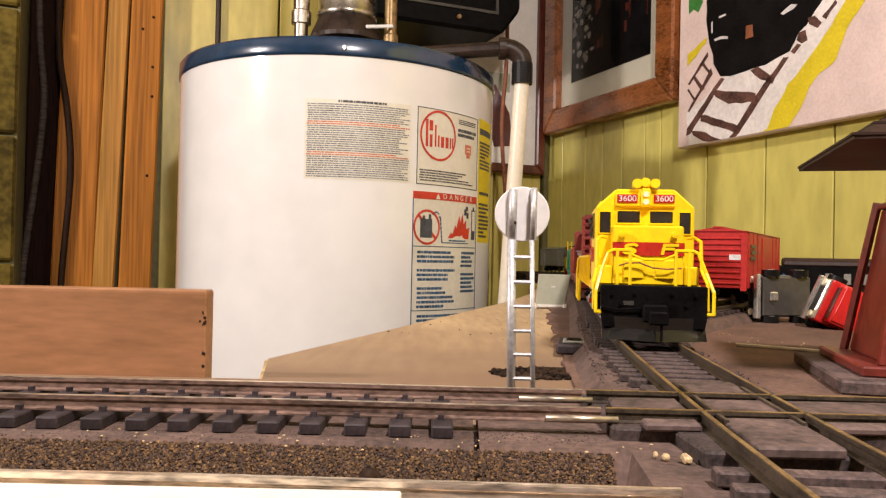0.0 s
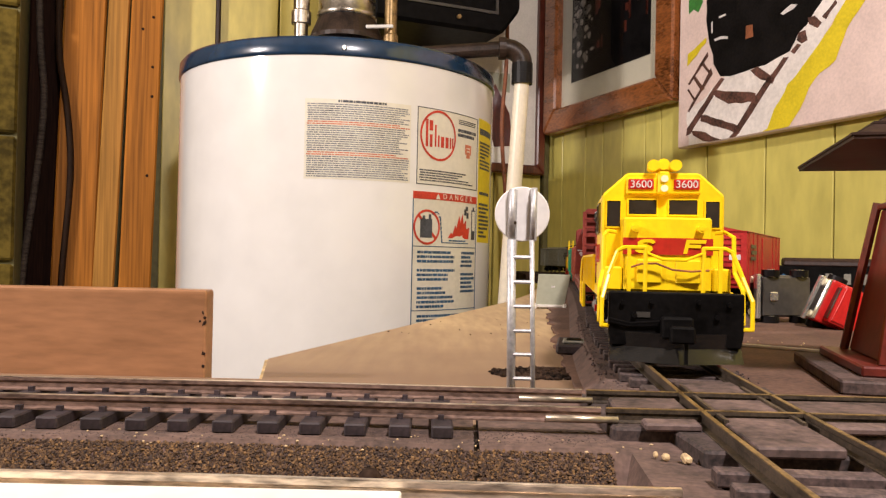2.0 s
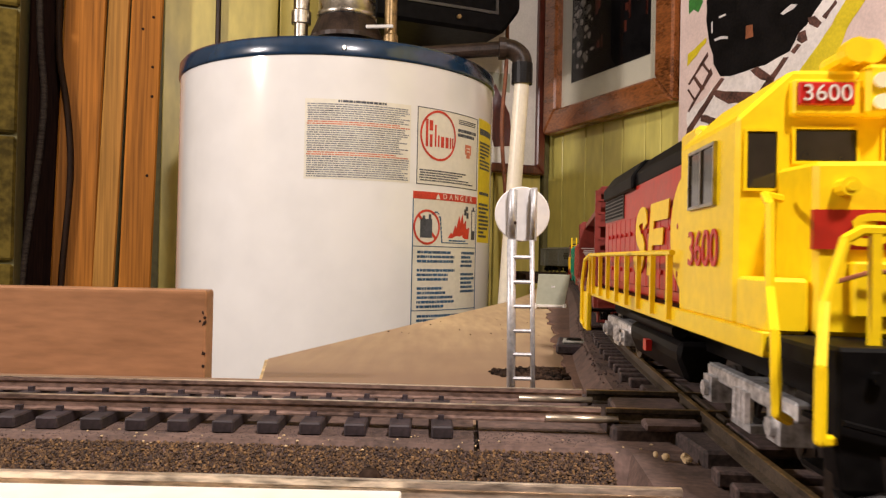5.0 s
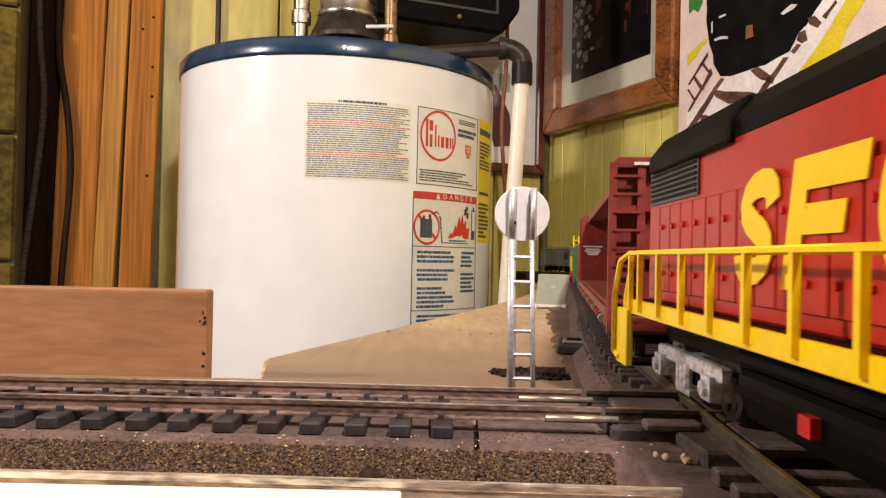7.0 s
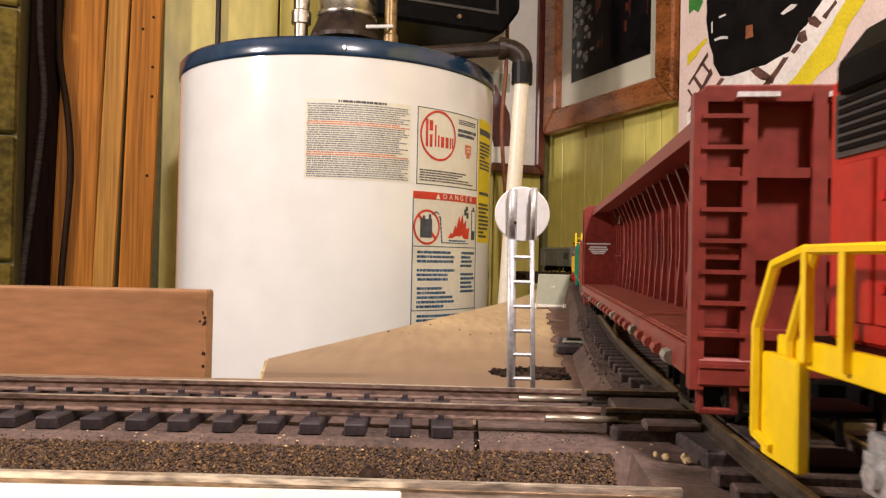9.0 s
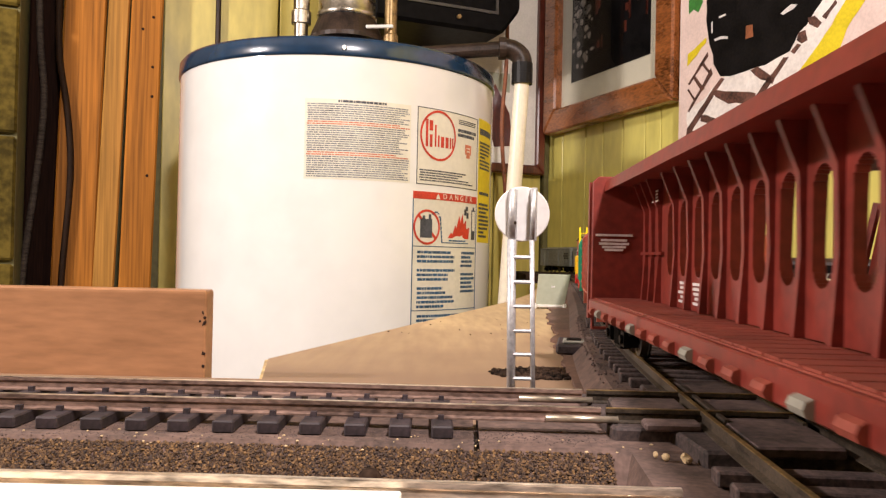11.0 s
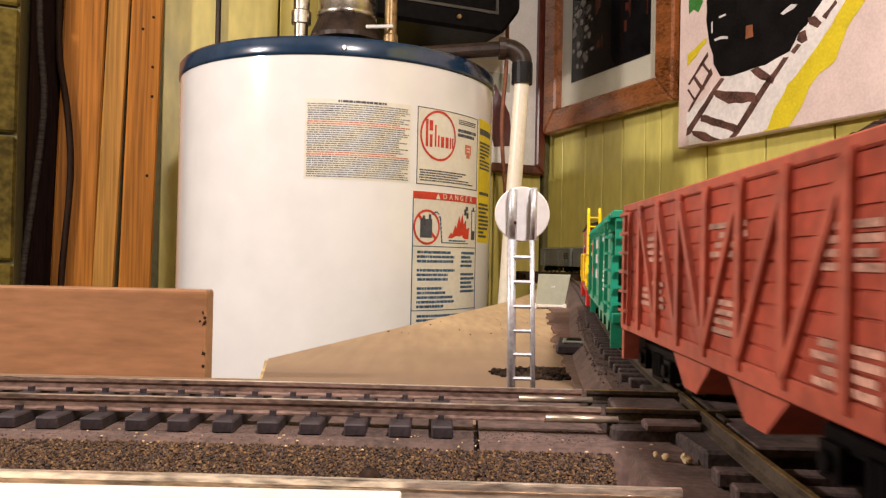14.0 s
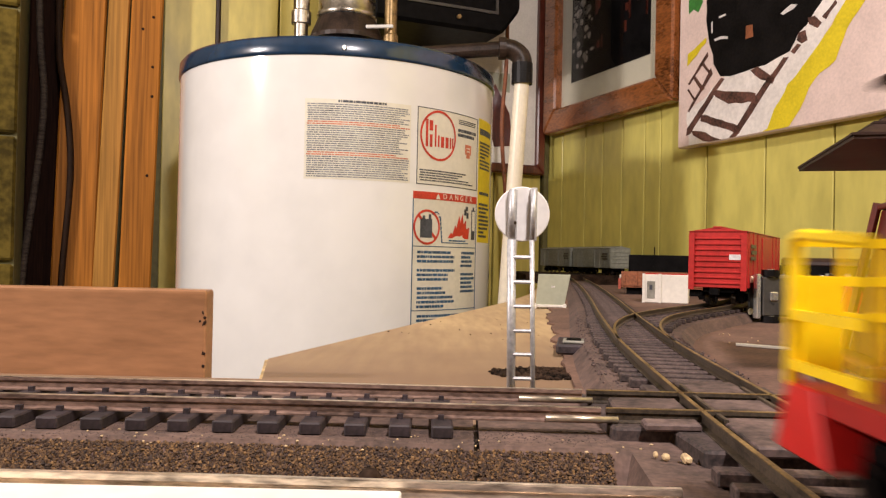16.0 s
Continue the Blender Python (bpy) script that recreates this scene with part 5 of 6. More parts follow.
    part("mu_cable", path_rod([(-0.0112, f + 0.0150, 0.0258), (-0.0075, f + 0.0140, 0.0272), (-0.0035, f + 0.0136, 0.0274), (0.0010, f + 0.0134, 0.0256), (0.0060, f + 0.0136, 0.0252), (0.0110, f + 0.0150, 0.0256)], 0.0003, 6), "rust", lo, "thin brown cable across the nose")
    truck(lo, f + 0.040, 2, 0.0058, "truck_silver", 0.030, "silver two-axle truck frame")
    truck(lo, r - 0.033, 2, 0.0058, "truck_silver", 0.030, "silver two-axle truck frame")
    CARS.append((lo, 0.1040, 0.056))
    return lo


def build_centerbeam():
    L = 0.272
    f, r = -L / 2, L / 2
    c = thing("centerbeam_flatcar", "oxide red model centre-beam flatcar with oval openings", "freight car", pose(0, 0.6, 0))
    part("deck", B((-0.0172, 0.0172, f + 0.002, r - 0.002, 0.0125, 0.0148), bevel=0.0003), "oxide_deck", c)
    dk = []
    for k in range(44):
        y = f + 0.006 + k * 0.006
        for s in (-1, 1):
            dk.append((min(s * 0.002, s * 0.0165), max(s * 0.002, s * 0.0165), y, y + 0.0054, 0.0147, 0.0152))
    stuff_part("deck_planking", B(*dk), "oxide_deck", c)
    part("centre_sill", slab([(f + 0.01, 0.0140), (r - 0.01, 0.0140), (r - 0.05, 0.0080), (f + 0.05, 0.0080)], "x", -0.005, 0.005), "oxide", c)
    for s in (-1, 1):
        part("side_sill", B((s * 0.0174 - 0.0009, s * 0.0174 + 0.0009, f + 0.002, r - 0.002, 0.0095, 0.0146), bevel=0.0003), "oxide", c)
        for k in range(22):
            y = f + 0.012 + k * 0.0117
            bm = bmesh.new()
            rod(bm, (s * 0.0184, y, 0.0110), (s * 0.0184, y + 0.0046, 0.0110), 0.0013, 8)
            part("winch", bm, "oxide_deck" if k % 4 else "grey", c)
    # bulkheads
    for s, y in ((-1, f), (1, r)):
        y0, y1 = sorted((y, y - s * 0.0022))
        part("bulkhead", slab([(-0.0176, 0.0130), (0.0176, 0.0130), (0.0176, 0.0548), (0.0158, 0.0567), (-0.0158, 0.0567), (-0.0176, 0.0548)], "y", y0, y1, bevel=0.0003), "oxide", c, "red end bulkhead")
        rb = []
        for x in (-0.0172, -0.0100, 0.0, 0.0100, 0.0172):
            rb.append((x - 0.0010, x + 0.0010, min(y, y + s * 0.0028), max(y, y + s * 0.0028), 0.0080, 0.0548))
        for z in (0.0160, 0.0285, 0.0415, 0.0535):
            rb.append((-0.0172, 0.0172, min(y, y + s * 0.0022), max(y, y + s * 0.0022), z, z + 0.0016))
        part("end_ribs", B(*rb), "oxide", c)
        for x in (-0.0136, 0.0136):
            for k in range(9):
                z = 0.0115 + k * 0.0049
                part("ladder_rung", B((x - 0.0034, x + 0.0034, min(y + s * 0.0022, y + s * 0.0032), max(y + s * 0.0022, y + s * 0.0032), z, z + 0.0007)), "oxide", c)
        part("end_sill", B((-0.0172, 0.0172, min(y, y + s * 0.003), max(y, y + s * 0.003), 0.0085, 0.0130), bevel=0.0004), "oxide", c)
        bm = path_rod([(-0.0165, y + s * 0.0015, 0.0090), (-0.0165, y + s * 0.0015, 0.0045), (-0.0115, y + s * 0.0015, 0.0045), (-0.0115, y + s * 0.0015, 0.0090)], 0.0006, 6)
        part("stirrup", bm, "oxide", c)
        coupler(c, y + s * 0.001, s)
        part("brake_wheel", lathe([(0.0040, -0.0003), (0.0044, 0), (0.0040, 0.0003), (0.0036, 0)], 20, (0, 0, 0)), "oxide", c).matrix_basis = pose(0.006, y + s * 0.0045, 0.0260, 90)
    # centre beam with oval openings, built as a web between rounded holes
    holes = [-0.0990 + 0.0132 * k for k in range(16)]
    bm = bmesh.new()
    z0, z1 = 0.0152, 0.0535
    hw, zc0, zc1 = 0.0036, 0.0240, 0.0450
    def strip(a, b, lo_, hi_):
        q = bmesh.ops.create_cube(bm, size=1)["verts"]
        for v in q:
            v.co = (v.co.x * 0.0022, a + (v.co.y + 0.5) * (b - a), lo_ + (v.co.z + 0.5) * (hi_ - lo_))
    edges = [f + 0.002]
    for h in holes:
        strip(edges[-1], h - hw, z0, z1)
        n = 12
        for k in range(n):
            ya, yb = h - hw + 2 * hw * k / n, h - hw + 2 * hw * (k + 1) / n
            ym = (ya + yb) / 2 - h
            e = math.sqrt(max(0, hw * hw - ym * ym)) * 1.25
            strip(ya, yb, z0, zc0 + 0.0045 - e)
            strip(ya, yb, zc1 - 0.0045 + e, z1)
        edges.append(h + hw)
    strip(edges[-1], r - 0.002, z0, z1)
    bmesh.ops.remove_doubles(bm, verts=bm.verts[:], dist=0.00001)
    part("centre_beam", bm, "oxide", c)
    part("top_chord", slab([(-0.0130, 0.0533), (0.0130, 0.0533), (0.0134, 0.0515), (0.0139, 0.0515), (0.0134, 0.0552), (-0.0134, 0.0552), (-0.0139, 0.0515), (-0.0134, 0.0515)], "y", f + 0.002, r - 0.002), "oxide", c, "overhanging top chord")
    posts = [f + 0.008 + k * 0.0085 for k in range(31)]
    posts = [y for y in posts if all(abs(y - h) > hw + 0.0030 for h in holes)] + [(a + b) / 2 for a, b in zip(holes, holes[1:])]
    for y in posts:
        for s in (-1, 1):
            part("post", slab([(s * 0.0011, z0), (s * 0.0030, z0), (s * 0.0020, 0.030), (s * 0.0024, 0.044), (s * 0.0060, z1), (s * 0.0011, z1)], "y", y - 0.0008, y + 0.0008), "oxide", c)
    for s in (-1, 1):
        for a, b in ((f + 0.004, -0.106), (0.106, r - 0.004)):
            part("rub_rail", B((min(s * 0.0012, s * 0.0022), max(s * 0.0012, s * 0.0022), a, b, 0.0300, 0.0309)), "oxide", c)
        bars(c, s * 0.0014, 0.0810, 0.0890, 0.0228, 0.0165, 5, 3, face=s)
        bars(c, s * 0.0014, 0.0690, 0.0760, 0.0228, 0.0165, 5, 4, face=s)
        bars(c, s * 0.0030, r - 0.030, r - 0.021, 0.0500, 0.0460, 4, 5, face=s)
    mk = []
    for (w, z) in ((0.0060, 0.0370), (0.0042, 0.0353), (0.0048, 0.0341), (0.0038, 0.0330), (0.0030, 0.0320)):
        mk.append((-0.0105 - w, -0.0105 + w, r - 0.0025, r - 0.0021, z - 0.00075 if z > 0.036 else z - 0.0008, z))
    part("notice_bars", B(*mk), "decal", c, "white notice on the bulkhead")
    mk = [(x, x + 0.006, f - 0.0034, f - 0.0026, 0.0540, 0.0548) for x in (-0.012, 0.001)]
    part("reflector_bars", B(*mk), "decal", c)
    truck(c, f + 0.026, 2, 0.0048, "loco_black", 0.021, "black two-axle freight truck")
    truck(c, r - 0.026, 2, 0.0048, "loco_black", 0.021, "black two-axle freight truck")
    CARS.append((c, 0.3640, 0.115))


def build_hopper(name, label, L, top, color, board_mat, wood, off, bays):
    f, r = -L / 2, L / 2
    c = thing(name, label, "freight car", pose(0, 0.8, 0))
    hw, low = 0.0160, 0.0125
    for s in (-1, 1):
        x = s * hw
        part("side", B((x - 0.0006, x + 0.0006, f + 0.004, r - 0.004, low, top), bevel=0.0002), board_mat, c)
        part("top_rim", B((x - 0.0012, x + 0.0012, f, r, top - 0.0016, top + 0.0004), bevel=0.0003), color, c)
        part("side_sill", B((x - 0.0013, x + 0.0013, f, r, low - 0.0016, low + 0.0014), bevel=0.0003), color, c)
        n = 8
        xs = [f + 0.004 + (L - 0.008) * k / n for k in range(n + 1)]
        xo0, xo1 = sorted((x, x + s * 0.0019))
        if wood:
            for k in range(9):
                z = low + 0.0016 + (top - low - 0.003) * k / 9
                part("board", B((x + s * 0.0002 - 0.0007, x + s * 0.0002 + 0.0007, f + 0.005, r - 0.005, z, z + (top - low - 0.003) / 9 - 0.0004)), board_mat, c)
            for y in xs:
                part("side_post", B((xo0, xo1, y - 0.0011, y + 0.0011, low, top - 0.001)), color, c)
            for k in range(n):
                if k in (0, n - 1):
                    continue
                a, b = (xs[k], xs[k + 1]) if k < n / 2 else (xs[k + 1], xs[k])
                part("brace", slab([(a - 0.0009, top - 0.002), (a + 0.0009, top - 0.002), (b + 0.0009, low + 0.001), (b - 0.0009, low + 0.001)], "x", xo0, xo1 - 0.0002 if s > 0 else xo1), color, c)
            for k, (a, w, z) in enumerate(((0.012, 0.016, 0.033), (0.046, 0.018, 0.0345), (0.046, 0.018, 0.0225), (0.012, 0.018, 0.020), (0.088, 0.018, 0.024), (0.090, 0.014, 0.0335))):
                if f + a + w < r - 0.006:
                    bars(c, x + s * 0.0010, f + a, f + a + w, z, z - 0.006, 4, 40 + k, "faded", face=s)
        else:
            for y in [f + 0.004 + (L - 0.008) * k / 22 for k in range(23)]:
                part("rim_rib", B((xo0, xo1, y - 0.0005, y + 0.0005, top - 0.0046, top - 0.0006)), color, c)
            part("belt_rail", B((x - 0.0011, x + 0.0011, f + 0.002, r - 0.002, top - 0.0054, top - 0.0044)), color, c)
            for y in (f + L * 0.33, f + L * 0.66):
                part("side_post", B((xo0, xo1 - 0.0008 if s > 0 else xo1, y - 0.0007, y + 0.0007, low, top - 0.005)), color, c)
            w = s * 0.0007
            bars(c, x + w, r - 0.062, r - 0.036, 0.0370, 0.0195, 3, 51, face=s, ragged=0.2)
            bars(c, x + w, f + 0.040, f + 0.066, 0.0372, 0.0335, 1, 52, face=s, ragged=0)
            bars(c, x + w, f + 0.030, f + 0.044, 0.0280, 0.0175, 7, 53, face=s)
            part("square_mark", B((x + w - 0.0001, x + w + 0.0001, r - 0.030, r - 0.014, 0.0205, 0.0370)), "decal", c, "white square mark")
            part("square_fill", B((x + w + s * 0.0001 - 0.0001, x + w + s * 0.0001 + 0.0001, r - 0.0285, r - 0.0155, 0.0220, 0.0355)), "bright_red", c, "red square in the mark")
            part("square_centre", B((x + w + s * 0.0002 - 0.0001, x + w + s * 0.0002 + 0.0001, r - 0.026, r - 0.018, 0.0255, 0.032)), "green", c)
    # ends: sloping sheet, corner posts, ladder
    for s, y in ((-1, f), (1, r)):
        part("slope_sheet", slab([(y - s * 0.0005, top - 0.012), (y - s * 0.0005, top - 0.013), (y - s * 0.034, low), (y - s * 0.034, low + 0.001)], "x", -hw + 0.0008, hw - 0.0008), board_mat, c)
        part("end_panel", B((-hw, hw, min(y, y - s * 0.001), max(y, y - s * 0.001), top - 0.0125, top), bevel=0.0002), color, c)
        part("end_cap", B((-hw - 0.0008, hw + 0.0008, min(y - s * 0.001, y + s * 0.0016), max(y - s * 0.001, y + s * 0.0016), top - 0.0016, top + 0.0006), bevel=0.0003), color, c)
        part("end_sill", B((-hw - 0.0006, hw + 0.0006, min(y - s * 0.002, y + s * 0.0014), max(y - s * 0.002, y + s * 0.0014), low - 0.0022, low + 0.0008), bevel=0.0003), color, c)
        for x in (-hw, -hw * 0.30, hw * 0.30, hw):
            part("end_post", B((x - 0.0010, x + 0.0010, min(y, y - s * 0.0020), max(y, y - s * 0.0020), low, top - 0.012)), color, c)
        for k in range(6):
            z = low + 0.003 + k * 0.0047
            for x0, x1 in ((-hw, -hw * 0.30), (hw * 0.30, hw)):
                part("ladder_rung", B((x0, x1, min(y + s * 0.0006, y + s * 0.0014), max(y + s * 0.0006, y + s * 0.0014), z, z + 0.0008)), color, c)
            part("ladder_rung", B((-hw - 0.0022, -hw - 0.0012, min(y - s * 0.010, y - s * 0.001), max(y - s * 0.010, y - s * 0.001), z, z + 0.0007)), color, c)
        part("ladder_stile", B((-hw - 0.0022, -hw - 0.0012, min(y - s * 0.0105, y - s * 0.0098), max(y - s * 0.0105, y - s * 0.0098), low, top - 0.002)), color, c)
        part("corner_step", B((-hw - 0.0008, -hw + 0.0028, min(y - s * 0.0015, y + s * 0.0005), max(y - s * 0.0015, y + s * 0.0005), 0.0035, low)), color, c)
        coupler(c, y + s * 0.001, s)
        part("brake_gear", merge(rods([((-hw * 0.1, y - s * 0.006, low + 0.004), (hw * 0.6, y - s * 0.006, low + 0.004))], 0.0024, 12)), "loco_black", c)
    part("floor_sheet", B((-hw + 0.001, hw - 0.001, f + 0.030, r - 0.030, low - 0.001, low)), board_mat, c)
    part("centre_sill", B((-0.0035, 0.0035, f + 0.001, r - 0.001, low - 0.0042, low - 0.0012)), "loco_black", c)
    span = (L - 0.066) / bays
    for k in range(bays):
        a = f + 0.033 + span * k
        for s in (-1, 1):
            part("chute", slab([(a + 0.001, low), (a + span - 0.001, low), (a + span * 0.62, 0.0042), (a + span * 0.38, 0.0042)], "x", min(s * 0.0035, s * 0.0150), max(s * 0.0035, s * 0.0150)), color, c)
    truck(c, f + 0.019, 2, 0.0048, "loco_black", 0.0200, "black two-axle freight truck")
    truck(c, r - 0.019, 2, 0.0048, "loco_black", 0.0200, "black two-axle freight truck")
    CARS.append((c, (off + L / 2) * 1.05 + (0.004 if wood else 0.0) - 0.0546, (L / 2 - 0.02) * 1.05))
    return c


def build_caboose(off):
    L = 0.128
    f, r = -L / 2, L / 2
    c = thing("caboose", "dark red model caboose with yellow end rails and ladders", "freight car", pose(0, 1.0, 0))
    bf, br = f + 0.030, r - 0.030
    hw = 0.0162
    part("body", B((-hw, hw, bf, br, 0.0135, 0.0460), bevel=0.0004), "caboose_red", c)
    part("roof", slab([(-hw - 0.0012, 0.0457), (hw + 0.0012, 0.0457), (hw + 0.0010, 0.0467), (0.008, 0.0491), (-0.008, 0.0491), (-hw - 0.0010, 0.0467)], "y", bf - 0.0105, br + 0.0105, bevel=0.0003), "roof_brown", c, "dark flat-arched roof")
    part("underframe", B((-hw - 0.0004, hw + 0.0004, f + 0.001, r - 0.001, 0.0108, 0.0136), bevel=0.0003), "caboose_red", c)
    for s in (-1, 1):
        x = s * hw
        part("letter_board", B((x - 0.0004, x + 0.0004, bf + 0.001, br - 0.001, 0.0425, 0.0444)), "caboose_red", c)
        bm = bmesh.new()
        rod(bm, (x, 0.022, 0.0310), (x + s * 0.0004, 0.022, 0.0310), 0.0062, 32)
        part("round_mark", bm, "decal", c, "pale round mark")
        bm = bmesh.new()
        rod(bm, (x, 0.022, 0.0310), (x + s * 0.0006, 0.022, 0.0310), 0.0048, 32)
        part("mark_fill", bm, "hopper_red", c)
        part("mark_bars", B((x + s * 0.0006 - 0.0002, x + s * 0.0006 + 0.0002, 0.0172, 0.0268, 0.0303, 0.0317), (x + s * 0.0006 - 0.0002, x + s * 0.0006 + 0.0002, 0.0213, 0.0227, 0.0262, 0.0358)), "decal", c)
        for y in (0.006,):
            w = part("window", B((x - 0.0002, x + 0.0003, y - 0.005, y + 0.005, 0.0265, 0.0350)), "grey", c, "pale shaded side window")
            part("window_frame", B(*[(x - 0.0002, x + 0.0006 if s > 0 else x + 0.0002, a, b, d, e) if s > 0 else (x - 0.0006, x + 0.0002, a, b, d, e) for a, b, d, e in ((y - 0.0056, y - 0.005, 0.026, 0.0356), (y + 0.005, y + 0.0056, 0.026, 0.0356), (y - 0.005, y + 0.005, 0.035, 0.0356), (y - 0.005, y + 0.005, 0.026, 0.0265))]), "caboose_red", w)
        part("yellow_plate", B((x - 0.0004, x + 0.0004, 0.004, 0.012, 0.0185, 0.0215)), "loco_yellow", c, "small yellow plate")
        part("grab_bar", path_rod([(x + s * 0.001, bf + 0.003, 0.0165), (x + s * 0.0016, bf + 0.003, 0.0180), (x + s * 0.0016, bf + 0.003, 0.0300), (x + s * 0.001, bf + 0.003, 0.0315)], 0.0005, 6), "loco_yellow", c)
        part("grab_bar", path_rod([(x + s * 0.001, br - 0.003, 0.0165), (x + s * 0.0016, br - 0.003, 0.0180), (x + s * 0.0016, br - 0.003, 0.0300), (x + s * 0.001, br - 0.003, 0.0315)], 0.0005, 6), "loco_yellow", c)
    for s, y in ((-1, f), (1, r)):
        yb = bf if s < 0 else br
        part("end_door", B((-0.004, 0.004, yb - 0.0004, yb + 0.0004, 0.0140, 0.0360)), "bright_red", c, "red end door")
        for x in (-0.0095, 0.0095):
            part("window", B((x - 0.0026, x + 0.0026, yb - 0.0003, yb + 0.0003, 0.0265, 0.0345)), "dark_glass", c, "dark end window")
        e = y - s * 0.0015
        for x in (-hw, hw):
            part("rail_post", B((x - 0.0007, x + 0.0007, e - 0.0007, e + 0.0007, 0.0130, 0.0312)), "loco_yellow", c)
        for z in (0.0215, 0.0260, 0.0308):
            part("end_rail", B((-hw, hw, e - 0.0005, e + 0.0005, z - 0.0006, z + 0.0006)), "loco_yellow", c, "yellow end railing")
        for x in (-0.0105, -0.0055, 0.0055, 0.0105):
            part("rail_bar", B((x - 0.0005, x + 0.0005, e - 0.0004, e + 0.0004, 0.0136, 0.0305)), "loco_yellow", c)
        for q in (-1, 1):
            part("side_rail", B((q * hw - 0.0005, q * hw + 0.0005, min(e, e - s * 0.017), max(e, e - s * 0.017), 0.0212, 0.0224)), "loco_yellow", c)
            part("side_rail", B((q * hw - 0.0005, q * hw + 0.0005, min(e, e - s * 0.017), max(e, e - s * 0.017), 0.0150, 0.0162)), "loco_yellow", c)
        part("brake_sheet", B((-0.0160, -0.0110, e - s * 0.0010 - 0.0003, e - s * 0.0010 + 0.0003, 0.0150, 0.0265)), "loco_yellow", c, "yellow pierced railing sheet")
        el = yb + s * 0.0120
        for x in (s * 0.0162, s * 0.0108):
            part("ladder_stile", B((x - 0.0007, x + 0.0007, el - 0.0006, el + 0.0006, 0.0136, 0.0520)), "loco_yellow", c)
            part("ladder_hook", path_rod([(x, el, 0.0518), (x, el - s * 0.0015, 0.0545), (x, el - s * 0.0045, 0.0548), (x, el - s * 0.0058, 0.0500)], 0.0007, 6), "loco_yellow", c)
        for k in range(8):
            z = 0.0175 + k * 0.0046
            part("ladder_rung", B((min(s * 0.0162, s * 0.0108), max(s * 0.0162, s * 0.0108), el - 0.0004, el + 0.0004, z, z + 0.0007)), "loco_yellow", c)
        for q in (-1, 1):
            part("side_rail", path_rod([(q * hw, e, 0.0312), (q * (hw + 0.0006), e - s * 0.003, 0.0316), (q * (hw + 0.0006), e - s * 0.017, 0.0306), (q * (hw + 0.0006), e - s * 0.017, 0.0145)], 0.0007, 6), "loco_yellow", c)
            part("step_block", slab([(y - s * 0.0085, 0.0136), (y - s * 0.002, 0.0136), (y + s * 0.0010, 0.0050), (y - s * 0.0120, 0.0050)], "x", min(q * 0.0105, q * 0.0172), max(q * 0.0105, q * 0.0172), bevel=0.0003), "bright_red", c, "red platform steps")
        coupler(c, y + s * 0.001, s)
    part("chimney", rods([((0.006, 0.02, 0.0465), (0.006, 0.02, 0.0525))], 0.0016, 12), "loco_black", c)
    part("equipment_box", B((-0.0110, 0.0110, -0.016, 0.016, 0.0060, 0.0110), bevel=0.0006), "loco_black", c)
    truck(c, f + 0.025, 2, 0.0048, "loco_black", 0.0200, "black two-axle freight truck")
    truck(c, r - 0.025, 2, 0.0048, "loco_black", 0.0200, "black two-axle freight truck")
    CARS.append((c, 0.934 * 1.05 - 0.0546, (L / 2 - 0.025) * 1.05))
    return c


M["loco_plow"] = mat("glossy_black_plow", (0.008, 0.0075, 0.007), 0.18, scale=60, vary=0.2)
build_loco()
build_centerbeam()
build_hopper("open_hopper", "brick red braced wooden-sided model hopper car", 0.126, 0.0415, "hopper_red", "hopper_board", True, 0.566, 2)
build_hopper("green_hopper", "bright green model hopper car with white lettering", 0.140, 0.0415, "green", "green", False, 0.714, 3)
build_caboose(0.874)

TRAIN_WHEELS = len(WHEELS)
# ---- small things on the layout ----
def signal():
    sg = thing("ladder_signal", "silver signal mast with ladder and white disc back", "signal", pose(0.0197, 0.182, 0))
    bm = bmesh.new()
    rod(bm, (-0.0027, 0, GROUND), (-0.0034, 0, 0.0325), 0.00105, 14)
    rod(bm, (-0.0034, 0, 0.0325), (-0.0034, -0.0006, 0.0445), 0.0008, 12)
    part("mast", bm, "silver", sg, smooth=True)
    bm = bmesh.new()
    rod(bm, (0.0025, -0.0006, GROUND), (0.0014, -0.0006, 0.0325), 0.0006, 10)
    rod(bm, (0.0014, -0.0006, 0.0325), (0.0017, -0.0012, 0.0445), 0.0006, 10)
    part("ladder_stile", bm, "silver", sg, smooth=True)
    for z in (-0.0005, 0.0052, 0.0108, 0.0166, 0.0224, 0.0283):
        part("ladder_rung", rods([((-0.0030, -0.0005, z), (0.0020 - z * 0.02, -0.0006, z))], 0.00048, 8), "silver", sg)
    bm = bmesh.new()
    rod(bm, (-0.0008, 0.0022, 0.0387), (-0.0008, 0.0012, 0.0387), 0.0066, 48)
    bmesh.ops.bevel(bm, geom=[e for e in bm.edges if abs(e.verts[0].co.y - e.verts[1].co.y) < 1e-6], offset=0.0002, segments=1, affect="EDGES")
    part("disc", bm, "disc", sg, "white round signal disc")
    part("brace_plate", B((-0.0042, -0.0022, -0.0002, 0.0012, 0.0318, 0.0445), (0.0010, 0.0026, -0.0002, 0.0012, 0.0322, 0.0450), bevel=0.0002), "silver", sg)
    bm = bmesh.new()
    for x, z in ((-0.0027, 0.0365), (0.0016, 0.0400)):
        rod(bm, (x, -0.0009, z), (x, -0.0003, z), 0.0004, 8)
    part("rivets", bm, "iron", sg)


signal()


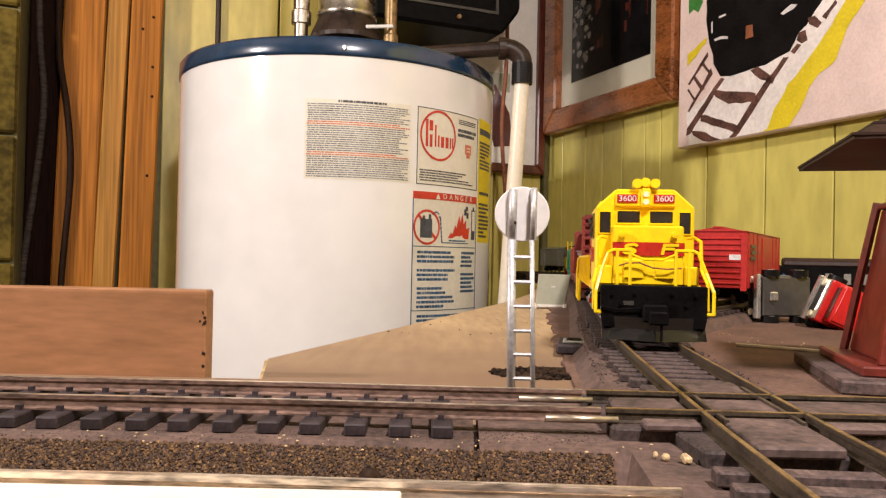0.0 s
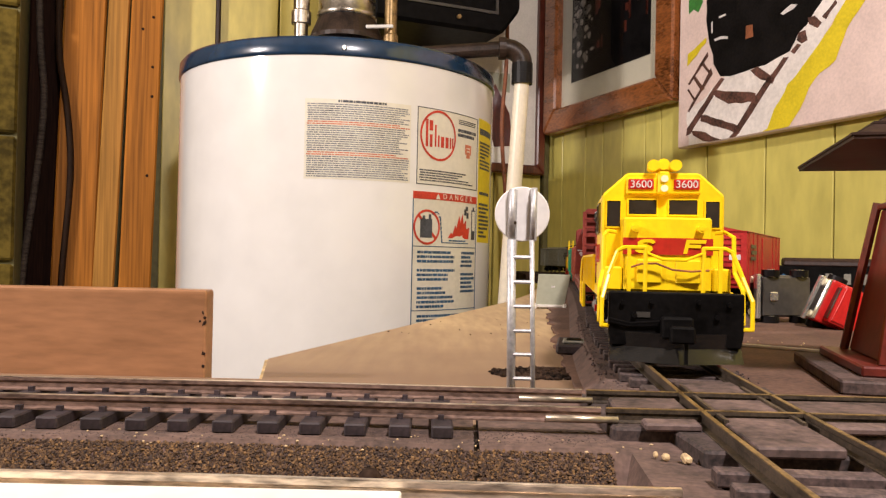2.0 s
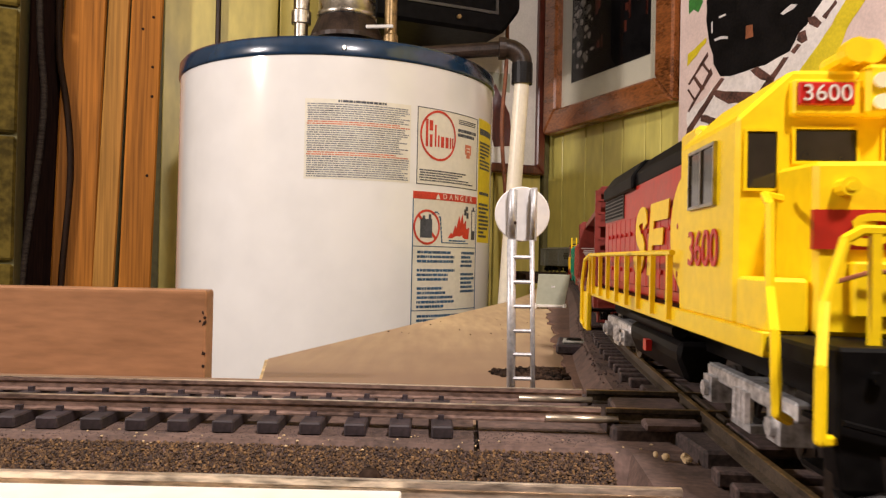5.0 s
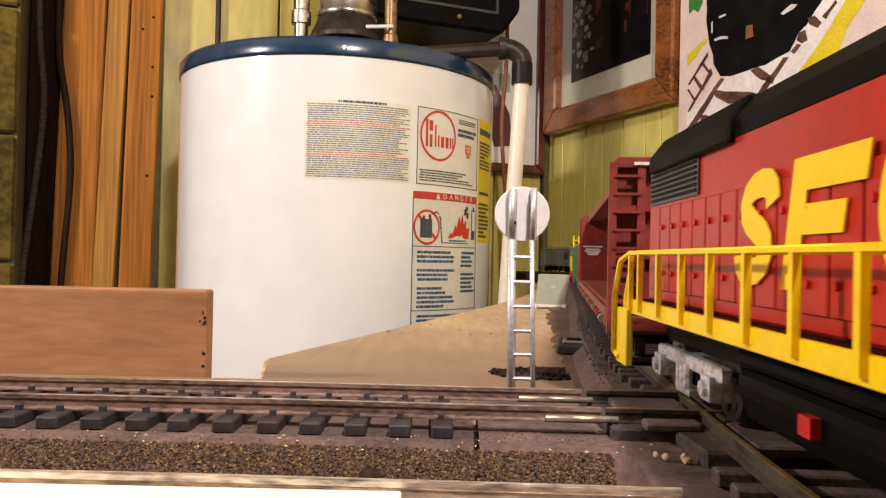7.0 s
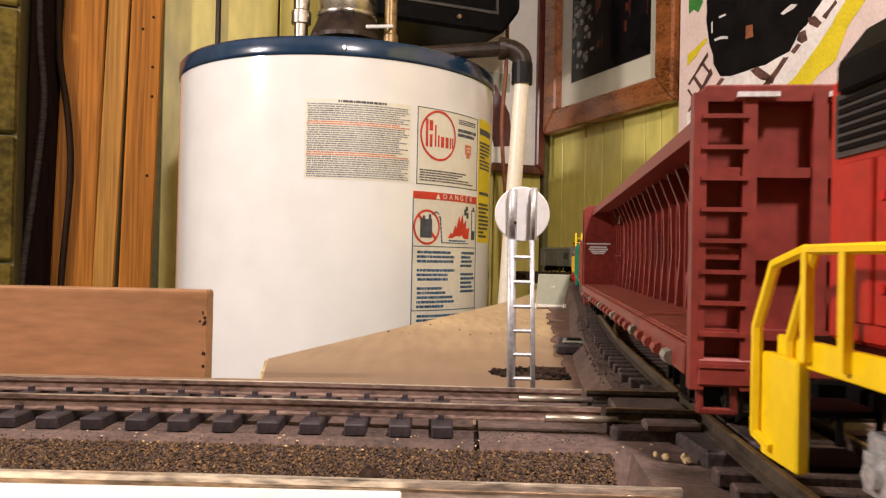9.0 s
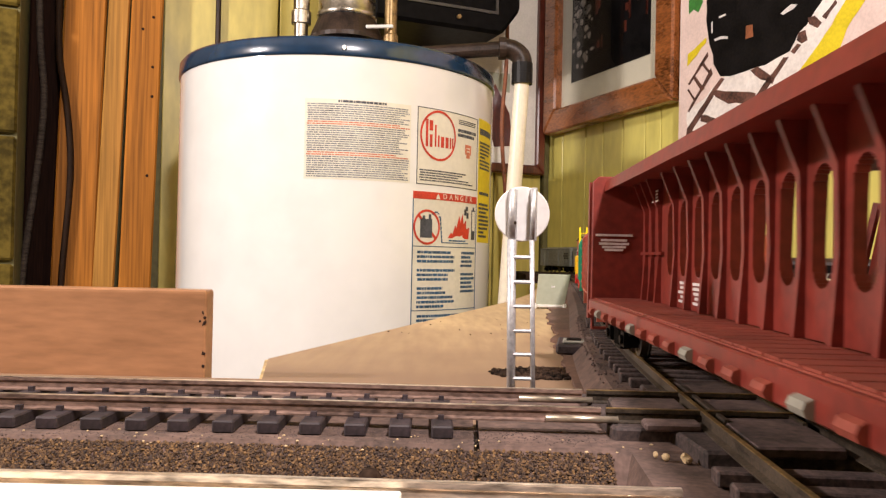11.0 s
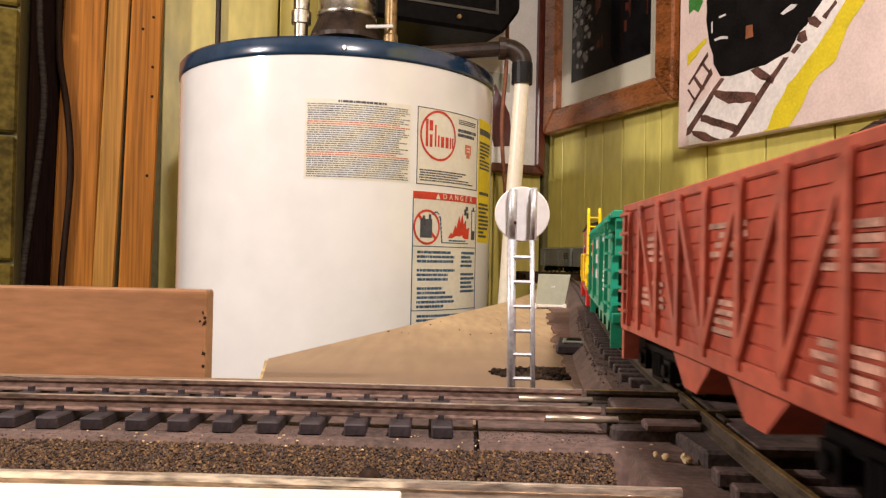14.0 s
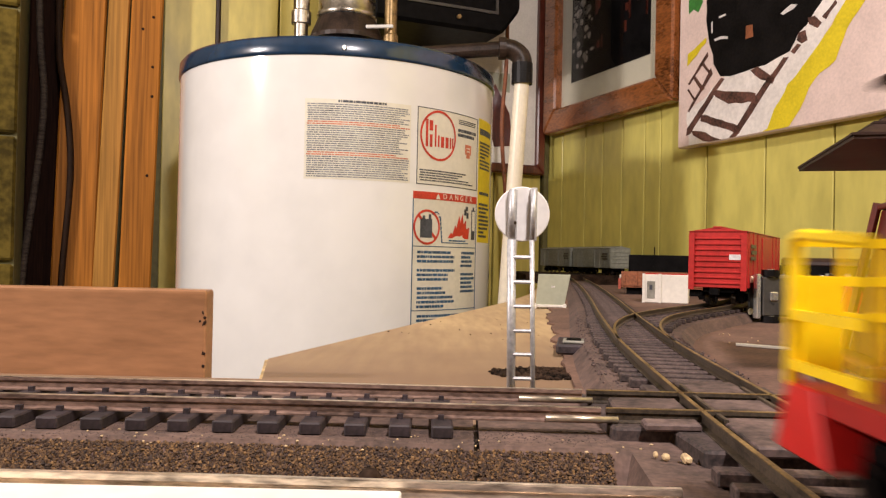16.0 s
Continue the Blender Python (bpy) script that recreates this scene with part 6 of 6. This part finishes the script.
def tower():
    tw = thing("gate_tower", "dark red plastic model tower with overhanging brown roof", "model building", pose(0.1185, 0.226, GROUND, 0, 0, -15))
    part("base", B((0, 0.085, 0, 0.075, 0, 0.0042), bevel=0.0006), "frame_dusty", tw, "grey plastic base slab")
    part("plinth", B((0.008, 0.080, 0.010, 0.070, 0.0042, 0.0075), bevel=0.0006), "tower_red", tw)
    def ring(x0, x1, y0, y1, z):
        return [(x0, y0, z), (x1, y0, z), (x1, y1, z), (x0, y1, z)]
    bm = bmesh.new()
    levels = [ring(0.0165, 0.070, 0.016, 0.062, 0.0075), ring(0.0215, 0.066, 0.021, 0.058, 0.036), ring(0.0250, 0.063, 0.024, 0.056, 0.0585)]
    vs = [[bm.verts.new(p) for p in lv] for lv in levels]
    for a, b in zip(vs, vs[1:]):
        for i in range(4):
            bm.faces.new((a[i], a[(i + 1) % 4], b[(i + 1) % 4], b[i]))
    bm.faces.new(vs[0][::-1])
    bm.faces.new(vs[-1])
    bmesh.ops.bevel(bm, geom=bm.edges[:], offset=0.0005, segments=1, affect="EDGES")
    part("body", bm, "tower_red", tw)
    for x, y, xt, yt in ((0.0150, 0.0150, 0.0240, 0.0230), (0.0150, 0.063, 0.0240, 0.057), (0.071, 0.015, 0.064, 0.023)):
        part("corner_leg", path_rod([(x, y, 0.0075), ((x + xt) / 2, (y + yt) / 2, 0.035), (xt, yt, 0.0610)], 0.0016, 6), "tower_red", tw)
    for z, k in ((0.020, 0.25), (0.044, 0.7)):
        part("cross_brace", B((0.0155 + 0.008 * k, 0.070 - 0.006 * k, 0.0145 + 0.007 * k, 0.0165 + 0.007 * k, z, z + 0.0016)), "tower_red", tw)
    part("bay", B((0.036, 0.062, 0.006, 0.022, 0.0400, 0.0590), bevel=0.0006), "tower_red", tw, "projecting red box")
    part("door", B((0.040, 0.052, 0.0150, 0.0172, 0.010, 0.034), bevel=0.0004), "roof_brown", tw, "dark door panel")
    part("sill_board", B((0.0235, 0.0645, 0.0225, 0.0575, 0.0585, 0.0605), bevel=0.0004), "tower_red", tw)
    for x, y in ((0.0275, 0.026), (0.0275, 0.054), (0.044, 0.026), (0.060, 0.026), (0.060, 0.054), (0.033, 0.026)):
        part("post", B((x - 0.0014, x + 0.0014, y - 0.0014, y + 0.0014, 0.0605, 0.0760), bevel=0.0002), "tower_red", tw)
    part("window_bar", B((0.0275, 0.060, 0.0255, 0.0265, 0.0680, 0.0690)), "tower_red", tw)
    bm = bmesh.new()
    lo = [bm.verts.new(p) for p in ((0.002, -0.002, 0.0755), (0.090, -0.002, 0.0755), (0.090, 0.082, 0.0755), (0.002, 0.082, 0.0755))]
    mid = [bm.verts.new(p) for p in ((0.002, -0.002, 0.0768), (0.090, -0.002, 0.0768), (0.090, 0.082, 0.0768), (0.002, 0.082, 0.0768))]
    top = [bm.verts.new(p) for p in ((0.044, 0.030, 0.1010), (0.050, 0.030, 0.1010), (0.050, 0.050, 0.1010), (0.044, 0.050, 0.1010))]
    for a, b in ((lo, mid), (mid, top)):
        for i in range(4):
            bm.faces.new((a[i], a[(i + 1) % 4], b[(i + 1) % 4], b[i]))
    bm.faces.new(lo[::-1])
    bm.faces.new(top)
    part("roof", bm, "roof_brown", tw, "dark brown hipped roof")
    for k in range(6):
        t = k / 6
        y = -0.002 + 0.032 * t
        part("shingle_course", B((0.002 + 0.042 * t - 0.0005, 0.090 - 0.040 * t + 0.0005, y - 0.0004, y + 0.003, 0.0766 + 0.0243 * t, 0.0774 + 0.0243 * t)), "roof_brown", tw)
        x = 0.002 + 0.042 * t
        part("shingle_course", B((x - 0.0004, x + 0.003, -0.002 + 0.032 * t - 0.0005, 0.082 - 0.032 * t + 0.0005, 0.0766 + 0.0243 * t, 0.0774 + 0.0243 * t)), "roof_brown", tw)
    bm = bmesh.new()
    rng = random.Random(3)
    for k in range(14):
        bmesh.ops.create_icosphere(bm, subdivisions=1, radius=rng.uniform(0.0012, 0.0028), matrix=Matrix.Translation((0.022 + 0.016 * rng.random(), 0.003 + 0.010 * rng.random(), 0.0052)))
    part("glue_crust", bm, "crumb", tw, "pale glue crust on the base")


tower()


def box_car(name, label, m, L, hw, top, material, ribs, group=""):
    c = thing(name, label, "freight car", m, group)
    f, r = -L / 2, L / 2
    part("body", B((-hw, hw, f, r, 0.0115, top - 0.002), bevel=0.0004), material, c)
    part("roof", slab([(-hw - 0.0008, top - 0.0025), (hw + 0.0008, top - 0.0025), (0.003, top), (-0.003, top)], "y", f - 0.0008, r + 0.0008), material, c)
    part("running_board", B((-0.0028, 0.0028, f - 0.0015, r + 0.0015, top, top + 0.0008)), material, c)
    for s, y in ((-1, f), (1, r)):
        for k in range(ribs):
            z = 0.0140 + (top - 0.018) * k / ribs
            part("end_rib", B((-hw + 0.0015, hw - 0.0015, min(y, y + s * 0.0009), max(y, y + s * 0.0009), z, z + 0.0014), bevel=0.0003), material, c)
        coupler(c, y, s)
        for x in (-hw + 0.002, hw - 0.002):
            part("end_ladder", B((x - 0.0018, x + 0.0018, min(y, y + s * 0.0014), max(y, y + s * 0.0014), 0.0100, top - 0.004)), material, c) if ribs > 8 else None
    for s in (-1, 1):
        x = s * hw
        part("side_door", B((x - 0.0008, x + 0.0008, -0.016, 0.016, 0.0125, top - 0.005), bevel=0.0003), material, c, "sliding side door")
        for k in range(9):
            y = f + 0.004 + (L - 0.008) * k / 8
            if abs(y) > 0.017:
                part("side_rib", B((x - 0.0005, x + 0.0005, y - 0.0004, y + 0.0004, 0.0120, top - 0.003)), material, c)
        bars(c, x + s * 0.0006, f + 0.008, f + 0.034, top - 0.010, top - 0.022, 3, 61, "charcoal", face=s)
    part("underframe", B((-0.010, 0.010, f + 0.004, r - 0.004, 0.0085, 0.0118)), "loco_black", c)
    for y in (f + 0.024, r - 0.024):
        truck(c, y, 2, 0.0048, "loco_black", 0.020, "black two-axle freight truck")
    return c


parked = box_car("red_boxcar", "red ribbed model boxcar parked on the branch track", Matrix.Translation((0.2175, 0.5615, 0)) @ pose(0, 0, 0, 0, 0, -31.5), 0.142, 0.0185, 0.0510, "boxcar_red", 9)
part("end_card", B((0.0075, 0.0150, -0.0722, -0.0712, 0.0300, 0.0335)), "decal", parked, "small white card on the end")
for k in range(2):
    a, b = Vector((0.283, 1.205, 0)), Vector((0.215, 1.46, 0))
    d = (b - a).normalized()
    p = a + d * (0.075 + 0.150 * k)
    box_car("grey_reefer", "faded grey model refrigerator car near the wall", Matrix.Translation((p.x, p.y, 0.004)) @ pose(0, 0, 0, 0, 0, -math.degrees(math.atan2(d.x, d.y))), 0.140, 0.0175, 0.0460, "grey_blue", 5, "parked grey cars")
far = part("far_track", B((0.13, 0.34, 1.19, 1.46, GROUND, 0.0040)), "dirt")
tagged(far, "dark roadbed strip under the far parked cars", "track bed", kind="structure")

# white shed, flatcar and dark cars in the yard
shed = thing("white_shed", "small white plastic box car body on the table", "model building", pose(0.2088, 0.714, GROUND, 0, 0, -20))
part("body", B((-0.019, 0.021, -0.012, 0.016, 0, 0.0262), bevel=0.0006), "white_plastic", shed)
part("corner_rib", B((-0.0055, -0.0030, -0.0128, -0.0118, 0, 0.0268)), "white_plastic", shed)
part("corner_rib", B((-0.0198, -0.0172, -0.0128, -0.0118, 0, 0.0268)), "white_plastic", shed)
part("door", B((-0.0155, -0.0085, -0.0127, -0.0119, 0.004, 0.0200), bevel=0.0003), "grey", shed, "grey door panel")
part("door_mark", B((-0.0133, -0.0107, -0.0131, -0.0126, 0.012, 0.0165)), "ink", shed)
part("red_edge", B((-0.018, 0.020, -0.0105, 0.014, 0.0262, 0.0272)), "boxcar_red", shed, "red roof edge")

flat = thing("rust_gondola", "rust brown model gondola standing on a yard track", "freight car", pose(0.262, 0.87, GROUND, 0, 0, -20))
part("side", B((-0.055, 0.060, -0.016, -0.0145, 0.010, 0.0260), (-0.055, 0.060, 0.0145, 0.016, 0.010, 0.0260)), "rust", flat)
part("end", B((-0.055, -0.0535, -0.0145, 0.0145, 0.010, 0.0260), (0.0585, 0.060, -0.0145, 0.0145, 0.010, 0.0260)), "rust", flat)
part("floor", B((-0.055, 0.060, -0.0145, 0.0145, 0.0080, 0.0100)), "rust", flat)
for k in range(9):
    part("side_rib", B((-0.052 + 0.0135 * k, -0.0505 + 0.0135 * k, -0.0170, -0.0160, 0.0100, 0.0260)), "rust", flat)
part("underframe", B((-0.050, 0.055, -0.008, 0.008, 0, 0.0080)), "loco_black", flat)
part("end_figures", B((-0.0585, -0.0555, -0.014, -0.006, 0.006, 0.018)), "hopper_red", flat, "small red end ladder")
part("end_plate", B((-0.0590, -0.0552, 0.000, 0.010, 0.012, 0.022)), "white_plastic", flat, "pale end plate")

dark = thing("black_gondola", "long black model gondola along the panelled wall", "freight car", pose(0.310, 1.01, GROUND, 0, 0, -14))
part("side", B((-0.062, 0.09, -0.015, -0.0135, 0.010, 0.0465), bevel=0.0004), "loco_black", dark)
part("rear_side", B((-0.062, 0.09, 0.0135, 0.015, 0.010, 0.0465), bevel=0.0004), "loco_black", dark)
part("bed", B((-0.062, 0.09, -0.0135, 0.0135, 0.0, 0.0110)), "loco_black", dark)
part("stake", B((-0.030, -0.0285, -0.016, -0.0150, 0.010, 0.0570)), "loco_black", dark)

coach = thing("dark_coach", "dark model passenger car with brown roof by the wall", "passenger car", pose(0.420, 0.735, GROUND, 0, 0, -20))
part("body", B((-0.115, 0.115, -0.017, 0.017, 0.006, 0.0370), bevel=0.001), "loco_black", coach)
part("roof", slab([(-0.0175, 0.0370), (0.0175, 0.0370), (0.0160, 0.0420), (0.008, 0.0448), (-0.008, 0.0448), (-0.0160, 0.0420)], "x", -0.085, 0.118, bevel=0.001), "roof_brown", coach, "brown rounded roof")
part("blue_mark", slab([(-0.089, 0.018), (-0.085, 0.0155), (-0.081, 0.018), (-0.080, 0.026), (-0.085, 0.029), (-0.090, 0.026)], "y", -0.0174, -0.0168), "ink_blue", coach, "blue shield mark")
part("mark_core", slab([(-0.0865, 0.0205), (-0.0835, 0.0205), (-0.0835, 0.0245), (-0.0865, 0.0245)], "y", -0.0177, -0.0172), "decal", coach)
for k in range(9):
    part("window", B((-0.048 + 0.016 * k, -0.042 + 0.016 * k, -0.0174, -0.0168, 0.020, 0.030)), "grey", coach, "pale coach window")
part("running_gear", B((-0.100, -0.060, -0.011, 0.011, 0, 0.006), (0.060, 0.100, -0.011, 0.011, 0, 0.006)), "loco_black", coach)


def toy_truck(name, label, m, paint):
    """A small toy truck lying on its side: chrome face, cab body, wheels."""
    t = thing(name, label, "toy truck", m)
    part("body", B((-0.0135, 0.0135, 0.006, 0.040, 0.0, 0.0130), bevel=0.0014, segments=2), paint, t)
    part("cab", B((-0.0120, 0.0120, 0.010, 0.026, 0.0130, 0.0215), bevel=0.0018, segments=2), paint, t)
    part("windscreen", B((-0.0100, 0.0100, 0.0092, 0.0104, 0.0142, 0.0198), bevel=0.0005), "dark_glass", t)
    part("bumper", B((-0.0145, 0.0145, 0.0020, 0.0052, -0.0010, 0.0032), bevel=0.0009, segments=2), "chrome", t, "chrome bumper")
    part("grille", B((-0.0130, 0.0130, 0.0040, 0.0066, 0.0032, 0.0125), bevel=0.0008), "chrome", t, "chrome grille")
    part("grille_slots", B(*[(-0.0080, 0.0080, 0.0034, 0.0041, 0.0046 + 0.0018 * k, 0.0054 + 0.0018 * k) for k in range(4)]), "charcoal", t)
    for s in (-1, 1):
        part("headlight", rods([((s * 0.0105, 0.0030, 0.0080), (s * 0.0105, 0.0045, 0.0080))], 0.0022, 14), "lens", t)
        for y in (0.0125, 0.0335):
            w = part("wheel", rods([((s * 0.0150 - 0.0022, y, 0.0005), (s * 0.0150 + 0.0022, y, 0.0005))], 0.0056, 20), "black", t, "black tyre")
            part("rim", rods([((s * 0.0150 - 0.0025, y, 0.0005), (s * 0.0150 + 0.0025, y, 0.0005))], 0.0028, 14), "chrome", w, "chrome wheel rim")
    part("chassis", B((-0.0125, 0.0125, 0.006, 0.040, -0.0022, 0.0), bevel=0.0005), "gunmetal", t, "grey metal underside")
    part("axle_housing", B((-0.003, 0.003, 0.010, 0.016, -0.0038, -0.0022), bevel=0.0008), "chrome", t)
    part("tail", B((-0.0130, 0.0130, 0.0395, 0.0415, 0.002, 0.012), bevel=0.0005), "chrome", t)
    part("roof_plate", B((-0.0105, 0.0105, 0.0115, 0.0245, 0.0214, 0.0221), bevel=0.0003), paint, t)
    return t


toy_truck("toy_truck", "charcoal toy truck with chrome front lying on its side", Matrix.Translation((0.2010, 0.4930, GROUND + 0.0172)) @ Matrix(((0.0, 0.98, -0.199, 0), (0.0, 0.199, 0.98, 0), (1.0, 0.0, 0.0, 0), (0, 0, 0, 1))).to_quaternion().to_matrix().to_4x4(), "gunmetal")
toy_truck("toy_truck", "bright red toy truck tipped on its side", Matrix.Translation((0.2245, 0.4700, GROUND + 0.0200)) @ pose(0, 0, 0, 0, 24, -6) @ Matrix(((0, 1, 0, 0), (0, 0, -1, 0), (-1, 0, 0, 0), (0, 0, 0, 1))), "bright_red")

# frosted plastic tray, leaning
tray = thing("plastic_tray", "frosted green plastic cover leaning on two feet", "cover", pose(0.0868, 0.603, TABLE, 0, 0, 0))
part("sheet", slab([(-0.0125, 0.003), (0.0105, 0.003), (0.0150, 0.0275), (-0.0105, 0.0275)], "y", 0.002, 0.0032, bevel=0.0004), "tray", tray)
part("lower_edge", B((-0.0145, 0.0120, 0.0012, 0.0040, 0.0012, 0.0034), bevel=0.0004), "white_plastic", tray, "white lower edge")
for x in (-0.0130, 0.0105):
    part("foot", B((x - 0.0012, x + 0.0012, 0.0, 0.005, 0, 0.0042), bevel=0.0004), "white_plastic", tray)
part("mark", B((-0.0005, 0.0025, 0.0016, 0.0021, 0.0170, 0.0180)), "decal", tray)
part("prop", B((-0.008, 0.008, 0.0032, 0.016, 0, 0.003)), "tray", tray)

# scraps: white stick, crumbs, dirt in place of a dark hole, switch machine
stick = part("white_stick", path_rod([(0.136, 0.352, GROUND + 0.0008), (0.165, 0.331, GROUND + 0.0008), (0.215, 0.30, GROUND + 0.0008)], 0.0008, 6), "white_plastic")
tagged(stick, "thin white stick lying on the table sheet", "stick")


def heap(name, label, cx, cy, rx, ry, n, r0, r1, material, seed, z):
    rng = random.Random(seed)
    bm = bmesh.new()
    for k in range(n):
        a, q = rng.random() * 6.28, math.sqrt(rng.random())
        r = rng.uniform(r0, r1)
        m = Matrix.Translation((cx + rx * q * math.cos(a), cy + ry * q * math.sin(a), z + r * 0.45)) @ Matrix.Diagonal((rng.uniform(0.7, 1.4), rng.uniform(0.7, 1.4), rng.uniform(0.5, 0.9), 1)) @ pose(0, 0, 0, rng.random() * 90, rng.random() * 90, rng.random() * 90)
        bmesh.ops.create_icosphere(bm, subdivisions=1, radius=r, matrix=m)
    ob = part(name, bm, material)
    return tagged(ob, label, "debris", kind="stuff")


# grains coloured near black to give the darkness of the hole here
heap("dirt_heap", "dark crumbled dirt standing in for a dark hole beside the track", 0.0355, 0.262, 0.0185, 0.013, 700, 0.0003, 0.0011, "dirt", 5, TABLE)
heap("pale_specks", "tiny pale specks scattered on roadbed and ties", -0.02, 0.135, 0.10, 0.006, 60, 0.00012, 0.00032, "crumb", 8, -0.0050)
heap("pale_specks", "tiny pale specks scattered on the sheet", 0.13, 0.33, 0.05, 0.10, 40, 0.0002, 0.0006, "crumb", 18, GROUND)
heap("grey_specks", "dark crumbs scattered on the plywood", 0.02, 0.40, 0.05, 0.10, 16, 0.0002, 0.0005, "dirt", 28, TABLE)
for k, (x, y, r) in enumerate(((0.0408, 0.1262, 0.0009), (0.0382, 0.1278, 0.0007), (0.0365, 0.1290, 0.0005))):
    bm = bmesh.new()
    bmesh.ops.create_icosphere(bm, subdivisions=2, radius=r)
    for v in bm.verts:
        v.co *= 1 + 0.7 * noise.noise(v.co * 900 + Vector((k, 0, 0)))
    ob = part("crumb", bm, "crumb")
    ob.location = (x, y, -0.0050 + r * 0.7)
    tagged(ob, "pale crumb lying on the roadbed", "crumb", "crumbs")
plug = part("rubber_plug", lathe([(0.0010, -0.0012), (0.0017, -0.0008), (0.0019, 0.0003), (0.0012, 0.0012), (0.0004, 0.0013)], 14, (-0.0113, 0.1262, -0.0085)), "dirt", smooth=True)
tagged(plug, "dark rubber lump lying against the cork side", "debris")
bm = bmesh.new()
bmesh.ops.create_icosphere(bm, subdivisions=1, radius=0.0006)
ob = part("crumb", bm, "disc")
ob.location = (0.0252, 0.0985, -0.0042)
tagged(ob, "bright white crumb beside the rail", "crumb", "crumbs")
sw = thing("switch_machine", "dusty dark switch machine beside the turnout", "switch machine", pose(0.0560, 0.322, GROUND, 0, 0, -10))
part("case", B((-0.007, 0.007, -0.016, 0.016, 0, 0.0040), bevel=0.0008), "tie", sw)
part("top_plate", B((-0.0045, 0.0045, -0.012, 0.000, 0.0040, 0.0052), bevel=0.0004), "grey", sw, "grey top plate")
part("slot", B((-0.0030, 0.0030, -0.0095, -0.0030, 0.0052, 0.0056)), "loco_black", sw)
part("throw_bar", B((0.006, 0.030, 0.004, 0.0065, 0.0035, 0.0048)), "tie", sw)

# ---- motion ----
RUN = [(-1.2, 0.029), (-0.3, 0.0535), (0.0, 0.0596), (0.06, 0.0604), (0.10, 0.0609), (0.15, 0.0619), (0.187, 0.0638), (0.21, 0.0656), (0.25, 0.0705), (0.31, 0.0803), (0.43, 0.0978), (0.546, 0.1172), (0.765, 0.1507), (1.1, 0.1982), (1.6, 0.262)]
TRAVEL = [(-1, 0.2770), (0, 0.2574), (0.5, 0.2460), (1, 0.2340), (1.5, 0.2190), (2, 0.2010), (2.5, 0.1830), (3, 0.1610), (3.5, 0.1377), (4, 0.1135), (6.3, 0.0140), (7, -0.0150), (7.5, -0.0360), (8, -0.0575), (9, -0.1015), (9.2, -0.1110), (11.3, -0.2660), (12, -0.3160), (12.5, -0.3510), (13.5, -0.4330), (14, -0.4840), (14.5, -0.5420), (15, -0.6470), (15.3, -0.7220), (15.5, -0.7670), (15.7, -0.8190), (15.9, -0.8710), (16, -0.8970), (16.5, -1.0260)]


def motions():
    """The whole train follows the main line; every wheelset turns with the distance run."""
    def on_line(y):
        return Vector((smooth_at(RUN, y), y, 0))
    steps = [k * 0.25 for k in range(65)]
    for car, middle, half in CARS:
        car.scale = (1.05, 1.05, 1.0)
        rows = []
        for t in steps:
            y = smooth_at(TRAVEL, t) + middle
            a, b = on_line(y - half), on_line(y + half)
            d = b - a
            rows.append((t, Matrix.Translation((a + b) / 2) @ pose(0, 0, 0, 0, 0, -math.degrees(math.atan2(d.x, d.y)))))
        walk(car, rows)
    for w, y, radius, car in WHEELS[:TRAIN_WHEELS]:
        rows = []
        turn, last = 0.0, smooth_at(TRAVEL, 0)
        for k in range(241):
            t = k / 15
            here = smooth_at(TRAVEL, t)
            turn += max(-80, min(80, math.degrees((last - here) / radius)))
            last = here
            rows.append((t, pose(0, y, radius, turn)))
        walk(w, rows)


motions()
